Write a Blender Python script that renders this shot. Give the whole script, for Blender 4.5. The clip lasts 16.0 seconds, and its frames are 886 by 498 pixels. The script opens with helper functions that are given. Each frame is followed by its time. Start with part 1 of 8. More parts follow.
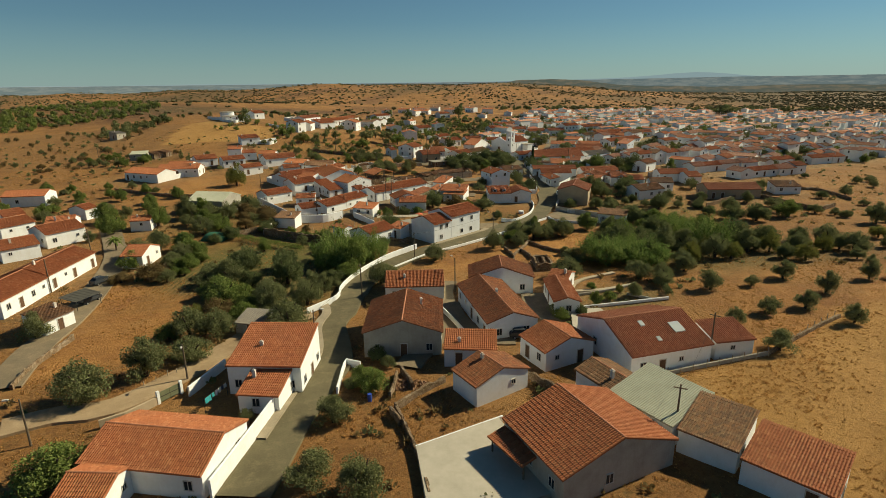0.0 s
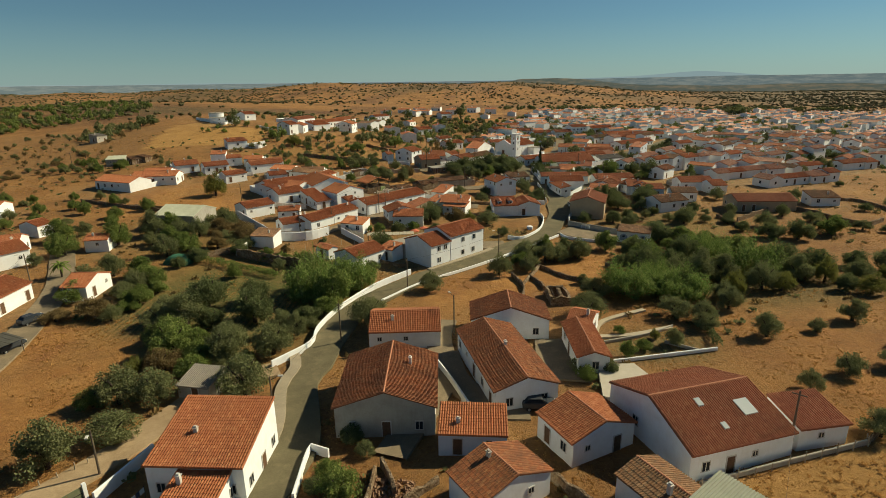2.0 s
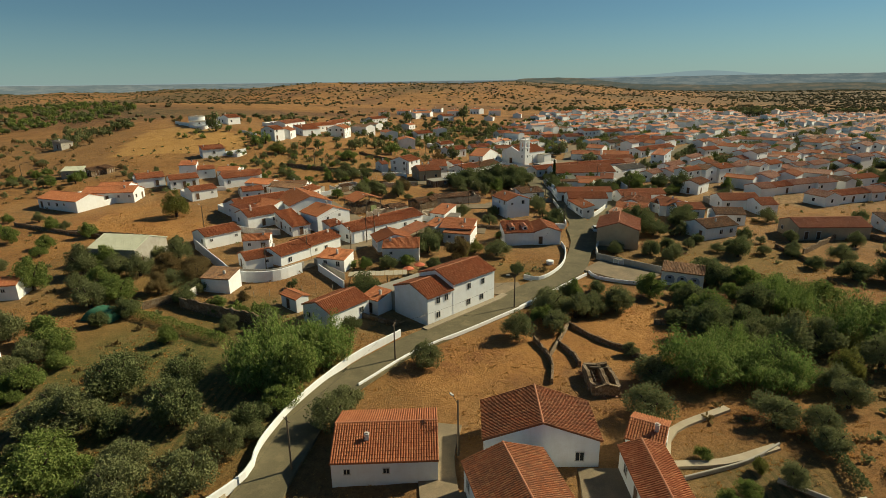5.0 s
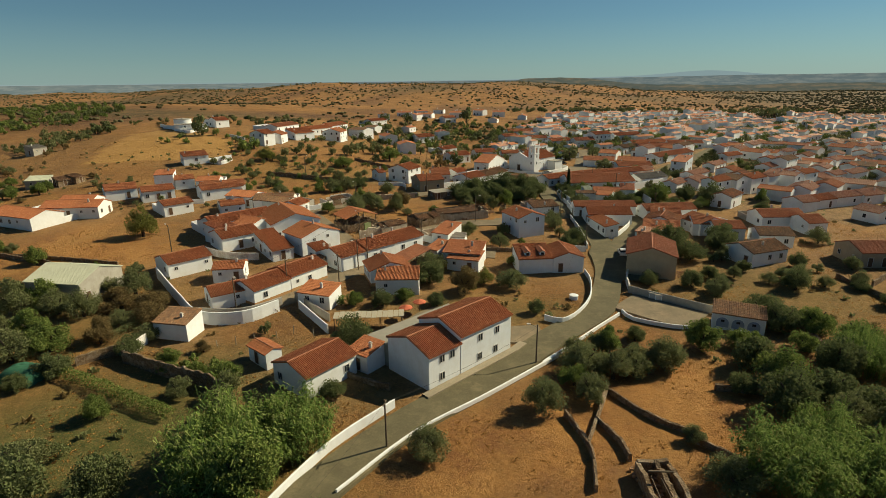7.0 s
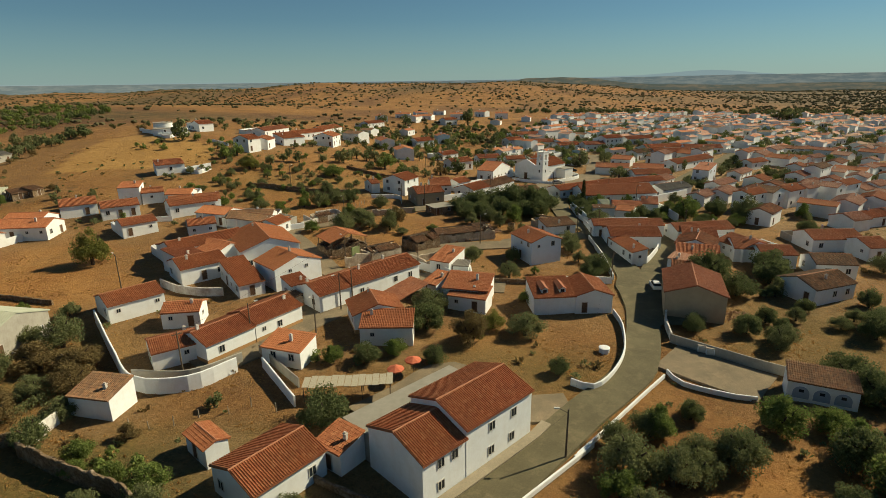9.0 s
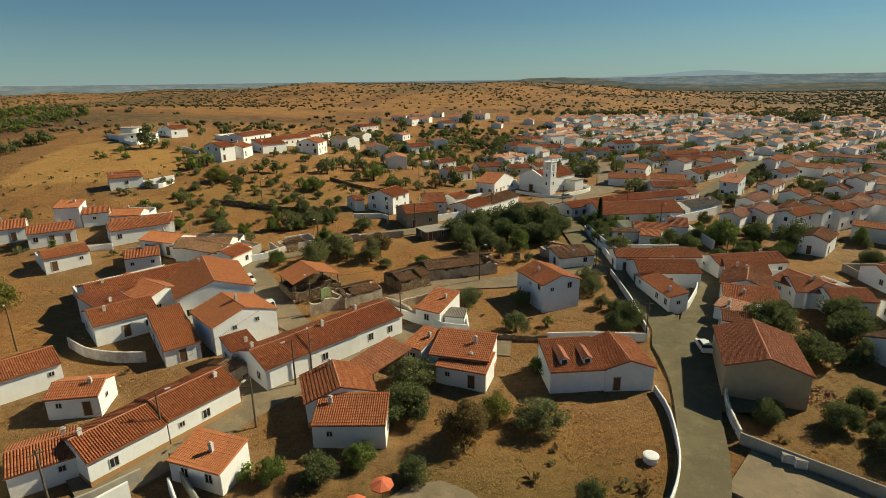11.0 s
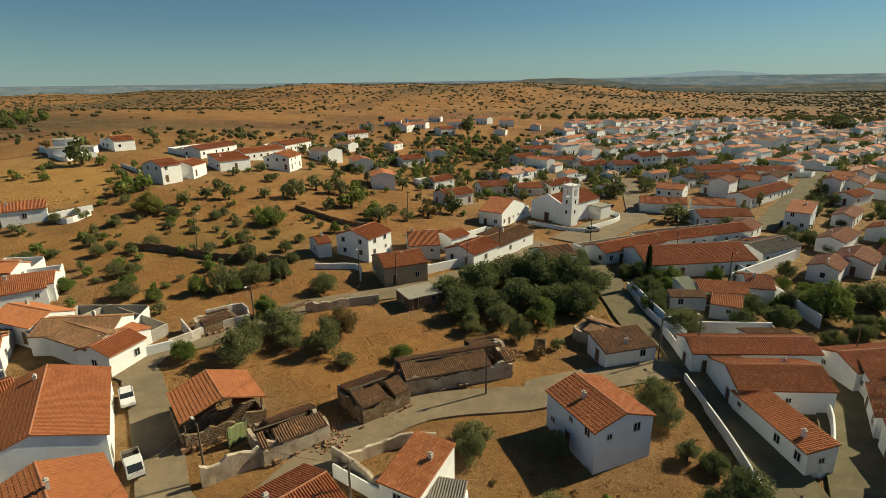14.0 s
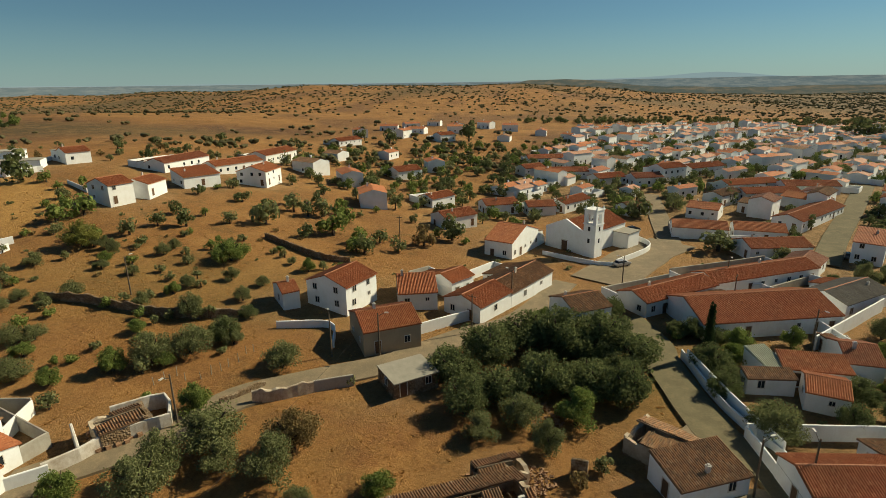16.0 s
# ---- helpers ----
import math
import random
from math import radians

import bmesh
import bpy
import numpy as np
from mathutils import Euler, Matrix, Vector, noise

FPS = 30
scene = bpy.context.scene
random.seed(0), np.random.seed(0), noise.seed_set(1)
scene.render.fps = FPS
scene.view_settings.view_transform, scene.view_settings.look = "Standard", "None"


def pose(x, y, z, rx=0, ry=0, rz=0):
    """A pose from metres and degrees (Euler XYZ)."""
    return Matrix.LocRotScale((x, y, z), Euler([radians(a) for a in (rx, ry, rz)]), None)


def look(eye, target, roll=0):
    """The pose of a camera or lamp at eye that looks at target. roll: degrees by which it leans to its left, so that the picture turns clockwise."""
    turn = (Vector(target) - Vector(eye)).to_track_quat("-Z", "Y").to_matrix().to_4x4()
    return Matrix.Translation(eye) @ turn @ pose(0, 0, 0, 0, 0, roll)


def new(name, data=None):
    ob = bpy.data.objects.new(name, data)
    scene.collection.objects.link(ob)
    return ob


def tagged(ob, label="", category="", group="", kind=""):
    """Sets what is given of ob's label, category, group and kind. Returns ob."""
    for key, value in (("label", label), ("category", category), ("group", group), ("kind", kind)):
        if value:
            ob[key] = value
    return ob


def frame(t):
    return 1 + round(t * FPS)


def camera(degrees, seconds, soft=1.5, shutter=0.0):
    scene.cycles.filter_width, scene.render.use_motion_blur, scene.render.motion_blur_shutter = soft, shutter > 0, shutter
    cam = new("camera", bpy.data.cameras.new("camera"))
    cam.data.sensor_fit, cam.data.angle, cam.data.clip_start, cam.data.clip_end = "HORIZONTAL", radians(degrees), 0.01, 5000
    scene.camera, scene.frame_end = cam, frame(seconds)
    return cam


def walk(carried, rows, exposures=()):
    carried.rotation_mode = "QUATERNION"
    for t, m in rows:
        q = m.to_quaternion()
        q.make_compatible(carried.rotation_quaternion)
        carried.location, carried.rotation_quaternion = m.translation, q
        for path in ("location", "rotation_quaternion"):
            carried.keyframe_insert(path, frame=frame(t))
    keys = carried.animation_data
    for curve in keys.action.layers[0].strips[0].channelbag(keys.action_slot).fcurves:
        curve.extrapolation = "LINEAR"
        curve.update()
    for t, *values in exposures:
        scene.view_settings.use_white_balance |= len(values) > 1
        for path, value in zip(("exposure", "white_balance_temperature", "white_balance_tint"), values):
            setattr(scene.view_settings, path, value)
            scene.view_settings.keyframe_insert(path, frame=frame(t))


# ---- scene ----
cam = camera(78.0, 16.0, soft=0.55)
PATH = [
    (0, (0.04, 0.02, 40.26), (-0.64, 47.89, 25.87), -0.71),
    (0.5, (0.21, 4.72, 40.34), (-0.54, 52.60, 25.93), -0.73),
    (1, (0.36, 9.94, 40.42), (-0.46, 57.81, 25.99), -0.72),
    (1.5, (0.58, 14.75, 40.50), (-0.30, 62.61, 26.04), -0.72),
    (2, (0.77, 19.82, 40.49), (-0.12, 67.67, 26.02), -0.73),
    (2.5, (0.85, 24.60, 40.53), (-0.07, 72.45, 26.05), -0.68),
    (3, (0.99, 29.67, 40.57), (0.06, 77.51, 26.08), -0.73),
    (3.5, (1.09, 34.51, 40.62), (0.11, 82.35, 26.14), -0.72),
    (4, (0.96, 39.72, 40.79), (-0.04, 87.56, 26.30), -0.72),
    (6.5, (-0.01, 65.23, 41.33), (-1.15, 113.05, 26.80), -0.76),
    (7, (-0.34, 70.58, 41.41), (-1.50, 118.41, 26.89), -0.73),
    (7.5, (-0.64, 75.59, 41.47), (-1.82, 123.42, 26.95), -0.69),
    (8, (-0.79, 81.15, 41.60), (-1.98, 128.98, 27.08), -0.70),
    (8.5, (-0.84, 86.34, 41.70), (-2.02, 134.17, 27.17), -0.70),
    (9, (-0.61, 92.11, 41.81), (-1.83, 139.93, 27.27), -0.77),
    (11.5, (1.13, 124.90, 42.35), (-0.14, 172.72, 27.82), -0.76),
    (12, (1.49, 132.11, 42.49), (0.22, 179.93, 27.93), -0.84),
    (12.5, (1.68, 138.71, 42.63), (0.40, 186.53, 28.08), -0.75),
    (13, (1.83, 145.87, 42.80), (0.52, 193.69, 28.27), -0.73),
    (13.5, (1.73, 152.46, 42.95), (0.43, 200.30, 28.44), -0.71),
    (14, (1.59, 159.63, 43.13), (0.30, 207.46, 28.63), -0.73),
    (14.5, (1.52, 166.27, 43.31), (0.23, 214.11, 28.82), -0.68),
    (15, (1.47, 173.36, 43.46), (0.15, 221.20, 28.98), -0.72),
    (15.5, (1.35, 179.91, 43.63), (0.07, 227.76, 29.18), -0.77),
    (16, (1.27, 186.85, 43.87), (-0.01, 234.71, 29.46), -0.70),
]
walk(cam, [(t, look(eye, target, roll)) for t, eye, target, roll in PATH], exposures=[(0.0, 0.20, 6800, 4.2), (9.0, 0.19, 6800, 4.2), (12.0, 0.25, 6800, 4.2), (16.0, 0.21, 6800, 4.2)])

import collections


# ---- light ----
SUN_AZIMUTH, SUN_HEIGHT = radians(64.5), radians(36)
world = bpy.data.worlds.new("sky")
scene.world = world
world.use_nodes = True
wn, wl = world.node_tree.nodes, world.node_tree.links
sky = wn.new("ShaderNodeTexSky")
sky.sky_type, sky.sun_disc = "NISHITA", False
sky.sun_elevation, sky.sun_rotation = SUN_HEIGHT, SUN_AZIMUTH
sky.altitude = 1200
sky.air_density, sky.dust_density, sky.ozone_density = 1.0, 0.35, 5.0
wn["Background"].inputs["Strength"].default_value = 0.05
tone = wn.new("ShaderNodeMix")
tone.data_type, tone.blend_type = "RGBA", "MULTIPLY"
tone.inputs[0].default_value, tone.inputs[7].default_value = 1.0, (0.70, 0.93, 0.92, 1)
wl.new(sky.outputs[0], tone.inputs[6])
# a dry summer haze that whitens the sky towards the horizon, all round
up = wn.new("ShaderNodeSeparateXYZ")
wl.new(wn.new("ShaderNodeTexCoord").outputs["Generated"], up.inputs[0])
haze = wn.new("ShaderNodeValToRGB")
while len(haze.color_ramp.elements) < 4:
    haze.color_ramp.elements.new(0.5)
for e, (at, v) in zip(haze.color_ramp.elements, ((0.0, 0.62), (0.04, 0.34), (0.10, 0.10), (0.3, 0.0))):
    e.position, e.color = at, (v, v, v, 1)
wl.new(up.outputs[2], haze.inputs[0])
hazy = wn.new("ShaderNodeMix")
hazy.data_type = "RGBA"
hazy.inputs[7].default_value = (4.9, 6.8, 7.2, 1)
wl.new(haze.outputs[0], hazy.inputs[0])
wl.new(tone.outputs[2], hazy.inputs[6])
wl.new(hazy.outputs[2], wn["Background"].inputs[0])
sun = new("sun", bpy.data.lights.new("sun", "SUN"))
sun.data.energy, sun.data.angle, sun.data.color = 5.0, radians(0.5), (1.0, 0.89, 0.66)
sun.rotation_euler = (radians(90) - SUN_HEIGHT, 0, math.pi - SUN_AZIMUTH)


# ---- materials ----
class Mat:
    "A small wrapper for building node materials."

    def __init__(self, name, rough=0.85, metal=0.0):
        self.m = bpy.data.materials.new(name)
        self.m.use_nodes = True
        self.n, self.l = self.m.node_tree.nodes, self.m.node_tree.links
        self.b = self.n["Principled BSDF"]
        self.b.inputs["Roughness"].default_value = rough
        self.b.inputs["Metallic"].default_value = metal
        self.b.inputs["Specular IOR Level"].default_value = 0.25
        self.where = self.n.new("ShaderNodeTexCoord").outputs["Object"]

    def put(self, socket, value):
        if hasattr(value, "links"):
            self.l.new(value, socket)
        else:
            socket.default_value = (*value, 1.0) if isinstance(value, tuple) and len(value) == 3 else value

    def world_place(self):
        self.where = self.n.new("ShaderNodeNewGeometry").outputs["Position"]
        return self

    def noise(self, scale, detail=4.0, rough=0.6, place=None):
        k = self.n.new("ShaderNodeTexNoise")
        k.inputs["Scale"].default_value, k.inputs["Detail"].default_value, k.inputs["Roughness"].default_value = scale, detail, rough
        self.l.new(place or self.where, k.inputs["Vector"])
        return k.outputs["Fac"]

    def ramp(self, fac, *stops):
        k = self.n.new("ShaderNodeValToRGB")
        while len(k.color_ramp.elements) < len(stops):
            k.color_ramp.elements.new(0.5)
        for e, (at, c) in zip(k.color_ramp.elements, stops):
            e.position, e.color = at, (*c, 1) if isinstance(c, tuple) else (c, c, c, 1)
        self.l.new(fac, k.inputs[0])
        return k.outputs[0]

    def mix(self, fac, a, b, how="MIX"):
        k = self.n.new("ShaderNodeMix")
        k.data_type, k.blend_type = "RGBA", how
        self.put(k.inputs[0], fac)
        self.put(k.inputs[6], a)
        self.put(k.inputs[7], b)
        return k.outputs[2]

    def math(self, how, a, b=0.0):
        k = self.n.new("ShaderNodeMath")
        k.operation = how
        self.put(k.inputs[0], a)
        self.put(k.inputs[1], b)
        return k.outputs[0]

    def each(self):
        return self.n.new("ShaderNodeObjectInfo").outputs["Random"]

    def island(self):
        return self.n.new("ShaderNodeNewGeometry").outputs["Random Per Island"]

    def bump(self, height, strength=0.4, distance=0.05):
        k = self.n.new("ShaderNodeBump")
        k.inputs["Strength"].default_value, k.inputs["Distance"].default_value = strength, distance
        self.l.new(height, k.inputs["Height"])
        self.l.new(k.outputs[0], self.b.inputs["Normal"])

    def done(self, colour):
        self.put(self.b.inputs["Base Color"], colour)
        return self.m


def plaster(name, light, dirty, amount=0.5):
    p = Mat(name, 0.9).world_place()
    stains = p.ramp(p.noise(0.55, 6, 0.7), (0.42, 0.0), (0.75, amount))
    c = p.mix(stains, light, dirty)
    streak = p.n.new("ShaderNodeMapping")
    streak.inputs["Scale"].default_value = (1.6, 1.6, 0.22)
    p.l.new(p.where, streak.inputs["Vector"])
    c = p.mix(p.ramp(p.noise(1.7, 5, 0.7, streak.outputs[0]), (0.5, 0.0), (0.75, 0.45 * amount)), c, dirty)
    c = p.mix(p.ramp(p.noise(5.0, 5), (0.5, 0.0), (0.85, 0.25)), c, dirty)
    c = p.mix(p.ramp(p.each(), (0.0, 0.0), (0.6, 0.05), (1.0, 0.3)), c, dirty)
    p.bump(p.noise(9.0), 0.3, 0.02)
    return p.done(c)


def rubble_stone(name):
    "Rough field stones: each cell has its own tone, with dark joints."
    p = Mat(name, 0.95).world_place()
    cell = p.n.new("ShaderNodeTexVoronoi")
    cell.inputs["Scale"].default_value = 4.6
    p.l.new(p.where, cell.inputs["Vector"])
    tone = p.n.new("ShaderNodeSeparateColor")
    p.l.new(cell.outputs["Color"], tone.inputs[0])
    c = p.ramp(tone.outputs[0], (0.0, (0.17, 0.11, 0.06)), (0.5, (0.27, 0.18, 0.10)), (1.0, (0.38, 0.27, 0.165)))
    c = p.mix(p.ramp(cell.outputs["Distance"], (0.12, 0.0), (0.24, 0.45)), c, (0.09, 0.06, 0.035))
    c = p.mix(p.ramp(p.noise(0.8, 6, 0.7), (0.5, 0.0), (0.7, 0.6)), c, (0.45, 0.38, 0.29))
    p.bump(cell.outputs["Distance"], 0.8, -0.12)
    return p.done(c)


def tile_roof(name, *tones, lichen=0.2, tint=(0.09, 0.065, 0.045)):
    "Clay tiles: each tile has its own tone; UV are metres along the eave and down the slope."
    p = Mat(name, 0.85)
    uv = p.n.new("ShaderNodeUVMap").outputs[0]
    cell = p.n.new("ShaderNodeVectorMath")
    cell.operation = "DIVIDE"
    p.l.new(uv, cell.inputs[0])
    cell.inputs[1].default_value = (0.27, 0.42, 1)
    floor = p.n.new("ShaderNodeVectorMath")
    floor.operation = "FLOOR"
    p.l.new(cell.outputs[0], floor.inputs[0])
    white = p.n.new("ShaderNodeTexWhiteNoise")
    white.noise_dimensions = "3D"
    p.l.new(floor.outputs[0], white.inputs["Vector"])
    c = p.ramp(white.outputs["Value"], *[(i / (len(tones) - 1), t) for i, t in enumerate(tones)])
    p.world_place()
    c = p.mix(p.ramp(p.noise(0.35, 5, 0.7), (0.4, 0.0), (0.72, lichen)), c, tint)
    c = p.mix(p.ramp(p.noise(3.0, 6, 0.75), (0.5, 0.0), (0.8, lichen * 0.9)), c, tint)
    c = p.mix(p.ramp(p.each(), (0.0, 0.0), (1.0, 0.3)), c, tones[0])
    split = p.n.new("ShaderNodeSeparateXYZ")
    p.l.new(cell.outputs[0], split.inputs[0])
    course = p.math("FRACT", split.outputs[1])
    p.bump(course, 0.6, 0.05)
    return p.done(c)


def foliage(name, *tones):
    p = Mat(name, 0.9)
    c = p.ramp(p.island(), *[(i / (len(tones) - 1), t) for i, t in enumerate(tones)])
    c = p.mix(p.ramp(p.each(), (0.0, 0.0), (1.0, 0.35)), c, tones[0])
    p.b.inputs["Specular IOR Level"].default_value = 0.03
    glow = p.n.new("ShaderNodeBsdfTranslucent")
    both = p.n.new("ShaderNodeMixShader")
    both.inputs[0].default_value = 0.35
    p.l.new(c, glow.inputs[0])
    p.l.new(p.b.outputs[0], both.inputs[1])
    p.l.new(glow.outputs[0], both.inputs[2])
    p.l.new(both.outputs[0], p.n["Material Output"].inputs[0])
    return p.done(c)


def plain(name, a, b, scale=2.0, rough=0.8, metal=0.0, relief=0.2):
    p = Mat(name, rough, metal).world_place()
    c = p.mix(p.ramp(p.noise(scale, 6, 0.65), (0.3, 0.0), (0.75, 1.0)), a, b)
    if relief:
        p.bump(p.noise(scale * 6), relief, 0.03)
    return p.done(c)


WALLS = {
    "white": plaster("whitewash", (0.84, 0.86, 0.855), (0.62, 0.59, 0.52), 0.4),
    "grey": plaster("grey_render", (0.42, 0.39, 0.33), (0.26, 0.23, 0.18), 0.7),
    "tan": plaster("tan_render", (0.46, 0.36, 0.24), (0.30, 0.23, 0.15), 0.5),
    "blue": plaster("pale_blue_paint", (0.66, 0.72, 0.78), (0.48, 0.50, 0.50), 0.3),
    "stone": rubble_stone("bare_stone"),
    "green": plaster("green_paint", (0.20, 0.27, 0.10), (0.26, 0.22, 0.13), 0.8),
    "ruin": plaster("flaking_plaster", (0.58, 0.49, 0.37), (0.22, 0.15, 0.09), 1.0),
    "flaky": plaster("flaking_whitewash", (0.76, 0.74, 0.69), (0.34, 0.25, 0.16), 0.95),
    "wood": plain("weathered_boards", (0.16, 0.10, 0.06), (0.09, 0.06, 0.04), 3),
}
CHIMNEY = plaster("sooty_whitewash", (0.66, 0.63, 0.57), (0.34, 0.26, 0.19), 0.9)
OCHRE = plaster("ochre_band", (0.42, 0.24, 0.10), (0.33, 0.19, 0.09), 0.4)
SLAB_ROOF = plain("grey_roof_slab", (0.34, 0.31, 0.25), (0.26, 0.24, 0.19), 0.8)
TILES = {
    "red": tile_roof("red_clay_tiles", (0.307, 0.099, 0.040), (0.424, 0.151, 0.063), (0.360, 0.122, 0.050), (0.509, 0.212, 0.094), lichen=0.3),
    "orange": tile_roof("orange_clay_tiles", (0.382, 0.133, 0.053), (0.488, 0.190, 0.080), (0.435, 0.158, 0.065), lichen=0.2),
    "mixed": tile_roof("weathered_clay_tiles", (0.286, 0.096, 0.039), (0.413, 0.153, 0.064), (0.212, 0.090, 0.044), (0.466, 0.215, 0.098), lichen=0.75),
    "dark": tile_roof("brown_clay_tiles", (0.286, 0.099, 0.049), (0.392, 0.147, 0.073), (0.329, 0.119, 0.059), (0.445, 0.192, 0.098), lichen=0.3),
    "faded": tile_roof("faded_clay_tiles", (0.44, 0.235, 0.15), (0.54, 0.31, 0.21), (0.37, 0.185, 0.115), (0.48, 0.225, 0.13), lichen=0.25),
    "old": tile_roof("old_mossy_tiles", (0.25, 0.13, 0.065), (0.34, 0.17, 0.08), (0.16, 0.095, 0.055), (0.40, 0.24, 0.13), lichen=0.65),
    "grey": tile_roof("grey_fibre_sheets", (0.22, 0.20, 0.17), (0.28, 0.25, 0.2), lichen=0.4),
    "slab": SLAB_ROOF,
    "sheet": plain("pale_metal_sheet", (0.44, 0.45, 0.34), (0.35, 0.355, 0.265), 0.6, 0.55, 0.0),
}
RIDGE = plain("ridge_caps", (0.46, 0.21, 0.115), (0.33, 0.125, 0.062), 3)
GLASS = Mat("window_glass", 0.12).done((0.025, 0.03, 0.035))
FRAME = plain("window_frame_paint", (0.62, 0.60, 0.55), (0.45, 0.42, 0.37), 2)
DOOR = plain("door_paint", (0.10, 0.055, 0.03), (0.16, 0.09, 0.05), 3)
IRON = plain("dark_iron", (0.04, 0.038, 0.035), (0.08, 0.065, 0.05), 4, 0.6, 0.3)
CONCRETE = plain("concrete", (0.36, 0.32, 0.25), (0.26, 0.23, 0.18), 1.2)
POLE = plain("pole_timber", (0.16, 0.12, 0.08), (0.10, 0.075, 0.05), 3)
BARK = plain("bark", (0.085, 0.062, 0.042), (0.05, 0.036, 0.026), 5)


def paving(name, dark, light, dust):
    "A worn road: broad patches, fine grain, and drifts of dust."
    p = Mat(name, 0.92).world_place()
    c = p.mix(p.ramp(p.noise(0.22, 6, 0.65), (0.36, 0.0), (0.66, 1.0)), dark, light)
    c = p.mix(p.ramp(p.noise(0.55, 7, 0.75), (0.5, 0.0), (0.72, 0.75)), c, dust)
    c = p.mix(p.ramp(p.noise(0.09, 3, 0.5), (0.55, 0.0), (0.57, 0.3)), c, dark)
    c = p.mix(1.0, c, p.ramp(p.noise(7.0, 6, 0.8), (0.3, 0.72), (0.6, 1.0), (0.75, 1.15)), "MULTIPLY")
    p.bump(p.noise(6.0, 6, 0.8), 0.5, 0.04)
    return p.done(c)


ROADS = {
    "asphalt": paving("asphalt", (0.125, 0.107, 0.060), (0.175, 0.148, 0.083), (0.24, 0.19, 0.105)),
    "dusty": paving("dusty_paving", (0.19, 0.152, 0.098), (0.28, 0.215, 0.135), (0.36, 0.27, 0.165)),
    "sand": paving("sandy_lane", (0.31, 0.215, 0.12), (0.42, 0.305, 0.18), (0.50, 0.37, 0.22)),
    "kerb": paving("worn_pavement", (0.30, 0.25, 0.17), (0.40, 0.335, 0.235), (0.46, 0.38, 0.26)),
    "pale": plain("pale_garden_path", (0.46, 0.39, 0.28), (0.36, 0.30, 0.21), 0.6, 0.95),
    "track": plain("earth_track", (0.42, 0.30, 0.17), (0.34, 0.23, 0.12), 0.2, 0.95),
}
LEAVES = {
    "olive": foliage("olive_leaves", (0.150, 0.165, 0.068), (0.205, 0.218, 0.095), (0.265, 0.270, 0.130)),
    "green": foliage("green_leaves", (0.120, 0.165, 0.042), (0.190, 0.240, 0.064), (0.280, 0.310, 0.100)),
    "dark": foliage("dark_leaves", (0.105, 0.128, 0.050), (0.155, 0.178, 0.072), (0.220, 0.232, 0.105)),
    "brown": foliage("dry_leaves", (0.17, 0.125, 0.055), (0.22, 0.16, 0.07), (0.26, 0.19, 0.085)),
    "yellow": foliage("yellow_green_leaves", (0.17, 0.175, 0.046), (0.22, 0.22, 0.058), (0.27, 0.26, 0.078)),
    "reed": foliage("reed_blades", (0.10, 0.16, 0.04), (0.18, 0.25, 0.06), (0.25, 0.32, 0.085), (0.30, 0.32, 0.12)),
    "cypress": foliage("cypress_leaves", (0.022, 0.040, 0.015), (0.036, 0.058, 0.022), (0.052, 0.075, 0.03)),
    "oak": foliage("holm_oak_leaves", (0.11, 0.105, 0.055), (0.16, 0.145, 0.075), (0.20, 0.18, 0.095)),
    "dry": foliage("dry_stalks", (0.42, 0.22, 0.075), (0.60, 0.36, 0.13), (0.34, 0.17, 0.055), (0.50, 0.30, 0.11)),
}
SLAB = plain("pale_concrete_slab", (0.50, 0.45, 0.36), (0.40, 0.36, 0.28), 0.7)


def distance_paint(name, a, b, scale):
    """Far hills, woods and fields merged by haze painted into a glowing colour."""
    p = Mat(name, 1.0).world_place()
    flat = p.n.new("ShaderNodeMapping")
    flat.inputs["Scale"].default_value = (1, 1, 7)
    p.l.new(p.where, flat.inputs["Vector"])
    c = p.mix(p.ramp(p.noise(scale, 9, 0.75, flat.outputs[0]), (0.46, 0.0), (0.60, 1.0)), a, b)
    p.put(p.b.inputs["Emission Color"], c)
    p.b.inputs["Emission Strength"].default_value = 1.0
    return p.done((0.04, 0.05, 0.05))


# painted haze: bluer on the far ridge, palest on the mountain
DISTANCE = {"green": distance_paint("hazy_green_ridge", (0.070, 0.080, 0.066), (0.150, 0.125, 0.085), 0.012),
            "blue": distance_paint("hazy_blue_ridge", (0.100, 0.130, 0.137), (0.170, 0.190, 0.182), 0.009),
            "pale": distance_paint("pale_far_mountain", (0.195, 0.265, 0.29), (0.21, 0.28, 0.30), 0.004)}


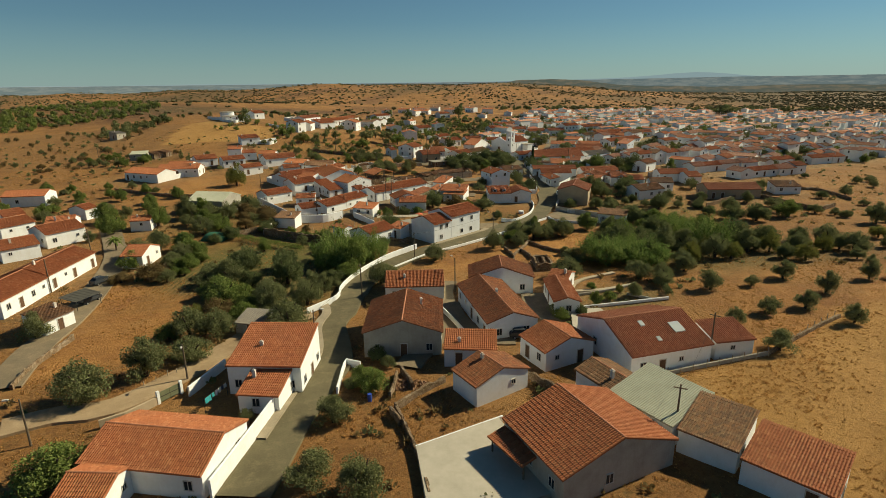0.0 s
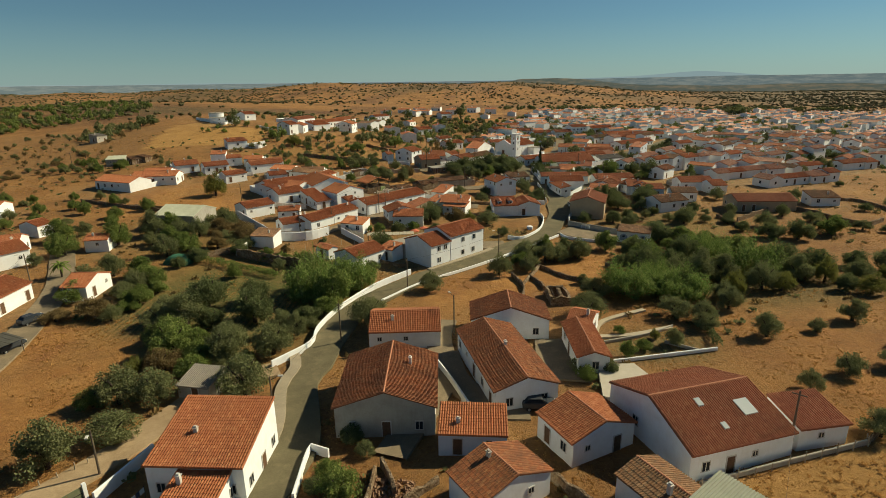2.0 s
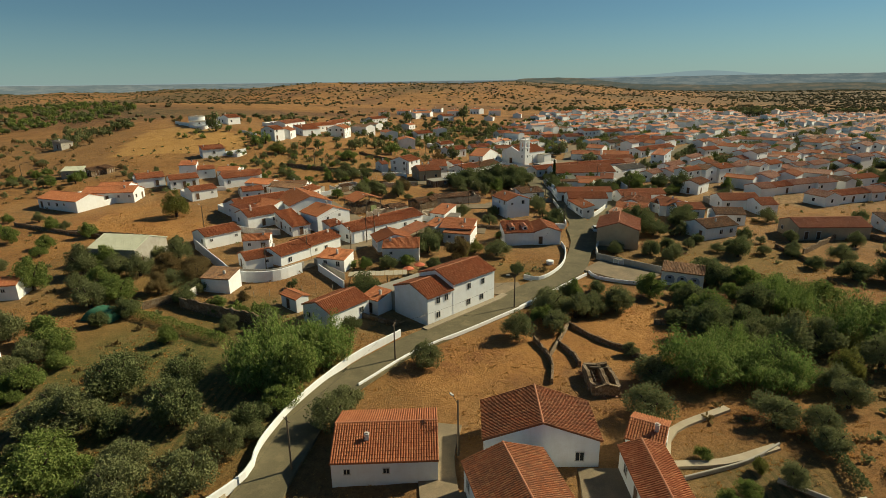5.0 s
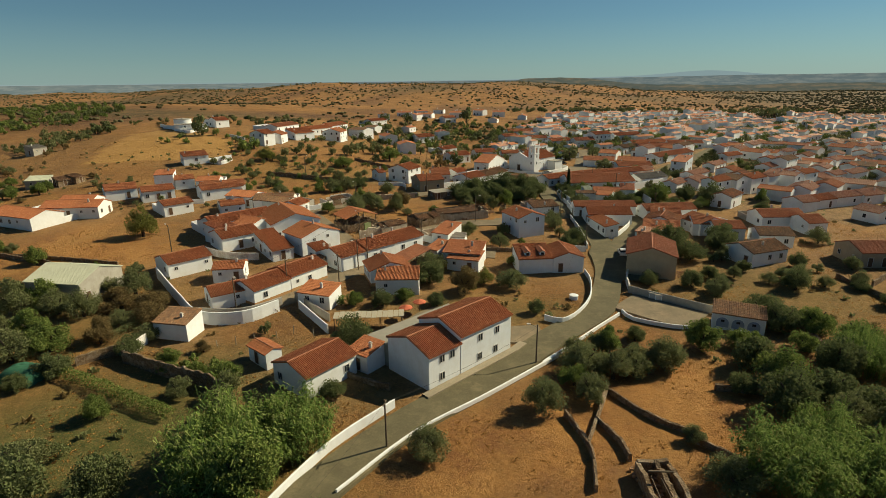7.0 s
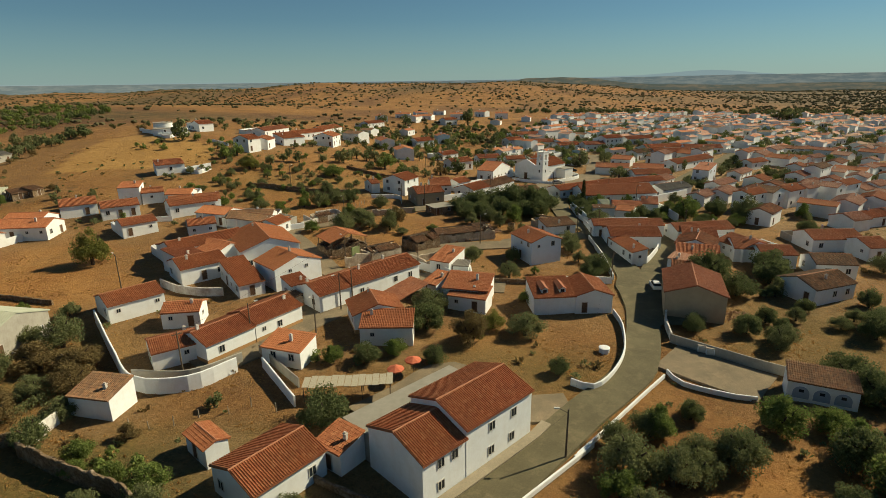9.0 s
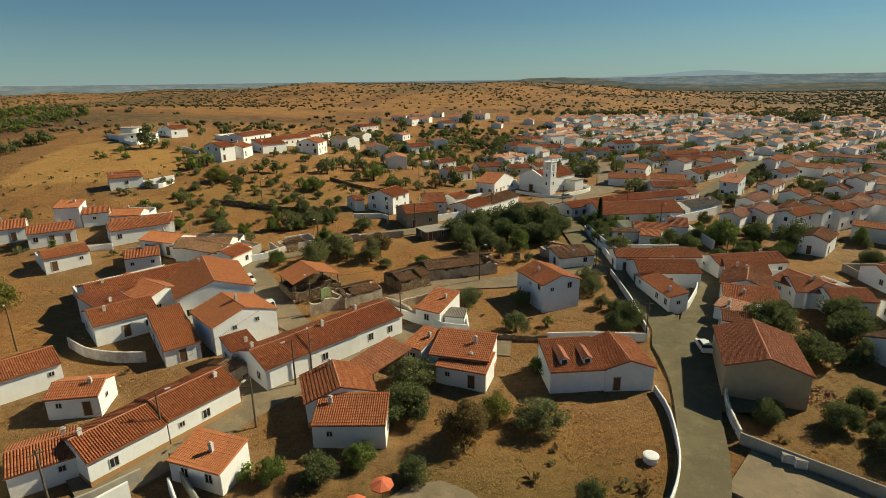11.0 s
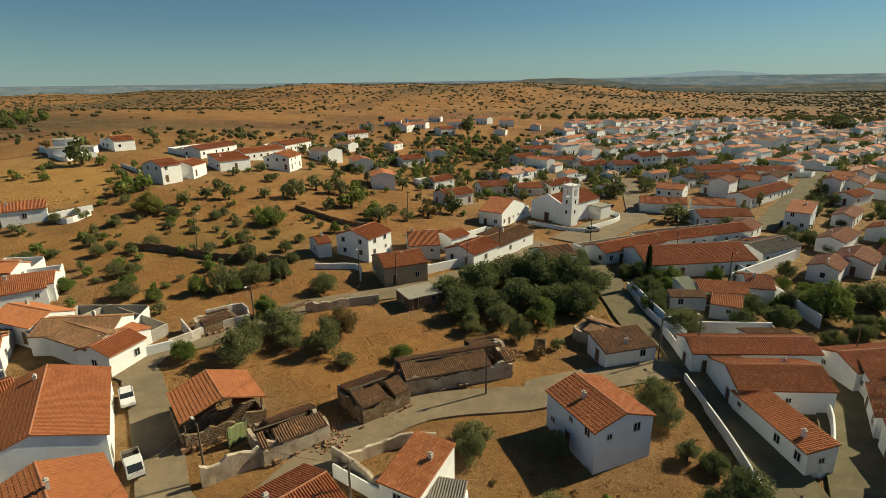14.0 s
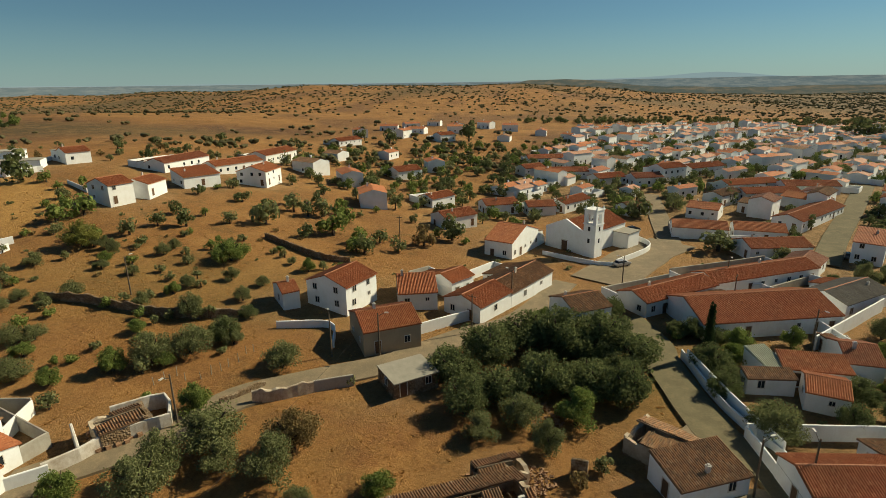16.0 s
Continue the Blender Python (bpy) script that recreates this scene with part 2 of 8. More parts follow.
def ground_material():
    p = Mat("dry_ground", 0.95).world_place()
    masks = []
    for name in ("cover", "fields"):
        kind = p.n.new("ShaderNodeAttribute")
        kind.attribute_name = name
        split = p.n.new("ShaderNodeSeparateColor")
        p.l.new(kind.outputs["Color"], split.inputs[0])
        masks += [*split.outputs, kind.outputs["Alpha"]]
    green, straw, scrub, yard, plough, rust, rows, pale = masks
    # bare earth and dry grass
    c = p.ramp(p.noise(0.045, 6, 0.65), (0.33, (0.19, 0.086, 0.027)), (0.5, (0.31, 0.147, 0.045)), (0.68, (0.41, 0.218, 0.072)))
    c = p.mix(p.ramp(p.noise(0.35, 10, 0.8), (0.50, 0.0), (0.66, 0.7)), c, (0.17, 0.085, 0.03))
    c = p.mix(p.ramp(p.noise(1.1, 8, 0.8), (0.48, 0.0), (0.66, 0.7)), c, (0.40, 0.215, 0.075))
    c = p.mix(p.ramp(p.noise(0.16, 8, 0.8), (0.54, 0.0), (0.66, 0.65)), c, (0.10, 0.088, 0.032))
    # stubble, ploughed land, rust-brown heath
    s = p.ramp(p.noise(0.09, 8, 0.75), (0.3, (0.34, 0.15, 0.042)), (0.5, (0.44, 0.21, 0.06)), (0.7, (0.54, 0.28, 0.088)))
    s = p.mix(p.ramp(p.noise(0.22, 6, 0.75), (0.52, 0.0), (0.68, 0.6)), s, (0.30, 0.11, 0.034))
    s = p.mix(p.ramp(p.noise(0.05, 7, 0.75), (0.47, 0.0), (0.60, 0.7)), s, (0.22, 0.088, 0.032))
    s = p.mix(p.ramp(p.noise(0.028, 5, 0.7), (0.50, 0.0), (0.62, 0.45)), s, (0.20, 0.13, 0.05))
    c = p.mix(straw, c, s)
    c = p.mix(plough, c, p.ramp(p.noise(0.14, 8, 0.75), (0.35, (0.22, 0.115, 0.042)), (0.65, (0.34, 0.18, 0.062))))
    c = p.mix(pale, c, p.ramp(p.noise(0.10, 8, 0.75), (0.35, (0.40, 0.215, 0.06)), (0.65, (0.54, 0.305, 0.095))))
    c = p.mix(rust, c, p.ramp(p.noise(0.07, 9, 0.8), (0.4, (0.075, 0.04, 0.022)), (0.52, (0.15, 0.075, 0.036)), (0.66, (0.28, 0.155, 0.062))))
    # green gardens
    g = p.ramp(p.noise(0.3, 8, 0.75), (0.36, (0.066, 0.092, 0.022)), (0.52, (0.125, 0.128, 0.036)), (0.68, (0.26, 0.175, 0.065)))
    c = p.mix(green, c, g)
    wave = p.n.new("ShaderNodeTexWave")
    wave.inputs["Scale"].default_value, wave.inputs["Distortion"].default_value, wave.inputs["Detail"].default_value = 0.28, 3.0, 4.0
    p.l.new(p.where, wave.inputs["Vector"])
    c = p.mix(rows, c, p.ramp(wave.outputs["Fac"], (0.3, (0.075, 0.09, 0.028)), (0.6, (0.20, 0.15, 0.06))))
    d = p.ramp(p.noise(0.12, 8, 0.8), (0.42, (0.06, 0.057, 0.027)), (0.54, (0.145, 0.095, 0.042)), (0.68, (0.29, 0.175, 0.07)))
    c = p.mix(scrub, c, d)
    y = p.ramp(p.noise(0.4, 8, 0.75), (0.36, (0.14, 0.098, 0.042)), (0.5, (0.27, 0.17, 0.078)), (0.66, (0.38, 0.255, 0.13)))
    c = p.mix(yard, c, y)
    # blades, clods and pebbles
    c = p.mix(1.0, c, p.ramp(p.noise(1.5, 10, 0.85), (0.34, 0.55), (0.46, 0.88), (0.54, 1.0), (0.70, 1.12)), "MULTIPLY")
    c = p.mix(p.ramp(p.noise(3.4, 4, 0.8), (0.50, 0.0), (0.68, 0.55)), c, (0.42, 0.225, 0.08))
    less = p.mix(straw, (1.0, 1.0, 1.0), (0.35, 0.35, 0.35))
    c = p.mix(p.mix(1.0, p.ramp(p.noise(2.7, 5, 0.8), (0.55, 0.0), (0.68, 0.55)), less, "MULTIPLY"), c, (0.085, 0.052, 0.022))
    p.bump(p.noise(1.6, 8, 0.85), 1.0, 0.45)
    return p.done(c)


# ---- lie of the land ----
SMALL_HILLS = [[0.7, 1.2, -0.9, 0.5, 0.5], [-0.3, -1.4, -1.1, 2.7, 1.0], [1.6, 1.2, -1.9, -2.2, -0.8], [-0.3, -0.1, 1.0, 1.1, 0.1], [4.2, 6.3, -1.9, -1.0, -0.1], [10.1, 0.1, -2.3, -0.4, 0.8]]
WIDE_HILLS = [[1.1, -1.9, -0.1, -0.8], [-0.7, -2.1, 0.3, -5.3], [19.8, 4.8, 2.2, 0.1]]
BASE = 4.44


def smooth(a, b, v):
    u = min(1.0, max(0.0, (v - a) / (b - a)))
    return u * u * (3 - 2 * u)


def lie(x, y):
    "The height of the land without its fine relief."
    z = BASE
    for j, row in enumerate(SMALL_HILLS):
        for i, a in enumerate(row):
            z += a * math.exp(-((x + 150 - 75 * i) ** 2 + (y - 80 * j) ** 2) / 7200)
    for j, row in enumerate(WIDE_HILLS):
        for i, a in enumerate(row):
            z += a * math.exp(-((x + 350 - 250 * i) ** 2 + (y - 300 * j) ** 2) / 51200)
    far = smooth(560, 1500, y)
    if far > 0:
        a = x / y
        crest = 20 + 22 * math.exp(-((a + 0.10) / 0.3) ** 2) - 24 * smooth(0.12, 0.5, a)
        crest += 9 * noise.noise((x / 260, y / 260, 3.1)) + 7 * noise.noise((a * 9, 0.5, y / 900))
        z = z * (1 - far) + far * crest
        z -= 75 * smooth(1900, 3300, y) * (1 - 0.75 * math.exp(-((a - 0.62) / 0.25) ** 2))
    return z


def blob(x, y, cx, cy, rx, ry):
    return math.exp(-(((x - cx) / rx) ** 2 + ((y - cy) / ry) ** 2) ** 2)


HOUSES = []


def cover(x, y):
    "Shares of green, straw and scrub at a place."
    green = max(blob(x, y, -42, 118, 26, 26), 0.85 * blob(x, y, -41, 143, 9, 5), blob(x, y, -30, 116, 8, 5), 0.8 * blob(x, y, -28, 142, 24, 9), 0.6 * blob(x, y, 62, 118, 22, 9), 0.6 * blob(x, y, 31, 97, 8, 5),
                0.5 * blob(x, y, 62, 175, 24, 22), 0.45 * blob(x, y, -70, 160, 24, 20), 0.55 * blob(x, y, 24, 262, 26, 16),
                0.5 * blob(x, y, 60, 256, 16, 14), 0.3 * blob(x, y, -45, 282, 40, 16), 0.5 * blob(x, y, 6, 165, 20, 8))
    straw = max(blob(x, y, 56, 56, 30, 40), blob(x, y, -82, 192, 22, 18), 0.4 * blob(x, y, -25, 255, 75, 50), blob(x, y, 12, 121, 22, 18), 0.9 * blob(x, y, 38, 132, 17, 13), 0.7 * blob(x, y, 75, 90, 30, 22), 0.8 * blob(x, y, 12, 232, 16, 10), 0.7 * blob(x, y, -16, 232, 18, 14))
    p, q = x + 2 * noise.noise((x / 7, y / 7, 0)), y + 2 * noise.noise((x / 7, y / 7, 7))
    if abs(x) < 130 and y < 260 and any(inside(p, q, f) for f in DRY_FIELDS):
        straw, green = 0.95, 0.0
    far = smooth(520, 1200, y)
    a = x / max(y, 60.0)
    n = noise.noise((x / 170, y / 330, 1.7))
    scrub = far * min(1.0, max(0.0, 0.25 + 1.1 * n + 1.3 * smooth(0.3, 0.7, a)))
    scrub = max(scrub, smooth(2000, 3000, y), 0.5 * blob(x, y, 85, 120, 40, 8), 0.85 * blob(x, y, -250, 520, 130, 34))
    scrub = max(scrub, 0.6 * smooth(140, 330, x) * smooth(150, 260, y) * smooth(620, 420, y) if y < 620 else 0)
    yard = 0.0
    for p, q, w in HOUSES:
        if abs(x - p) < 22 and abs(y - q) < 22:
            yard = max(yard, 0.85 * math.exp(-((x - p) ** 2 + (y - q) ** 2) / (w * w)))
    p, q = x + 9 * noise.noise((x / 25, y / 25, 0)), y + 9 * noise.noise((x / 25, y / 25, 7))
    if inside(p, q, QUARTERS[0]) or inside(p, q, QUARTERS[1]):
        yard, scrub, straw = max(yard, 0.85), 0.0, 0.0
    return green, straw, min(1.0, scrub), yard * smooth(20, 150, y)


def inside(x, y, corners):
    "Whether a place lies within a field."
    hit = False
    for (a, b), (c, d) in zip(corners, corners[1:] + corners[:1]):
        if (b > y) != (d > y) and x < a + (c - a) * (y - b) / (d - b):
            hit = not hit
    return hit


PLOUGHED = [(-330, 255), (-300, 372), (-196, 357), (-166, 346), (-153, 289), (-128, 262), (-190, 240)]
NEAR_STUBBLE = [(24, 66), (42, 69), (79, 94), (130, 80), (90, 15), (36, 30), (32, 53), (27, 61)]
STUBBLE = [(-153, 289), (-166, 346), (-147, 357), (-105, 332), (-97, 299), (-119, 291)]


QUARTERS = [[(85, 228), (125, 222), (200, 268), (330, 380), (240, 420), (140, 372), (66, 350)],
            [(66, 350), (140, 372), (240, 420), (330, 380), (470, 520), (420, 600), (300, 655), (200, 660), (96, 610), (60, 520), (30, 440), (12, 400)]]


DRY_FIELDS = [[(-61, 71), (-72, 107), (-51, 107), (-47, 93), (-48, 77), (-52, 69)], [(-99, 190), (-123, 220), (-106, 225), (-79, 224), (-65, 206), (-63, 192)],
              [(22, 139), (33, 146), (39, 142), (36, 133), (28, 131)], [(-24, 247), (-12, 252), (0, 251), (0, 241), (-9, 235), (-17, 237)]]


CLEARING = [(-69, 148), (-59, 147), (-48, 141), (-37, 135), (-33, 131), (-24, 119), (-24, 113), (-34, 112), (-44, 118), (-52, 124)]


def fields(x, y):
    "Shares of ploughed land, rust-brown heath, garden rows and pale stubble at a place."
    n = noise.noise((x / 60, y / 90, 4.4))
    rust = max(blob(x, y, -275, 500, 75, 95), blob(x, y, -140, 550, 75, 30), blob(x, y, -420, 560, 120, 60), smooth(0.05, 0.4, n) * smooth(400, 520, y) * 0.7)
    rows = max(0.8 * blob(x, y, -34, 112, 11, 8), 0.8 * blob(x, y, -54, 108, 9, 8), 0.7 * blob(x, y, 33, 96, 8, 6))
    p, q = x + 6 * n, y + 3 * noise.noise((x / 17, y / 17, 1.0))
    return 0.9 * inside(p, q, PLOUGHED), rust, rows, 0.9 * (inside(p, q, STUBBLE) or inside(p, q, NEAR_STUBBLE))


def graded(a, b, step, low, high, growth=1.12):
    out = list(np.arange(a, b + 0.1, step))
    s, v = step, b
    while v < high:
        s *= growth
        v = min(high, v + s)
        out.append(v)
    s, v = step, a
    while v > low:
        s *= growth
        v = max(low, v - s)
        out.insert(0, v)
    return out


def rough(x, y):
    r = 0.10 * noise.noise((x / 3.1, y / 3.1, 0)) + 0.16 * noise.noise((x / 9, y / 9, 5))
    return r * (1 + 6 * smooth(350, 900, y))


def build_ground():
    xs, ys = graded(-150, 150, 2.5, -4600, 4600), graded(20, 380, 2.5, -300, 4900, 1.07)
    verts = [(x, y, lie(x, y) + rough(x, y) - 0.12) for y in ys for x in xs]
    w = len(xs)
    faces = [(j * w + i, j * w + i + 1, (j + 1) * w + i + 1, (j + 1) * w + i) for j in range(len(ys) - 1) for i in range(w - 1)]
    me = bpy.data.meshes.new("ground")
    me.from_pydata(verts, [], faces)
    at = me.color_attributes.new("cover", "FLOAT_COLOR", "POINT")
    at.data.foreach_set("color", [c for v in verts for c in cover(v[0], v[1])])
    at = me.color_attributes.new("fields", "FLOAT_COLOR", "POINT")
    at.data.foreach_set("color", [float(c) for v in verts for c in fields(v[0], v[1])])
    me.polygons.foreach_set("use_smooth", [True] * len(faces))
    me.materials.append(ground_material())
    tagged(new("ground", me), "dry ochre hills with stubble, bare earth and green patches", "ground", kind="structure")



# ---- helpers for building ----
def mesh(name, bm, *mats):
    me = bpy.data.meshes.new(name)
    bm.to_mesh(me)
    bm.free()
    for m in mats:
        me.materials.append(m)
    return me


def part(name, bm, material, parent, label=""):
    "Links a bmesh, or a mesh made before, as one part of a thing."
    ob = new(name, bm if isinstance(bm, bpy.types.Mesh) else mesh(name, bm, material))
    ob.parent = parent
    return tagged(ob, label)


def thing(name, m, label, category, group=""):
    ob = new(name)
    ob.matrix_basis = m
    return tagged(ob, label, category, group)


def box(bm, x0, y0, z0, x1, y1, z1):
    "A plain block between two corners, added to bm."
    v = [bm.verts.new((x, y, z)) for z in (z0, z1) for x, y in ((x0, y0), (x1, y0), (x1, y1), (x0, y1))]
    for f in ((3, 2, 1, 0), (4, 5, 6, 7), (0, 1, 5, 4), (1, 2, 6, 5), (2, 3, 7, 6), (3, 0, 4, 7)):
        bm.faces.new([v[i] for i in f])
    return bm


def block(*c):
    return box(bmesh.new(), *c)


def tube(bm, a, b, ra, rb, sides=6):
    a, b = Vector(a), Vector(b)
    q = (b - a).to_track_quat("Z", "Y")
    rings = []
    for p, r in ((a, ra), (b, rb)):
        rings.append([bm.verts.new(p + q @ Vector((r * math.cos(2 * math.pi * i / sides), r * math.sin(2 * math.pi * i / sides), 0))) for i in range(sides)])
    for i in range(sides):
        bm.faces.new((rings[0][i], rings[0][(i + 1) % sides], rings[1][(i + 1) % sides], rings[1][i]))
    bm.faces.new(rings[1])
    bm.faces.new(rings[0][::-1])
    return bm


# ---- roads ----
def spline(points, step):
    "Points along a smooth line through the given ones."
    p = [Vector((x, y)) for x, y in points]
    p = [2 * p[0] - p[1], *p, 2 * p[-1] - p[-2]]
    out = []
    for a, b, c, d in zip(p, p[1:], p[2:], p[3:]):
        n = max(1, int((c - b).length / step))
        for i in range(n):
            t = i / n
            out.append(0.5 * (2 * b + (c - a) * t + (2 * a - 5 * b + 4 * c - d) * t * t + (3 * b - a - 3 * c + d) * t ** 3))
    return [*out, p[-2]]


ROAD_COUNT = [0]
ROAD_POINTS = []


def road(points, width, surface):
    line = spline(points, 2.0)
    bm = bmesh.new()
    rows = []
    ROAD_COUNT[0] += 1
    lift = {"asphalt": 0.23, "kerb": 0.30}.get(surface, 0.10) + 0.006 * ROAD_COUNT[0]
    ROAD_POINTS.extend((p.x, p.y, width / 2) for p in line)
    for i, p in enumerate(line):
        d = (line[min(i + 1, len(line) - 1)] - line[max(i - 1, 0)]).normalized()
        n = Vector((-d.y, d.x))
        half = width / 2 * (1 + 0.05 * noise.noise((p.x / 6, p.y / 6, 2)))
        row = [bm.verts.new((*(p + n * half * s), lie(*(p + n * half * s)) + lift - (0.5 if abs(s) > 1 else 0))) for s in (-1.02, -1, -0.5, 0, 0.5, 1, 1.02)]
        rows.append(row)
    for a, b in zip(rows, rows[1:]):
        for i in range(6):
            bm.faces.new((a[i], a[i + 1], b[i + 1], b[i]))
    bmesh.ops.recalc_face_normals(bm, faces=bm.faces)
    ob = new("road", mesh("road", bm, ROADS[surface]))
    words = {"asphalt": "worn grey asphalt village road", "sand": "sandy earth lane beside the houses", "dusty": "dusty pale paved lane between houses", "track": "pale earth track on the hill", "pale": "pale concrete garden path", "kerb": "pale worn pavement along a house wall"}
    tagged(ob, words[surface], "road", kind="structure")


road([(-20.7, 44.6), (-19.9, 56.3), (-18.7, 65.4), (-17.6, 73.5), (-21.0, 87.1), (-20.1, 92.3), (-19.6, 100.9), (-17.7, 112.7), (-13.5, 121.1), (-5.8, 131.2), (4.2, 141.0), (16.4, 155.0), (19.6, 158.2), (26.6, 166.6), (32.7, 182.8), (34.6, 194.2), (34.7, 197.5), (36.9, 206.0), (36.1, 226.7), (36.0, 239.1), (32.7, 243.5), (32.2, 260.8), (33.3, 268.1), (31.8, 278.1)], 5.6, "asphalt")
road([(37.0, 180.0), (37.6, 189.0), (38.9, 197.0), (42.2, 204.2), (46.6, 212.6), (51.8, 222.8), (56.9, 232.7)], 6.8, "asphalt")
road([(-33.0, 187.0), (-22.5, 188.2), (-15.6, 195.7), (-6.6, 201.8), (0.9, 198.5), (9.3, 197.0)], 5.5, "dusty")
road([(-17.7, 204.6), (-12.9, 212.9), (-3.0, 221.4), (12.3, 224.4), (13.2, 226.2), (32.4, 232.6), (35.0, 231.9)], 5.5, "dusty")
road([(-22.9, 200.9), (-27.7, 204.1), (-34.1, 214.3), (-43.3, 227.4), (-46.7, 228.8), (-41.8, 233.0), (-45.3, 231.9), (-40.3, 235.8), (-32.8, 241.8), (-27.5, 249.0), (-18.4, 254.3), (-8.0, 259.8), (2.2, 269.0), (12.4, 276.7), (24.3, 297.0)], 5.0, "dusty")
road([(-39.0, 163.7), (-33.7, 169.9), (-28.7, 177.9), (-22.6, 186.2), (-15.0, 193.1), (-8.0, 199.2)], 6.5, "dusty")
road([(31.6, 297.6), (48.5, 319.8), (59.4, 330.2)], 13, "dusty")
road([(57.4, 324.9), (68.5, 369.7), (73.5, 390.5)], 6, "dusty")
road([(86.8, 309.6), (104.5, 332.8), (129.4, 363.0), (156.8, 397.2)], 6, "asphalt")
road([(-61.8, 65.5), (-65.8, 77.3), (-68.2, 90.5), (-73.3, 107.4), (-79.8, 123.6), (-93.5, 144.9)], 5.0, "dusty")
road([(-54.5, 56.5), (-49.8, 59.5), (-43.8, 61.5), (-38.4, 70.5), (-34.3, 81.8), (-32.4, 87.4), (-25.2, 91.8)], 4.2, "sand")
road([(-6.4, 71.1), (-0.5, 88.0), (-1.1, 96.3), (-1.6, 102.0), (-0.6, 108.6)], 4.0, "dusty")
road([(10.2, 79.3), (7.2, 79.5), (2.8, 84.4), (0.7, 89.0), (-0.4, 96.2)], 4.0, "dusty")
road([(24.3, 85.8), (22.2, 89.0), (16.5, 89.4), (16.7, 99.6)], 6.0, "dusty")
road([(32.1, 169.7), (37.7, 164.5), (42.5, 159.9)], 9.0, "dusty")
road([(-13.0, 153.0), (-7.6, 158.4), (-1.4, 164.4), (6.7, 156.0), (14.4, 156.0)], 6.0, "dusty")
road([(32.5, 245.5), (28.0, 241.2), (24.0, 237.4)], 5, "dusty")
road([(188.8, 869.1), (185.0, 767.4), (188.7, 720.3)], 3.5, "track")
road([(-4.6, 136.0), (0.8, 141.5), (8.9, 149.7), (10.6, 152.0)], 1.3, "kerb")
road([(-24.0, 96.0), (-22.6, 92.0), (-22.9, 86.0), (-20.6, 76.0), (-21.2, 66.0), (-22.2, 54.0)], 1.6, "kerb")
road([(23.3, 100.0), (29.6, 100.2), (36.4, 102.5)], 1.0, "pale")
road([(23.4, 100.6), (26.4, 106.2), (34.8, 110.6)], 1.0, "pale")


# ---- houses ----
def window_meshes(w, h, name):
    frame_bm = bmesh.new()
    for c in ((-w / 2 - 0.07, 0, -w / 2, h), (w / 2, 0, w / 2 + 0.07, h), (-w / 2 - 0.07, h, w / 2 + 0.07, h + 0.08), (-w / 2 - 0.12, -0.08, w / 2 + 0.12, 0), (-0.03, 0, 0.03, h)):
        box(frame_bm, c[0], -0.07, c[1], c[2], 0.02, c[3])
    return mesh(name + "_frame", frame_bm, FRAME), mesh(name + "_pane", block(-w / 2, -0.025, 0, w / 2, 0.02, h), GLASS)


WINDOW = window_meshes(0.85, 1.05, "window")
SMALL_WINDOW = window_meshes(0.6, 0.6, "small_window")
DOOR_LEAF = mesh("door_leaf", block(-0.48, -0.04, 0, 0.48, 0.02, 2.0), DOOR)
door_bm = bmesh.new()
for c in ((-0.58, 0, -0.48, 2.1), (0.48, 0, 0.58, 2.1), (-0.48, 2.0, 0.48, 2.1)):
    box(door_bm, c[0], -0.08, c[1], c[2], 0.02, c[3])
DOOR_FRAME = mesh("door_frame", door_bm, FRAME)


def opening(kind, parent, x, y, z, turn, plain_edge=False):
    "A window or door on a wall; its outside looks along its own -y."
    a, b = {"window": WINDOW, "small": SMALL_WINDOW, "door": (DOOR_FRAME, DOOR_LEAF)}[kind]
    ob = part("door" if kind == "door" else "window", b, None, parent)
    ob.matrix_basis = pose(x, y, z, 0, 0, turn)
    if plain_edge:
        return
    part("door_frame" if kind == "door" else "window_frame", a, None, ob)


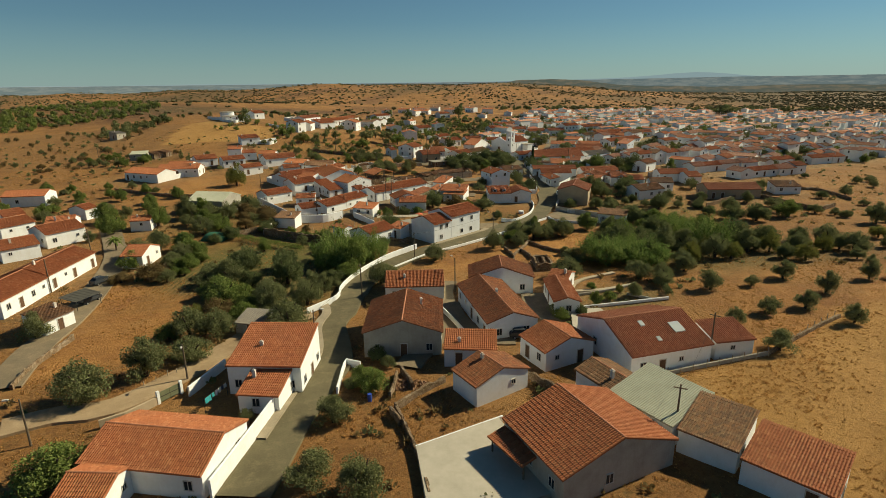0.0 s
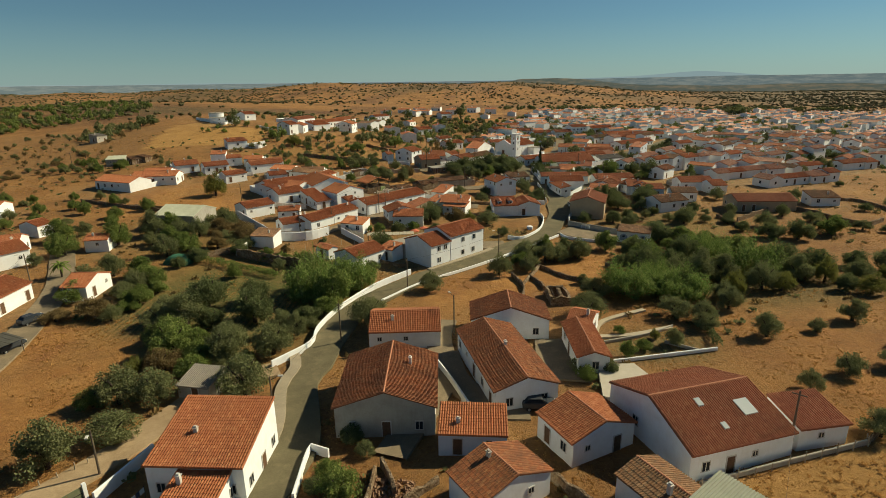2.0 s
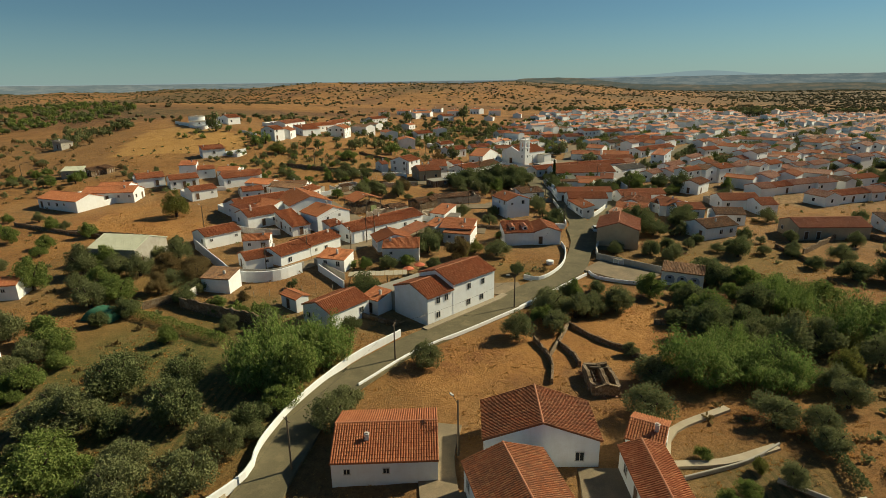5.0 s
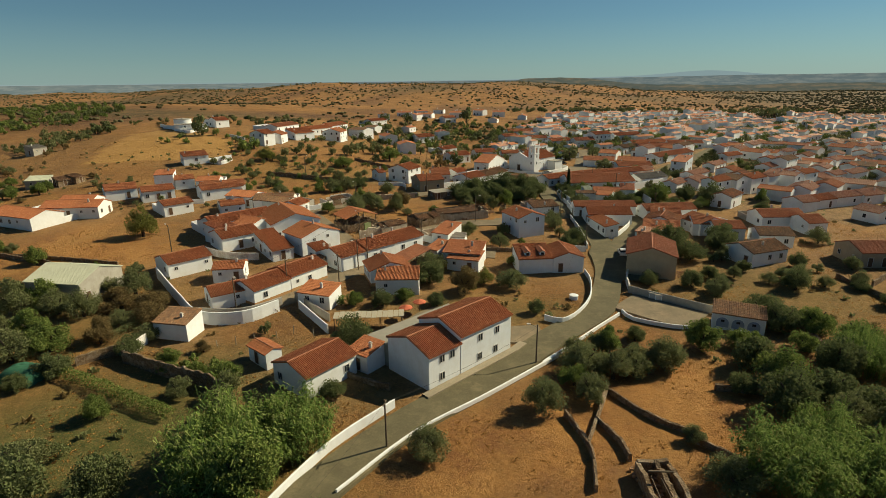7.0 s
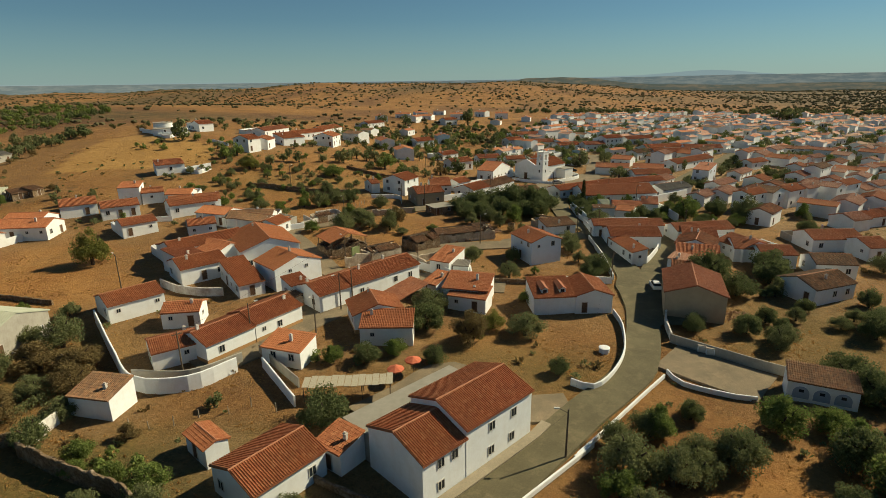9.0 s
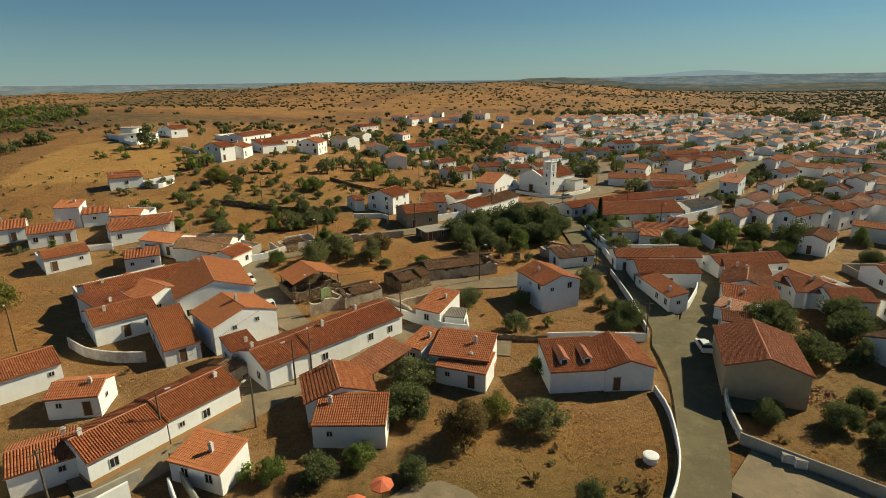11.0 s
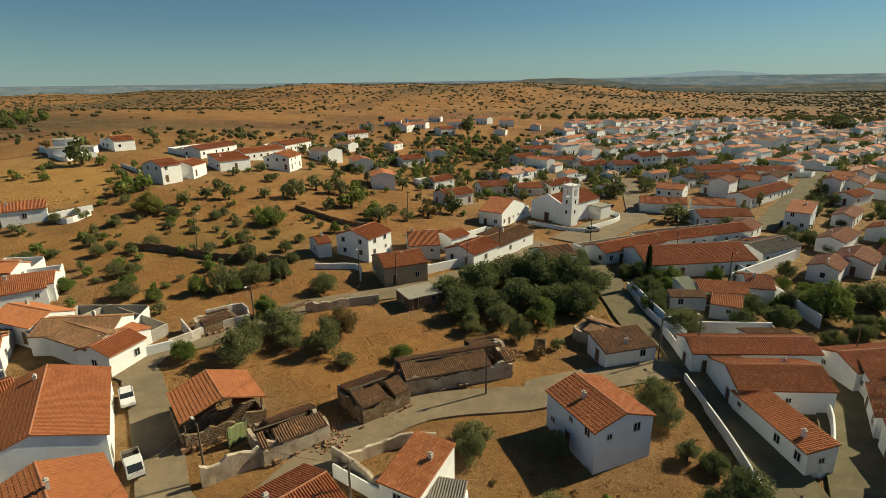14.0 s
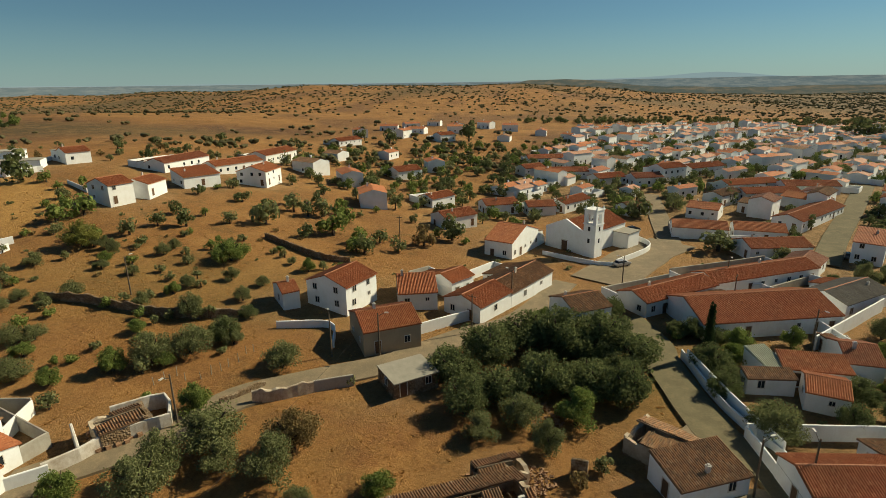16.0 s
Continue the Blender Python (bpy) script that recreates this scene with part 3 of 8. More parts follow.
def slope(bm, u0, u1, low, high, at, pitch, across=0.0, stepped=False):
    "Rows of round tiles from a low to a high line. low, high: (across, height); at(u, across, height) gives a place."
    uv = bm.loops.layers.uv.verify()
    n = max(2, int((u1 - u0) / pitch))
    p = (u1 - u0) / n
    dv, dz = high[0] - low[0], high[1] - low[1]
    run = math.hypot(dv, dz)
    nv, nz = -dz / run * (1 if dv > 0 else -1), abs(dv) / run
    tall = 0.40 * p if p < 1.5 else 0.0
    cols = []
    for i in range(n):
        for f, h in ((0.0, 0.0), (0.34, 0.0), (0.5, 0.9), (0.82, 0.9)) if stepped else ((0.0, 0.0), (0.3, 0.0), (0.42, 0.75), (0.65, 1.0), (0.88, 0.75)):
            cols.append((u0 + (i + f) * p, h * tall))
    cols.append((u1, 0.0))
    rows = []
    # each course of tiles laps over the one below
    n = max(2, round(run / 0.48))
    steps = [(k / 2, 0.0) for k in range(3)]
    if stepped:
        steps = [s for k in range(n) for s in ((k / n, 0.05), ((k + 1) / n, 0.0))]
    for f, lap in steps:
        row = []
        for u, h in cols:
            h += lap
            sag = -0.05 * math.sin(math.pi * f) * math.sin(math.pi * (u - u0) / (u1 - u0)) + 0.03 * noise.noise((u * 0.7, f * 3, u0))
            row.append((bm.verts.new(at(u, low[0] + dv * f + nv * h, low[1] + dz * f + nz * h + sag)), u, run * (1 - f)))
        rows.append(row)
    for a, b in zip(rows, rows[1:]):
        for i in range(len(cols) - 1):
            q = (a[i], a[i + 1], b[i + 1], b[i])
            f = bm.faces.new([v[0] for v in q])
            for loop, v in zip(f.loops, q):
                loop[uv].uv = (v[1] + across, v[2])
    # the underside and the edge at the eave
    drop = 0.14
    e = [bm.verts.new(at(u, v, z)) for u, v, z in ((u0, low[0], low[1] - drop), (u1, low[0], low[1] - drop), (u1, high[0], high[1] - drop), (u0, high[0], high[1] - drop))]
    t = [rows[0][0][0], rows[0][-1][0], rows[-1][-1][0], rows[-1][0][0]]
    bm.faces.new(e[::-1])
    for i in range(4):
        j = (i + 1) % 4
        if i == 0:
            bm.faces.new((*[v[0] for v in rows[0]], e[1], e[0]))
        elif i == 2:
            bm.faces.new((*[v[0] for v in rows[-1][::-1]], e[3], e[2]))
        else:
            side = [row[-1 if i == 1 else 0][0] for row in rows]
            bm.faces.new((*(side if i == 1 else side[::-1]), e[j], e[i]))


ROOF_WORDS = {"red": "red clay tile", "orange": "pale orange tile", "mixed": "weathered red tile", "faded": "faded pinkish tile", "dark": "dark brown-red tile", "old": "old mossy tile", "grey": "grey fibre sheet", "sheet": "pale metal sheet", "slab": "flat grey concrete"}
WALL_WORDS = {"white": "whitewashed", "grey": "grey rendered", "tan": "tan rendered", "blue": "pale blue-white", "stone": "ruined bare-stone", "wood": "open timber-post"}
dice = random.Random(7)


def fit(ob, length, width, side, items):
    "Openings at given places on one side of a house: (kind, along, up)."
    turn, out = {"front": (0, width / 2), "back": (180, width / 2), "right": (90, length / 2), "left": (-90, length / 2)}[side]
    c, s = math.cos(radians(turn)), math.sin(radians(turn))
    for kind, u, up in items:
        opening(kind, ob, u * c + (out + 0.004) * s, u * s - (out + 0.004) * c, up, turn)


def house(x, y, length, width, turn, eave, roof, tiles, walls, far=False, chimneys=1, openings=True, band=False):
    "A house with its ridge along its own x; its low front, for a lean-to, along its own -y."
    z = lie(x, y)
    HOUSES.append((x, y, 4 + 0.6 * max(length, width)))
    name = {"stone": "ruined_house", "wood": "open_shed"}.get(walls, "house")
    size = "two-storey" if eave > 4.4 else "low"
    ob = thing(name, pose(x, y, z, 0, 0, turn), f"{WALL_WORDS[walls]} {size} village house with {ROOF_WORDS[tiles]} roof", "house", "village houses")
    a, b = length / 2, width / 2
    rise = 0.34 * b if roof == "gable" else 0.2 * width if roof == "shed" else 0.02 * width
    deep = 2.2
    # body
    if walls == "wood":
        for sx in (-a + 0.2, a - 0.2):
            for sy in (-b + 0.2, b - 0.2):
                part("post", tube(bmesh.new(), (sx, sy, -0.5), (sx, sy, eave + (rise * (sy + b) / width if roof == "shed" else 0)), 0.12, 0.1), POLE, ob)
    else:
        bm = bmesh.new()
        if roof == "gable":
            ring = [(-b, -deep), (b, -deep), (b, eave), (0, eave + rise), (-b, eave)]
        else:
            ring = [(-b, -deep), (b, -deep), (b, eave + rise), (-b, eave)]
        ends = [[bm.verts.new((sx, v, h)) for v, h in ring] for sx in (-a, a)]
        bm.faces.new(ends[0][::-1])
        bm.faces.new(ends[1])
        for i in range(len(ring)):
            j = (i + 1) % len(ring)
            bm.faces.new((ends[0][i], ends[0][j], ends[1][j], ends[1][i]))
        bmesh.ops.recalc_face_normals(bm, faces=bm.faces)
        part("wall", bm, WALLS[walls], ob)
        if band:
            part("painted_band", block(-a - 0.012, -b - 0.012, -deep, a + 0.012, b + 0.012, 0.55), OCHRE, ob, "ochre band painted along the foot of the wall")
    # roof
    over, side, lift = 0.3, 0.12, 0.10
    pitch = 60.0 if tiles == "slab" else 0.5 if far else 0.27
    fine = not far and tiles not in ("slab", "sheet", "grey") and y < 232 and abs(x) < 62
    rb = bmesh.new()
    k = rise / b if roof == "gable" else rise / width
    place = lambda u, v, h: (u, v, h)
    if roof == "gable":
        slope(rb, -a - side, a + side, (-b - over, eave - over * k + lift), (0, eave + rise + lift), place, pitch, 0, fine)
        slope(rb, -a - side, a + side, (b + over, eave - over * k + lift), (0, eave + rise + lift), place, pitch, 50, fine)
    else:
        slope(rb, -a - side, a + side, (-b - over, eave - over * k + lift), (b + 0.12, eave + rise + 0.12 * k + lift), place, pitch, 0, fine)
    part("roof", rb, TILES[tiles], ob, ROOF_WORDS[tiles] + " roof")
    if roof == "gable" and tiles not in ("sheet", "slab"):
        cap = bmesh.new()
        tube(cap, (-a - side, 0, eave + rise + lift), (a + side, 0, eave + rise + lift), 0.13, 0.13, 8)
        part("ridge", cap, RIDGE, ob, "pale mortared ridge tiles")
    # openings
    if openings and walls not in ("wood",):
        storeys = 2 if eave > 4.4 else 1
        for wall_turn, half, out in ((0, a, b), (180, a, b), (90, b, a), (-90, b, a)):
            n = int((2 * half) / (4.2 if far else 3.1))
            behind = math.cos(radians(turn + wall_turn)) < -0.5
            for s in range(storeys):
                for i in range(n):
                    pick = dice.random()
                    if pick < (0.5 if far else 0.25) or behind and pick < 0.85:
                        continue
                    u = -half + (i + 0.5 + 0.2 * (dice.random() - 0.5)) * 2 * half / n
                    kind = "door" if s == 0 and pick > 0.8 else "window" if pick > 0.42 else "small"
                    c, si = math.cos(radians(wall_turn)), math.sin(radians(wall_turn))
                    up = {"door": 0.05, "window": 1.0, "small": 1.45}[kind] + 2.7 * s
                    if up + 1.3 > eave and kind != "door":
                        up = eave - 1.35
                    opening(kind, ob, u * c + (out + 0.004) * si, u * si - (out + 0.004) * c, up, wall_turn, far or y > 330)
    # chimneys
    for i in range(0 if walls in ("wood", "stone") or tiles in ("sheet", "slab") else chimneys):
        u, v = a * (dice.random() * 1.5 - 0.75), b * (dice.random() * 1.0 - 0.5)
        top = eave + (rise * (1 - abs(v) / b) if roof == "gable" else rise * (v + b) / width)
        if dice.random() < 0.3:
            continue
        tall = dice.uniform(0.6, 1.1)
        cb = block(u - 0.22, v - 0.17, top - 0.3, u + 0.22, v + 0.17, top + tall)
        box(cb, u - 0.28, v - 0.23, top + tall, u + 0.28, v + 0.23, top + tall + 0.07)
        box(cb, u - 0.15, v - 0.11, top + tall + 0.07, u + 0.15, v + 0.11, top + tall + 0.24)
        part("chimney", cb, CHIMNEY, ob, "whitewashed chimney with a capped top")
    return ob



def skylight(ob, width, eave, u, v, w, h):
    "A pale roof window on the front slope; v is its distance up from the eave line."
    k = 0.34
    cs = math.cos(math.atan(k))
    y0, z0 = -width / 2 + v, eave + v * k + 0.28
    bm = bmesh.new()
    low = [(u - w / 2, y0, z0), (u + w / 2, y0, z0), (u + w / 2, y0 + h * cs, z0 + h * cs * k), (u - w / 2, y0 + h * cs, z0 + h * cs * k)]
    a = [bm.verts.new((p, q, r - 0.25)) for p, q, r in low]
    b = [bm.verts.new(p) for p in low]
    bm.faces.new(b)
    for i in range(4):
        bm.faces.new((a[i], a[(i + 1) % 4], b[(i + 1) % 4], b[i]))
    part("skylight", bm, SKYLIGHT, ob, "pale glazed roof window")


SKYLIGHT = Mat("skylight_glass", 0.15).done((0.45, 0.48, 0.47))


RUBBLE = plain("rubble", (0.34, 0.20, 0.12), (0.19, 0.12, 0.07), 1.5, 0.95)


def ruin(x, y, length, width, turn, tall, share):
    "A roofless or half-roofed stone house: broken walls, a remnant of its tile roof and fallen rubble."
    r = random.Random(int(x * 10 + y))
    ob = thing("ruined_house", pose(x, y, lie(x, y), 0, 0, turn), "ruined stone house with broken walls and half-fallen tile roof", "ruin", "ruins")
    HOUSES.append((x, y, 5))
    a, b = length / 2, width / 2
    for (x0, y0), (x1, y1) in (((-a, -b), (a, -b)), ((a, -b), (a, b)), ((a, b), (-a, b)), ((-a, b), (-a, -b)), ((a * 0.25, -b), (a * 0.25, b))):
        n = max(3, int(math.hypot(x1 - x0, y1 - y0) / 0.7))
        bm = bmesh.new()
        dx, dy = (x1 - x0) / n, (y1 - y0) / n
        ln = math.hypot(dx, dy)
        nx, ny = -dy / ln * 0.24, dx / ln * 0.24
        rows = []
        for i in range(n + 1):
            h = tall * (0.82 + 0.4 * noise.noise((x + x0 + dx * i * 0.9, y + y0 + dy * i * 0.9, 3)) + 0.1 * r.random())
            px, py = x0 + dx * i, y0 + dy * i
            rows.append([bm.verts.new((px + nx * s, py + ny * s, q)) for s, q in ((-1, -1.5), (-1, h), (1, h - 0.1 * r.random()), (1, -1.5))])
        for p, q in zip(rows, rows[1:]):
            for i in range(4):
                bm.faces.new((p[i], p[(i + 1) % 4], q[(i + 1) % 4], q[i]))
        bm.faces.new(rows[0])
        bm.faces.new(rows[-1][::-1])
        bmesh.ops.recalc_face_normals(bm, faces=bm.faces)
        part("wall", bm, WALLS["ruin" if r.random() < 0.65 and share > 0.1 else "stone"], ob)
    k = 0.34
    place = lambda u, v, h: (u, v, h)
    for s in (-1, 1):
        u = -a - 0.1
        while u < a - 0.8:
            w = r.uniform(0.8, 2.2)
            if r.random() < share:
                rb = bmesh.new()
                top = r.uniform(0.7, 1.0)
                slope(rb, u, min(u + w, a), (s * (b + 0.3), tall - 0.1 * r.random()), (s * b * (1 - top), tall + k * b * top - 0.15 * r.random()), place, 0.27, u)
                part("roof_remnant", rb, TILES["old"], ob)
            u += w
    part("ridge_beam", tube(bmesh.new(), (-a, 0, tall + k * b - 0.15), (a * 0.6, 0.1, tall + k * b - 0.35), 0.11, 0.09), POLE, ob)
    for i in range(int(length / 1.1)):
        u = -a + 1.1 * i + 0.3
        part("rafter", tube(bmesh.new(), (u, -b, tall - 0.1), (u + r.uniform(-0.3, 0.3), 0, tall + k * b - 0.2 - r.random()), 0.05, 0.05, 5), POLE, ob)
    bm = bmesh.new()
    for i in range(90):
        px, py, q = r.uniform(-a - 0.8, a + 0.8), r.uniform(-b - 0.8, b + 0.8), r.uniform(0.1, 0.32)
        box(bm, px - q, py - q * 0.7, -0.1, px + q, py + q * 0.7, q * r.uniform(0.6, 1.6))
    tagged(part("rubble", bm, RUBBLE, ob, "fallen stones and broken tiles"), kind="stuff")


def dormer(ob, width, eave, u):
    "A small gabled dormer on the front slope of a lean-to roof."
    k = 0.2
    y0, y1 = -width / 2 + 1.3, -width / 2 + 5.0
    z0, z1 = eave + 1.3 * k, eave + 5.0 * k
    bm = bmesh.new()
    face = [(u - 0.6, y0, z0), (u + 0.6, y0, z0), (u + 0.6, y0, z0 + 0.75), (u, y0, z0 + 1.1), (u - 0.6, y0, z0 + 0.75)]
    back = [(p, y1, max(q, z1)) for p, q in ((u - 0.6, 0), (u + 0.6, 0), (u + 0.6, z1 + 0.05), (u, z1 + 0.4), (u - 0.6, z1 + 0.05))]
    f, g = [bm.verts.new(p) for p in face], [bm.verts.new(p) for p in back]
    bm.faces.new(f)
    for i in (1, 4):
        j = (i + 1) % 5
        bm.faces.new((f[i], f[j], g[j], g[i]))
    bmesh.ops.recalc_face_normals(bm, faces=bm.faces)
    d = part("dormer", bm, WALLS["white"], ob)
    rb = bmesh.new()
    for s in (-1, 1):
        v = [(u + s * 0.75, y0 - 0.15, z0 + 0.72), (u, y0 - 0.15, z0 + 1.18), (u, y1, z1 + 0.5), (u + s * 0.75, y1, z1 + 0.12)]
        lo = [rb.verts.new((p, q, r)) for p, q, r in v]
        hi = [rb.verts.new((p, q, r + 0.09)) for p, q, r in v]
        rb.faces.new(hi)
        rb.faces.new(lo[::-1])
        for i in range(4):
            rb.faces.new((lo[i], lo[(i + 1) % 4], hi[(i + 1) % 4], hi[i]))
    rb.loops.layers.uv.verify()
    bmesh.ops.recalc_face_normals(rb, faces=rb.faces)
    part("dormer_roof", rb, TILES["dark"], d)
    part("dormer_window", block(u - 0.35, y0 - 0.04, z0 + 0.2, u + 0.35, y0 + 0.01, z0 + 0.75), GLASS, d)


# near
house(14.3, 50.0, 10.8, 13.7, -65, 3.3, "gable", "red", "grey")
house(-30.6, 50.0, 13.6, 9.0, -8, 3.0, "gable", "red", "white")
house(-34.8, 44.1, 5.0, 5.0, -2, 2.6, "gable", "red", "white")
house(-24.7, 69.3, 9.9, 9.3, -2, 4.2, "shed", "red", "white")
house(-23.9, 63.1, 5.3, 6.3, -5, 2.6, "shed", "red", "white")
house(-7.4, 81.5, 13.0, 11.7, 91, 3.9, "gable", "mixed", "grey")
house(2.9, 73.3, 7.5, 4.5, -3, 2.7, "shed", "orange", "blue")
house(5.2, 64.7, 5.4, 8.3, -57, 2.8, "gable", "mixed", "white")
house(15.5, 73.2, 6.4, 8.3, -64, 2.9, "gable", "red", "white")
long_house = house(28.0, 74.0, 12.8, 14.0, 17, 3.3, "gable", "dark", "white", chimneys=0)
for u, v, w, h in ((3.2, 2.6, 1.7, 2.0), (-1.6, 4.6, 0.7, 1.0), (-0.8, 1.6, 0.6, 0.8)):
    skylight(long_house, 14.0, 3.3, u, v, w, h)
house(39.5, 72.7, 5.9, 5.0, 10, 2.6, "shed", "dark", "white")
house(20.1, 62.2, 6.5, 5.1, -61, 2.6, "gable", "old", "white")
house(24.2, 56.2, 8.5, 7.1, -56, 2.7, "shed", "sheet", "white")
house(28.3, 50.6, 5.8, 6.5, -42, 2.6, "shed", "old", "white")
house(32.8, 44.4, 7.7, 6.0, -44, 2.6, "shed", "red", "white")
house(7.7, 89.0, 18.5, 8.3, -76, 3.2, "gable", "mixed", "white")
house(10.0, 104.1, 7.6, 12.3, -91, 3.5, "gable", "mixed", "white")
house(20.2, 93.8, 11.6, 4.3, -90, 2.8, "gable", "red", "white")
house(22.0, 102.6, 3.9, 4.9, -28, 2.8, "gable", "red", "white")
house(-7.1, 102.5, 11.2, 9.0, 3, 3.0, "gable", "red", "white")
fit(house(-5.1, 143.1, 6.2, 9.0, 45, 5.2, "gable", "red", "white", chimneys=0, openings=False), 6.2, 9.0, "front", [("window", -0.6, 3.6), ("window", 1.4, 3.6), ("window", -0.6, 0.9)])
fit(house(1.1, 149.3, 11.3, 9.1, 45, 6.2, "gable", "red", "white", chimneys=0, openings=False), 11.3, 9.1, "front", [("window", -1.5, 4.2), ("window", 2.3, 4.2), ("window", -1.6, 1.1), ("window", 2.0, 1.1)])
house(-20.8, 141.3, 9.1, 7.4, 53, 3.1, "gable", "red", "white")
house(-14.0, 145.0, 4.1, 3.8, -35, 2.8, "shed", "red", "white")
house(-29.6, 145.6, 4.9, 2.7, -40, 2.5, "gable", "red", "white")
house(-46.9, 153.9, 6.1, 4.4, -10, 2.8, "shed", "old", "white")
house(-74.3, 169.2, 11.8, 10.7, -9, 4.0, "gable", "sheet", "grey")
house(-12.1, 175.2, 8.6, 5.0, 1, 3.0, "shed", "red", "white")
house(-15.1, 181.1, 7.3, 8.5, -70, 3.2, "gable", "red", "white", band=True)
house(-10.2, 188.5, 5.2, 6.7, -47, 2.6, "shed", "dark", "wood")
house(1.7, 190.7, 8.7, 6.2, -15, 3.4, "shed", "red", "white", band=True)
house(1.9, 187.9, 7.3, 4.5, -19, 2.7, "shed", "red", "white")
house(-4.5, 193.4, 3.3, 5.1, -34, 3.0, "shed", "red", "white")
house(-25.9, 189.0, 7.2, 8.0, 47, 3.2, "gable", "red", "white")
house(-20.3, 194.6, 8.6, 8.0, 46, 3.3, "gable", "red", "white")
house(-14.4, 201.0, 8.8, 8.0, 46, 3.2, "gable", "red", "white")
house(-33.4, 178.2, 9.6, 7.2, 56, 3.2, "gable", "red", "white", band=True)
house(-38.6, 170.6, 8.6, 7.2, 56, 3.0, "gable", "red", "white", band=True)
house(-44.4, 167.4, 6.4, 6.0, 36, 2.6, "gable", "red", "white")
house(-48.0, 179.2, 6.2, 5.0, 10, 2.8, "gable", "red", "white")
house(-59.8, 183.2, 9.3, 7.0, 48, 3.0, "gable", "red", "white")
house(-55.2, 200.5, 9.4, 8.0, 44, 3.2, "gable", "red", "white")
house(-58.5, 211.5, 16.8, 7.0, 46, 4.0, "gable", "red", "white")
house(-64.7, 212.0, 8.8, 2.7, -134, 3.2, "shed", "red", "white", chimneys=0)
fit(house(-35.7, 199.6, 8.7, 10.4, 135, 4.3, "gable", "orange", "white", openings=False), 8.7, 10.4, "left", [("small", -1.9, 3.0), ("small", 1.8, 3.3), ("window", -2.3, 1.0)])
house(-45.2, 212.3, 16.4, 12.5, 121, 4.3, "gable", "orange", "white")
house(-54.2, 212.6, 6.7, 2.6, -59, 3.5, "shed", "old", "white", chimneys=0)
house(-46.0, 198.0, 5.0, 6.2, 38, 2.9, "shed", "orange", "white", chimneys=0)
house(-42.1, 193.0, 5.0, 6.2, 38, 2.5, "shed", "orange", "white", chimneys=0)
house(-28.1, 217.9, 7.7, 9.1, -53, 3.5, "gable", "orange", "wood")
ruin(-28.1, 217.9, 7.7, 9.1, -53, 2.0, 0.06)
ruin(0.9, 229.7, 15.5, 6.0, 20, 2.3, 0.95)
ruin(5.7, 235.9, 5.2, 2.8, 20, 1.9, 0.9)
ruin(-9.4, 222.3, 6.9, 6.0, 39, 2.3, 0.8)
ruin(-18.3, 214.5, 7.7, 5.0, 37, 2.2, 0.8)
house(-2.6, 207.2, 4.8, 7.0, -29, 2.8, "shed", "red", "white")
house(0.5, 204.7, 3.4, 2.4, -12, 2.1, "shed", "grey", "white", chimneys=0, openings=False)
dormer_house = house(16.9, 188.4, 7.6, 7.0, 6, 3.2, "shed", "red", "white", chimneys=0, openings=False)
for u in (-1.6, 1.7):
    dormer(dormer_house, 7.0, 3.2, u)
house(24.1, 189.8, 9.1, 6.8, -86, 3.3, "gable", "red", "white")
house(18.0, 216.0, 9.3, 7.8, -66, 5.0, "gable", "red", "blue")
house(43.3, 225.5, 12.2, 8.0, -2, 3.2, "gable", "red", "white")
house(39.6, 231.0, 4.4, 2.8, 178, 2.5, "shed", "old", "white", chimneys=0)
house(39.7, 216.5, 12.6, 3.5, -81, 2.8, "shed", "orange", "white")
house(44.3, 233.9, 18.1, 6.0, -1, 3.2, "gable", "red", "white")
house(49.8, 238.6, 7.2, 3.5, 179, 2.5, "shed", "old", "white", chimneys=0)
house(43.4, 188.6, 13.0, 10.0, -108, 4.6, "gable", "dark", "tan", openings=False)
house(53.6, 210.9, 9.0, 5.4, -21, 2.8, "shed", "red", "white")
house(56.6, 218.2, 8.6, 8.4, 61, 3.0, "gable", "mixed", "white")
house(59.6, 224.6, 8.0, 5.0, -15, 3.0, "shed", "red", "white")
house(48.9, 206.9, 5.4, 3.2, -44, 2.7, "shed", "faded", "white")
house(46.9, 202.6, 4.0, 4.6, -20, 3.0, "gable", "mixed", "white")
house(66.9, 217.0, 8.2, 8.0, -72, 3.0, "gable", "red", "white")
house(71.6, 220.4, 4.7, 3.1, 108, 2.2, "shed", "mixed", "white", chimneys=0)
arcade = house(48.0, 157.9, 8.0, 4.0, -25, 2.8, "shed", "old", "white", chimneys=0, openings=False)
house(69.2, 193.5, 10.6, 8.0, 21, 3.0, "gable", "old", "white")
house(-6.0, 152.5, 17.5, 5.0, -135, 3.4, "flat", "slab", "grey")
house(6.4, 48.5, 5.6, 1.9, -58, 2.4, "shed", "red", "wood")
house(-5.6, 254.1, 6.6, 5.3, 31, 2.2, "flat", "slab", "stone")
house(-55.8, 209.8, 13.2, 8.0, -32, 3.4, "gable", "red", "white")
house(-58.4, 202.7, 5.5, 9.0, 60, 3.0, "shed", "dark", "white")
house(78.9, 205.0, 8.1, 7.0, -7, 3.0, "gable", "old", "white")
house(94.6, 216.1, 5.5, 8.0, 7, 3.0, "gable", "red", "white")
house(95.7, 222.0, 1.9, 3.4, -173, 2.2, "shed", "red", "white", chimneys=0)
house(70.4, 211.3, 7.4, 7.0, -2, 3.0, "gable", "red", "white")
ruin(-32.0, 187.2, 3.5, 4.0, 63, 2.2, 0.8)
house(-31.9, 191.3, 4.0, 4.0, 43, 3.0, "shed", "red", "white")
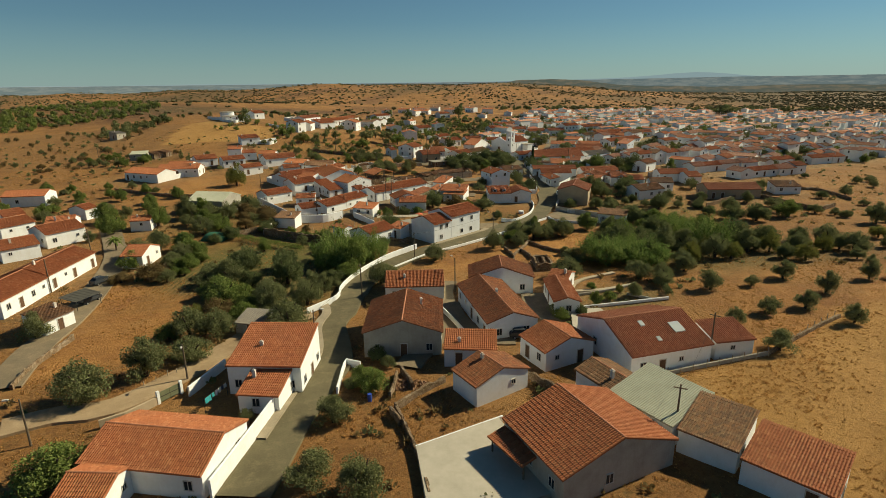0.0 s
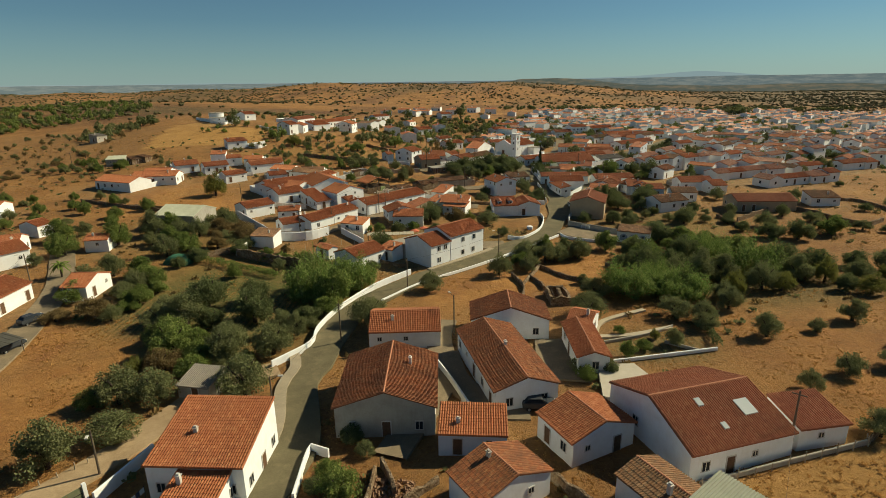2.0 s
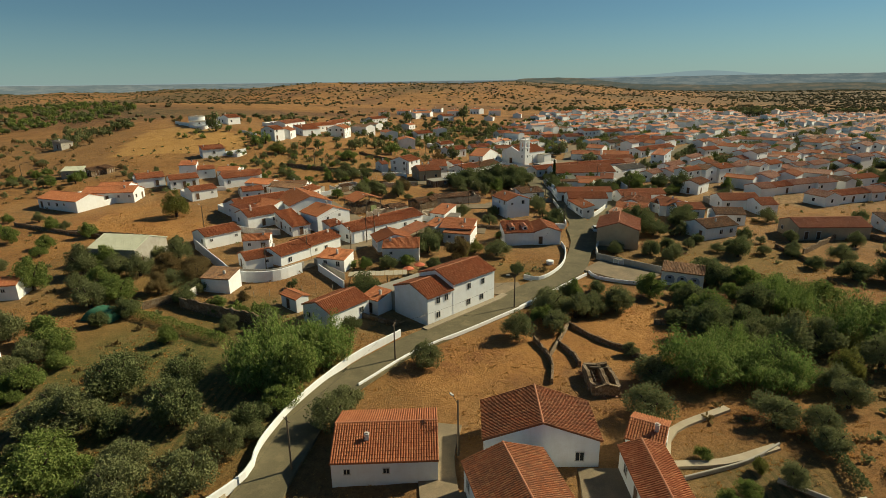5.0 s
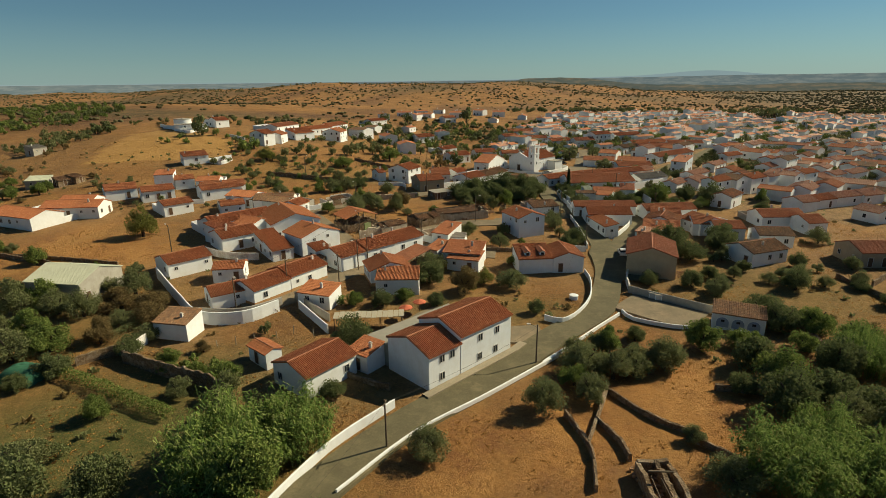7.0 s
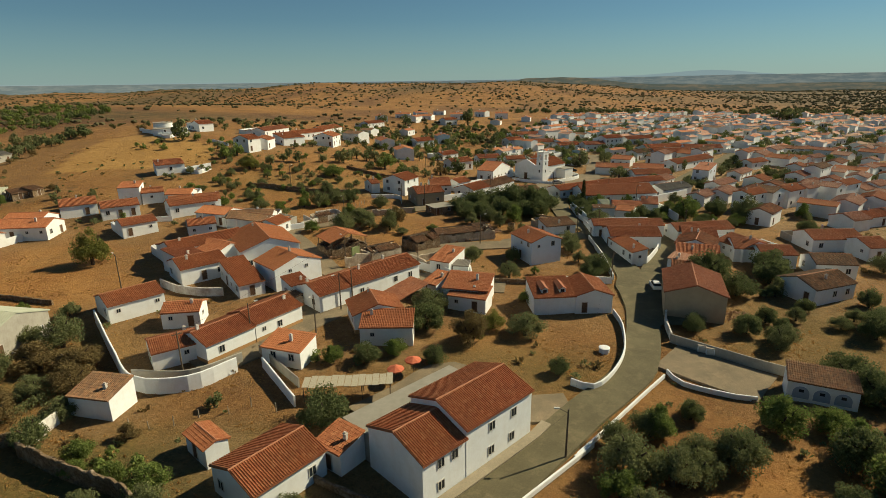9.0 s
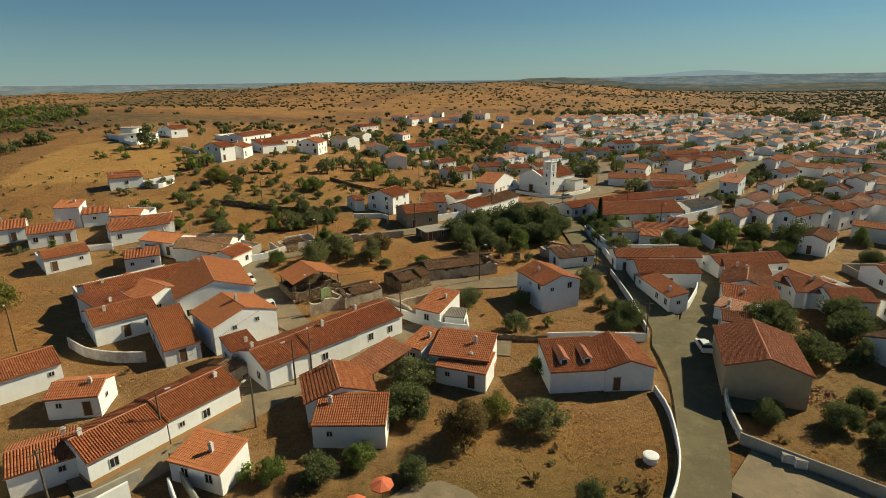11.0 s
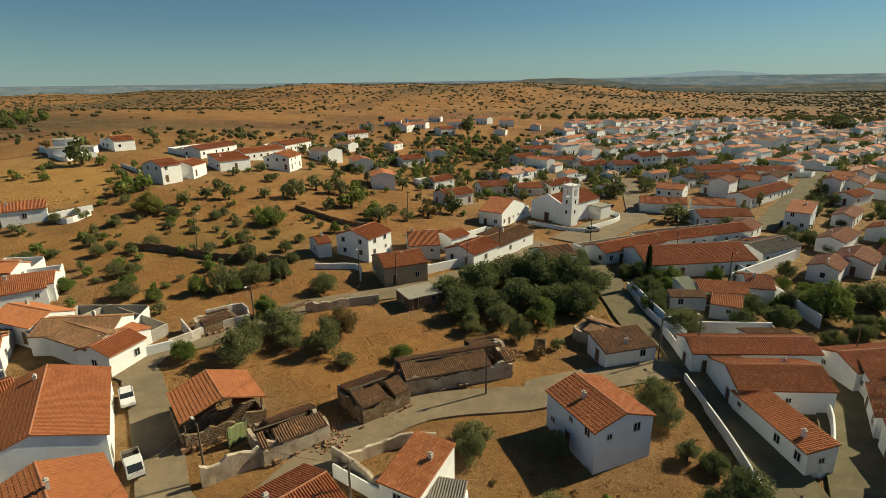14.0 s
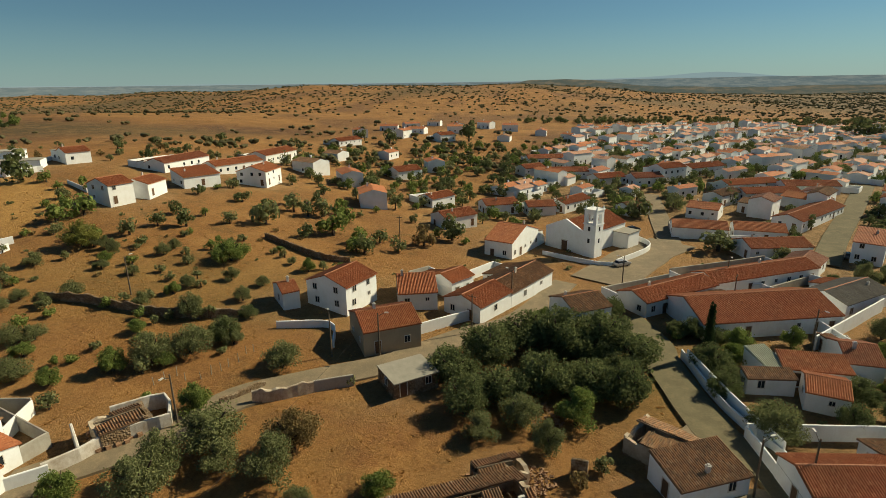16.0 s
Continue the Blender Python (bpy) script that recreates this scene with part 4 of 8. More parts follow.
house(-26.4, 167.8, 6.8, 4.5, -18, 2.6, "shed", "orange", "white")
house(66.0, 216.1, 5.3, 8.0, -10, 3.0, "gable", "red", "white")
house(89.8, 222.5, 11.9, 8.0, 1, 3.0, "gable", "red", "white")
house(93.0, 228.2, 5.3, 3.2, -179, 2.2, "shed", "red", "white", chimneys=0)
house(62.1, 230.7, 15.3, 7.0, 8, 3.0, "gable", "red", "white")
ruin(-38.2, 241.6, 5.4, 3.6, 47, 1.9, 0.3)
house(-33.4, 85.3, 4.7, 4.0, -11, 2.1, "shed", "grey", "grey")
house(-146.0, 257.9, 7.2, 5.0, 15, 2.4, "shed", "sheet", "grey")
house(-189.1, 315.5, 6.7, 5.0, 76, 3.0, "shed", "grey", "grey")
house(-138.7, 259.0, 4.4, 4.0, 58, 2.0, "shed", "old", "stone")
house(-135.8, 262.1, 4.0, 4.0, 78, 2.0, "shed", "old", "stone")
house(-136.9, 356.0, 14.5, 6.0, 20, 2.6, "flat", "slab", "white")
house(6.9, 85.0, 6.0, 4.2, -70, 2.9, "shed", "mixed", "white")
ruin(20.8, 117.8, 3.3, 6.0, 1, 1.7, 0.05)
house(97.7, 191.1, 18.3, 9.0, 0, 3.2, "gable", "dark", "tan")
house(119.9, 195.8, 8.7, 6.0, -4, 2.6, "shed", "old", "white")
# row behind the street
house(-108.9, 243.5, 9.0, 8.0, 36, 3.0, "gable", "red", "white")
house(-96.2, 242.2, 9.4, 7.0, 36, 3.0, "gable", "red", "white")
house(-98.8, 253.5, 5.9, 5.0, 14, 5.0, "shed", "red", "white")
house(-93.7, 255.7, 6.1, 6.0, 31, 3.0, "gable", "red", "white")
house(-77.4, 246.2, 12.9, 7.0, 38, 3.0, "gable", "red", "white")
house(-83.3, 227.6, 8.3, 6.0, 46, 3.0, "gable", "red", "white")
house(-66.4, 227.7, 6.6, 6.0, 29, 3.0, "gable", "red", "white")
house(-67.3, 232.7, 3.3, 3.5, -151, 2.2, "shed", "old", "white", chimneys=0)
house(-84.3, 254.8, 7.4, 6.0, 8, 3.0, "gable", "orange", "white")
house(-86.6, 259.1, 4.0, 3.2, -172, 2.2, "shed", "mixed", "white", chimneys=0)
house(-55.7, 235.1, 11.7, 7.0, 5, 3.0, "gable", "old", "white")
house(-112.6, 229.7, 9.7, 8.0, 5, 3.0, "gable", "red", "white")
house(-55.3, 233.1, 14.5, 6.0, -25, 3.0, "gable", "old", "white")
house(-49.6, 235.7, 6.4, 3.6, 155, 2.2, "shed", "red", "white", chimneys=0)
house(-48.3, 229.9, 6.2, 6.0, 73, 3.0, "gable", "orange", "white")
house(-65.8, 237.8, 9.8, 7.0, -19, 3.0, "gable", "orange", "white")
house(-77.6, 248.9, 13.6, 7.0, 28, 3.0, "gable", "red", "white")
house(-83.1, 251.7, 6.4, 3.1, -152, 2.2, "shed", "mixed", "white", chimneys=0)
house(-104.4, 288.1, 9.3, 6.0, 36, 3.0, "shed", "red", "white")
# centre
house(-10.4, 266.9, 9.1, 9.0, 24, 3.8, "gable", "red", "tan")
house(-19.8, 280.5, 8.8, 9.0, 62, 4.8, "gable", "red", "white")
house(-29.5, 278.3, 3.0, 6.0, 33, 3.0, "gable", "red", "white")
house(-6.6, 284.4, 7.1, 11.0, 8, 3.0, "gable", "red", "white")
house(0.2, 288.8, 6.2, 6.0, 47, 3.4, "gable", "orange", "white")
house(-4.0, 291.0, 3.7, 3.2, -133, 2.6, "shed", "mixed", "white", chimneys=0)
house(5.1, 280.3, 9.9, 8.0, 52, 3.0, "gable", "red", "white")
house(13.0, 290.6, 16.1, 8.0, 53, 3.0, "gable", "old", "white")
house(10.7, 297.0, 8.8, 3.4, -127, 2.2, "shed", "old", "white", chimneys=0)
house(15.3, 320.7, 7.4, 15.8, -31, 4.2, "gable", "red", "white")
house(22.1, 327.6, 2.8, 3.1, 149, 3.5, "shed", "old", "white", chimneys=0)
house(23.3, 278.7, 7.6, 8.0, 23, 3.0, "gable", "old", "white")
house(42.0, 286.7, 19.3, 7.0, 29, 3.0, "gable", "red", "white")
house(64.2, 297.5, 27.4, 7.0, 20, 3.2, "gable", "red", "white")
house(53.1, 278.3, 25.1, 13.0, 8, 3.0, "gable", "red", "white")
house(46.2, 285.2, 13.4, 2.7, -172, 2.2, "shed", "old", "white", chimneys=0)
house(74.5, 285.2, 14.3, 8.0, 29, 3.0, "gable", "grey", "white")
house(75.6, 292.2, 5.6, 3.2, -151, 2.2, "shed", "red", "white", chimneys=0)
house(49.6, 251.6, 4.9, 5.8, -26, 2.7, "gable", "orange", "white")
house(51.4, 257.2, 8.6, 4.0, -12, 2.6, "shed", "red", "white", chimneys=0)
house(43.8, 254.6, 6.4, 2.2, -3, 2.4, "shed", "old", "white", chimneys=0)
house(45.8, 258.8, 3.2, 5.4, 12, 2.2, "shed", "sheet", "white", chimneys=0, openings=False)
house(59.3, 260.3, 4.7, 8.0, -15, 3.0, "gable", "dark", "white")
house(59.4, 266.2, 1.8, 3.4, 165, 2.2, "shed", "old", "white", chimneys=0)
ruin(25.0, 240.1, 7.8, 5.0, -44, 2.4, 0.8)
house(26.5, 235.7, 8.5, 5.0, 17, 2.4, "shed", "old", "white")
# hill houses
house(-90.0, 327.6, 6.8, 9.0, 63, 5.0, "gable", "red", "white")
house(-86.4, 336.7, 9.0, 8.0, 88, 3.6, "gable", "red", "white")
house(-79.8, 354.3, 11.3, 9.0, 49, 3.2, "shed", "orange", "white")
house(-65.1, 369.1, 12.1, 10.0, 84, 4.6, "gable", "orange", "white")
house(-79.1, 382.2, 19.5, 8.0, 57, 3.2, "gable", "orange", "white")
house(-95.1, 374.9, 21.3, 8.0, 74, 3.0, "gable", "dark", "white")
house(-101.6, 372.1, 12.4, 2.9, -106, 2.2, "shed", "old", "white", chimneys=0)
house(-76.9, 419.5, 22.2, 9.0, 73, 3.5, "gable", "red", "white")
house(-127.3, 368.9, 7.6, 8.0, 54, 3.5, "gable", "red", "white")
# west edge
house(-84.3, 95.1, 13.0, 9.0, 93, 3.2, "gable", "red", "white")
house(-84.8, 109.6, 15.8, 9.0, 92, 3.2, "gable", "red", "white")
house(-100.8, 134.7, 9.2, 9.0, 59, 3.4, "gable", "red", "white")
house(-137.6, 175.0, 12.7, 8.0, 11, 3.2, "gable", "red", "white")
house(-68.6, 85.4, 5.5, 4.5, 75, 2.6, "shed", "old", "white")
house(-71.7, 120.4, 4.8, 8.4, 2, 2.8, "gable", "red", "white")
house(-85.7, 147.6, 5.2, 5.0, 12, 2.8, "gable", "red", "white")
house(-119.1, 215.9, 17.4, 9.0, -21, 3.0, "gable", "red", "white")
house(-110.6, 224.2, 16.0, 8.0, 6, 3.0, "gable", "red", "white")
house(-117.3, 140.3, 8.2, 8.0, 63, 3.0, "gable", "red", "white")
house(-102.5, 122.8, 7.5, 8.0, 50, 3.0, "gable", "red", "white")
house(-124.8, 149.9, 5.4, 7.0, 57, 3.0, "gable", "red", "white")
house(-108.8, 157.7, 4.3, 6.0, 76, 3.0, "gable", "red", "white")
house(-103.9, 141.5, 6.6, 9.0, 23, 3.2, "gable", "red", "white")
# beyond the square
house(69.1, 337.6, 14.2, 8.0, -16, 3.0, "gable", "red", "white")
house(74.4, 341.8, 6.3, 2.9, 164, 2.2, "shed", "old", "white", chimneys=0)
house(80.0, 358.8, 9.3, 8.0, -35, 3.2, "gable", "red", "white")
house(83.5, 333.6, 12.6, 8.0, -18, 3.0, "gable", "orange", "white")
house(79.2, 318.7, 15.4, 8.0, 4, 3.0, "gable", "red", "white")
house(74.7, 323.9, 7.3, 3.1, -176, 2.2, "shed", "mixed", "white", chimneys=0)
house(107.4, 350.3, 32.0, 8.0, 39, 3.0, "gable", "red", "white")
house(99.0, 313.3, 6.2, 9.0, -40, 5.0, "shed", "dark", "blue")
house(76.8, 408.1, 12.3, 8.0, 13, 3.5, "gable", "dark", "white")
house(72.4, 412.9, 5.8, 3.3, -167, 2.8, "shed", "old", "white", chimneys=0)
house(88.0, 414.2, 12.6, 8.0, 27, 6.0, "gable", "red", "white")
house(82.5, 417.6, 5.9, 3.0, -153, 5.2, "shed", "red", "white", chimneys=0)
house(28.4, 365.0, 9.5, 7.0, 10, 3.0, "gable", "red", "white")
house(40.0, 372.7, 14.9, 7.0, 44, 3.0, "gable", "red", "white")
house(40.1, 379.5, 5.3, 2.7, -136, 2.2, "shed", "mixed", "white", chimneys=0)
house(15.0, 365.2, 11.3, 8.0, 16, 3.2, "gable", "red", "white")
house(0.4, 343.5, 11.1, 8.0, 36, 3.4, "gable", "red", "white")
house(-5.6, 370.9, 10.7, 7.0, 46, 3.0, "gable", "red", "white")
house(-20.6, 416.5, 11.6, 9.0, 37, 3.4, "gable", "red", "white")
house(-61.1, 498.5, 16.3, 8.0, 51, 3.0, "gable", "red", "white")
house(34.3, 433.2, 10.6, 8.0, 28, 3.2, "gable", "red", "white")
house(48.9, 426.0, 17.8, 8.0, -0, 3.0, "gable", "red", "white")
house(43.2, 431.7, 6.3, 3.4, -180, 2.2, "shed", "red", "white", chimneys=0)
house(44.3, 457.7, 18.2, 8.0, 8, 3.0, "gable", "orange", "white")
house(47.4, 463.9, 10.4, 3.4, -172, 2.2, "shed", "old", "white", chimneys=0)
house(-6.4, 531.3, 11.5, 8.0, 39, 4.0, "gable", "orange", "white")
house(63.0, 412.1, 13.7, 8.0, 22, 3.0, "gable", "red", "white")
house(107.7, 427.4, 20.2, 8.0, 26, 3.4, "gable", "red", "white")
house(109.8, 378.7, 20.2, 8.0, 6, 3.0, "gable", "red", "white")
house(129.6, 388.3, 18.9, 8.0, -5, 3.0, "gable", "red", "white")
house(110.5, 394.1, 22.0, 8.0, 14, 3.0, "gable", "orange", "white")
house(104.1, 398.4, 11.6, 3.5, -166, 2.2, "shed", "old", "white", chimneys=0)


# ---- boundary walls ----
def wall_run(points, height, look_of):
    "A garden or road wall that follows the ground, with a rounded coping."
    line = spline(points, 0.6 if look_of in ("stone", "ruin") else 1.5) if len(points) > 2 else [Vector(points[0]).lerp(Vector(points[1]), i / 8) for i in range(9)]
    height *= 0.72 if look_of == "stone" else 1.0
    thick = {"flaky": 0.16, "white": 0.14, "tan": 0.14, "grey": 0.12, "stone": 0.19, "ruin": 0.22, "green": 0.14}[look_of]
    worn = look_of in ("stone", "ruin", "green")
    bm = bmesh.new()
    rows = []
    for i, p in enumerate(line):
        d = (line[min(i + 1, len(line) - 1)] - line[max(i - 1, 0)]).normalized()
        n = Vector((-d.y, d.x)) * thick
        z = lie(p.x, p.y)
        h = height * (1 + ((0.3 if worn else 0.02) * noise.noise((p.x * 0.6, p.y * 0.6, 4)) + (0.25 * noise.noise((p.x * 2.9, p.y * 2.9, 9)) if worn else 0)))
        j = (lambda: noise.noise((p.x * 3.1, p.y * 3.1, len(bm.verts))) * 0.35) if worn else (lambda: 0.0)
        rows.append([bm.verts.new((p.x + n.x * (s + j()), p.y + n.y * (s + j()), z + q + 0.5 * j())) for s, q in ((-1, -1.2), (-1, -0.05), (-1, h), (-0.6, h + 0.07), (0.6, h + 0.07), (1, h), (1, -0.05), (1, -1.2))])
    for a, b in zip(rows, rows[1:]):
        for i in range(8):
            j = (i + 1) % 8
            bm.faces.new((a[i], a[j], b[j], b[i])).material_index = int(i in (0, 6, 7))
    bm.faces.new(rows[0])
    bm.faces.new(rows[-1][::-1])
    bmesh.ops.recalc_face_normals(bm, faces=bm.faces)
    words = {"flaky": "old whitewashed wall with flaking plaster", "tan": "tan rendered yard wall beside a lane", "ruin": "broken plastered wall of a ruined house", "green": "remnant of a green-painted inner wall", "white": "low whitewashed masonry boundary wall beside the road", "grey": "grey rendered garden wall", "stone": "rough dry-stone field wall, partly tumbled"}
    tagged(new("boundary_wall", mesh("boundary_wall", bm, WALLS[look_of], WALLS["stone" if height < 0.7 else look_of])), words[look_of], "wall")


TERRACOTTA = paving("terracotta_paving", (0.30, 0.145, 0.075), (0.42, 0.21, 0.11), (0.46, 0.28, 0.16))


def slab(points, top, label, surface=None):
    "A concrete floor slab on the ground."
    z = max(lie(x, y) for x, y in points) + top
    bm = bmesh.new()
    up = [bm.verts.new((x, y, z)) for x, y in points]
    down = [bm.verts.new((x, y, z - 1.5)) for x, y in points]
    bm.faces.new(up)
    for i in range(len(points)):
        bm.faces.new((up[i], up[i - 1], down[i - 1], down[i]))
    bmesh.ops.recalc_face_normals(bm, faces=bm.faces)
    tagged(new("terrace", mesh("terrace", bm, surface or SLAB)), label, "terrace", kind="structure")


# ---- trees ----
def crown_mesh(kind, seed, lobes, leaves, leaf):
    "A crown of radius 1 about a height of 1.1: many leafy sprays round some limbs, with gaps and a ragged outline."
    r = random.Random(seed)
    verts, faces = [], []
    balls = []
    flat = 0.75 + 0.3 * r.random()
    for i in range(lobes):
        a = 2.4 * i + r.random()
        d = 0.74 * math.sqrt(r.random())
        if kind == "cypress":
            balls.append((0.12 * math.cos(a), 0.12 * math.sin(a), 0.5 + 3.4 * i / lobes, 0.42 * (1.15 - i / lobes)))
        else:
            balls.append((d * math.cos(a) * (1.15 - 0.3 * flat), d * math.sin(a), 0.34 + flat * 1.15 * r.random() * (1.15 - d), 0.17 + 0.17 * r.random()))
    for cx, cy, cz, rad in balls:
        lean = Vector((r.gauss(0, 0.25), r.gauss(0, 0.25), 0.35))
        for _ in range(leaves):
            v = Vector((r.gauss(0, 1), r.gauss(0, 1), r.gauss(0, 1))).normalized()
            c = Vector((cx, cy, cz)) + v * rad * (0.35 + 0.75 * r.random() ** 0.6) * (1 + 0.35 * max(0, v.dot(lean)))
            s = leaf * (0.6 + 0.8 * r.random())
            n = (v * 0.6 + Vector((r.gauss(0, 1), r.gauss(0, 1), r.gauss(0, 1))).normalized()).normalized()
            u = n.cross(Vector((r.random() - 0.5, r.random() - 0.5, r.random() - 0.5))).normalized()
            w = n.cross(u).normalized()
            k = len(verts)
            verts += [c - u * s, c + w * s * 0.5 + v * s * 0.2, c + u * s, c - w * s * 0.5 + v * s * 0.2]
            faces.append((k, k + 1, k + 2, k + 3))
    me = bpy.data.meshes.new("crown")
    me.from_pydata([tuple(v) for v in verts], [], faces)
    me.materials.append(LEAVES[kind])
    return me


def reed_mesh(seed):
    "A thicket of tall leaning reeds with slender drooping leaves."
    r = random.Random(seed)
    verts, faces, stems, stem_faces = [], [], [], []
    for i in range(620):
        a, d = r.uniform(0, 6.283), math.sqrt(r.random())
        clump = 0.75 + 0.75 * noise.noise((2.6 * d * math.cos(a), 2.6 * d * math.sin(a), seed))
        x, y, h = d * math.cos(a), d * math.sin(a), r.uniform(0.85, 1.35) * clump * (1.2 - 0.5 * d * d)
        lx, ly = 0.2 * d * math.cos(a) + r.uniform(-0.12, 0.12), 0.2 * d * math.sin(a) + r.uniform(-0.12, 0.12)
        for k in range(7):
            f, q, t = r.uniform(0.35, 1.0), r.uniform(0.12, 0.22), r.uniform(0, 6.283)
            px, py, pz = x + lx * f * f, y + ly * f * f, h * f
            ux, uy, w = math.cos(t), math.sin(t), 0.017
            o = len(verts)
            verts += [(px, py, pz), (px + 0.45 * q * ux - w * uy, py + 0.45 * q * uy + w * ux, pz + 0.55 * q), (px + q * ux, py + q * uy, pz + 0.35 * q), (px + 0.45 * q * ux + w * uy, py + 0.45 * q * uy - w * ux, pz + 0.55 * q)]
            faces.append((o, o + 1, o + 2, o + 3))
        o = len(stems)
        stems += [(x - 0.006, y, -0.05), (x + 0.006, y, -0.05), (x + lx + 0.004, y + ly, h), (x + lx - 0.004, y + ly, h)]
        stem_faces.append((o, o + 1, o + 2, o + 3))
    out = []
    for name, v, f in (("foliage", verts, faces), ("undergrowth", stems, stem_faces)):
        me = bpy.data.meshes.new(name)
        me.from_pydata(v, [], f)
        me.materials.append(LEAVES["reed"])
        out.append(me)
    return out


def trunk_mesh(seed):
    r = random.Random(seed)
    bm = bmesh.new()
    tube(bm, (0, 0, -0.25), (0.04, 0.02, 0.45), 0.11, 0.08, 7)
    for i in range(4):
        a = 2 * math.pi * (i + r.random() * 0.5) / 4
        tube(bm, (0.03, 0.02, 0.4), (0.42 * math.cos(a), 0.42 * math.sin(a), 0.85 + 0.3 * r.random()), 0.06, 0.02, 5)
    return mesh("trunk", bm, BARK)


TREES, PIECES = {}, {}
TREE_WORDS = {"olive": "grey-green rounded olive tree", "green": "leafy green garden tree", "dark": "dark green dense evergreen tree", "brown": "dry brownish shrub-like tree",
              "yellow": "yellow-green feathery tree", "cypress": "dark slender cypress tree"}
for kind in TREE_WORDS:
    for v in range(3):
        proto = thing("cypress_tree" if kind == "cypress" else "olive_tree" if kind == "olive" else "tree", pose(0, -250, 0), TREE_WORDS[kind] + " on dry ground", "tree", "trees")
        part("trunk", trunk_mesh(v), BARK, proto)
        part("crown", crown_mesh(kind, 31 * v + len(kind), 34, 210, 0.04 if kind in ("olive", "brown", "yellow") else 0.046), None, proto)
        TREES[kind, v] = proto
for v in range(3):
    proto = thing("reed_thicket", pose(0, -250, 0), "tall bright green reed thicket on damp ground", "reeds", "reeds")
    for me in reed_mesh(v):
        part(me.name.split(".")[0], me, None, proto)
    TREES["reed", v] = proto
for key, proto in TREES.items():
    PIECES[key] = [(o.name.split(".")[0], o.data) for o in proto.children]
tree_dice = random.Random(3)


FAR_TREES = []


def tree(x, y, radius, kind):
    if y > 300 or radius < 1.5 and y > 140:
        FAR_TREES.append((x, y, radius, kind))
        return
    v = tree_dice.randrange(3)
    tall = radius * (0.8 + 0.55 * tree_dice.random()) * (1.0 if kind != "brown" else 0.8)
    m = pose(x, y, lie(x, y) - 0.05, 0, 0, tree_dice.uniform(0, 360)) @ Matrix.Diagonal((radius * 1.08, radius * 1.08, tall, 1))
    proto = TREES[kind, v]
    ob = thing(proto.name.split(".")[0], m, proto["label"], proto["category"], proto["group"])
    for child, data in PIECES[kind, v]:
        part(child, data, None, ob)




def hedge(points, width, height, kind, label):
    "A clipped or wild hedge along a line, made of small leaves."
    r = random.Random(int(10 * points[0][0]))
    line = spline(points, 0.5)
    verts, faces = [], []
    for p, q in zip(line, line[1:]):
        d = (q - p).normalized()
        bulge = 1 + 0.35 * noise.noise((p.x / 2, p.y / 2, 3))
        for _ in range(90):
            s = r.uniform(-1, 1)
            up = height * bulge * (1 - 0.5 * abs(s) ** 2.5) * (1 - 0.75 * r.random() ** 2.2)
            c = Vector((p.x - d.y * s * width / 2 + d.x * r.uniform(0, 0.5), p.y + d.x * s * width / 2 + d.y * r.uniform(0, 0.5), lie(p.x, p.y) + up))
            u = Vector((r.gauss(0, 1), r.gauss(0, 1), r.gauss(0, 0.7))).normalized()
            w = u.cross(Vector((r.gauss(0, 1), r.gauss(0, 1), r.gauss(0, 1)))).normalized()
            f = r.uniform(0.08, 0.17)
            k = len(verts)
            verts += [c - u * f, c + w * f * 0.6, c + u * f, c - w * f * 0.6]
            faces.append((k, k + 1, k + 2, k + 3))
    me = bpy.data.meshes.new("hedge")
    me.from_pydata([tuple(v) for v in verts], [], faces)
    me.materials.append(LEAVES[kind])
    tagged(new("hedge", me), label, "hedge")


def stakes(points, tall):
    "Thin pale fence posts in the ground."
    r = random.Random(4)
    for x, y in points:
        h = tall * r.uniform(0.8, 1.2)
        bm = tube(bmesh.new(), (0, 0, -0.4), (r.uniform(-0.1, 0.1), r.uniform(-0.1, 0.1), h), 0.07, 0.055, 6)
        ob = new("fence_post", mesh("fence_post", bm, STAKE))
        ob.matrix_basis = pose(x, y, lie(x, y))
        tagged(ob, "thin pale wooden fence post standing in dry ground", "post", "fence posts")


STAKE = plain("pale_stake_wood", (0.42, 0.36, 0.27), (0.28, 0.23, 0.16), 4)
NET = plain("green_shade_net", (0.045, 0.15, 0.085), (0.03, 0.10, 0.06), 1.5, 0.9)


def net_mound(x, y):
    "A low frame covered by a green shade net, with folds."
    bm = bmesh.new()
    rows = []
    for i in range(25):
        u = -1 + i / 12
        row = []
        for j in range(17):
            v = -1 + j / 8
            h = 1.9 * max(0.0, 1 - abs(u) ** 4) ** 0.5 * max(0.0, 1 - abs(v) ** 3) ** 0.5
            row.append(bm.verts.new((3.0 * u, 2.3 * v, h + 0.12 * noise.noise((u * 4, v * 4, 1)) - 0.1)))
        rows.append(row)
    for a, b in zip(rows, rows[1:]):
        for i in range(16):
            bm.faces.new((a[i], b[i], b[i + 1], a[i + 1]))
    ob = thing("net_shelter", pose(x, y, lie(x, y), 0, 0, -10), "low garden shelter covered with green shade netting", "shelter")
    part("netting", bm, NET, ob)
    for sx in (-2.4, 2.4):
        for sy in (-1.7, 1.7):
            part("post", tube(bmesh.new(), (sx, sy, -0.3), (sx, sy, 1.2), 0.05, 0.05), POLE, ob)


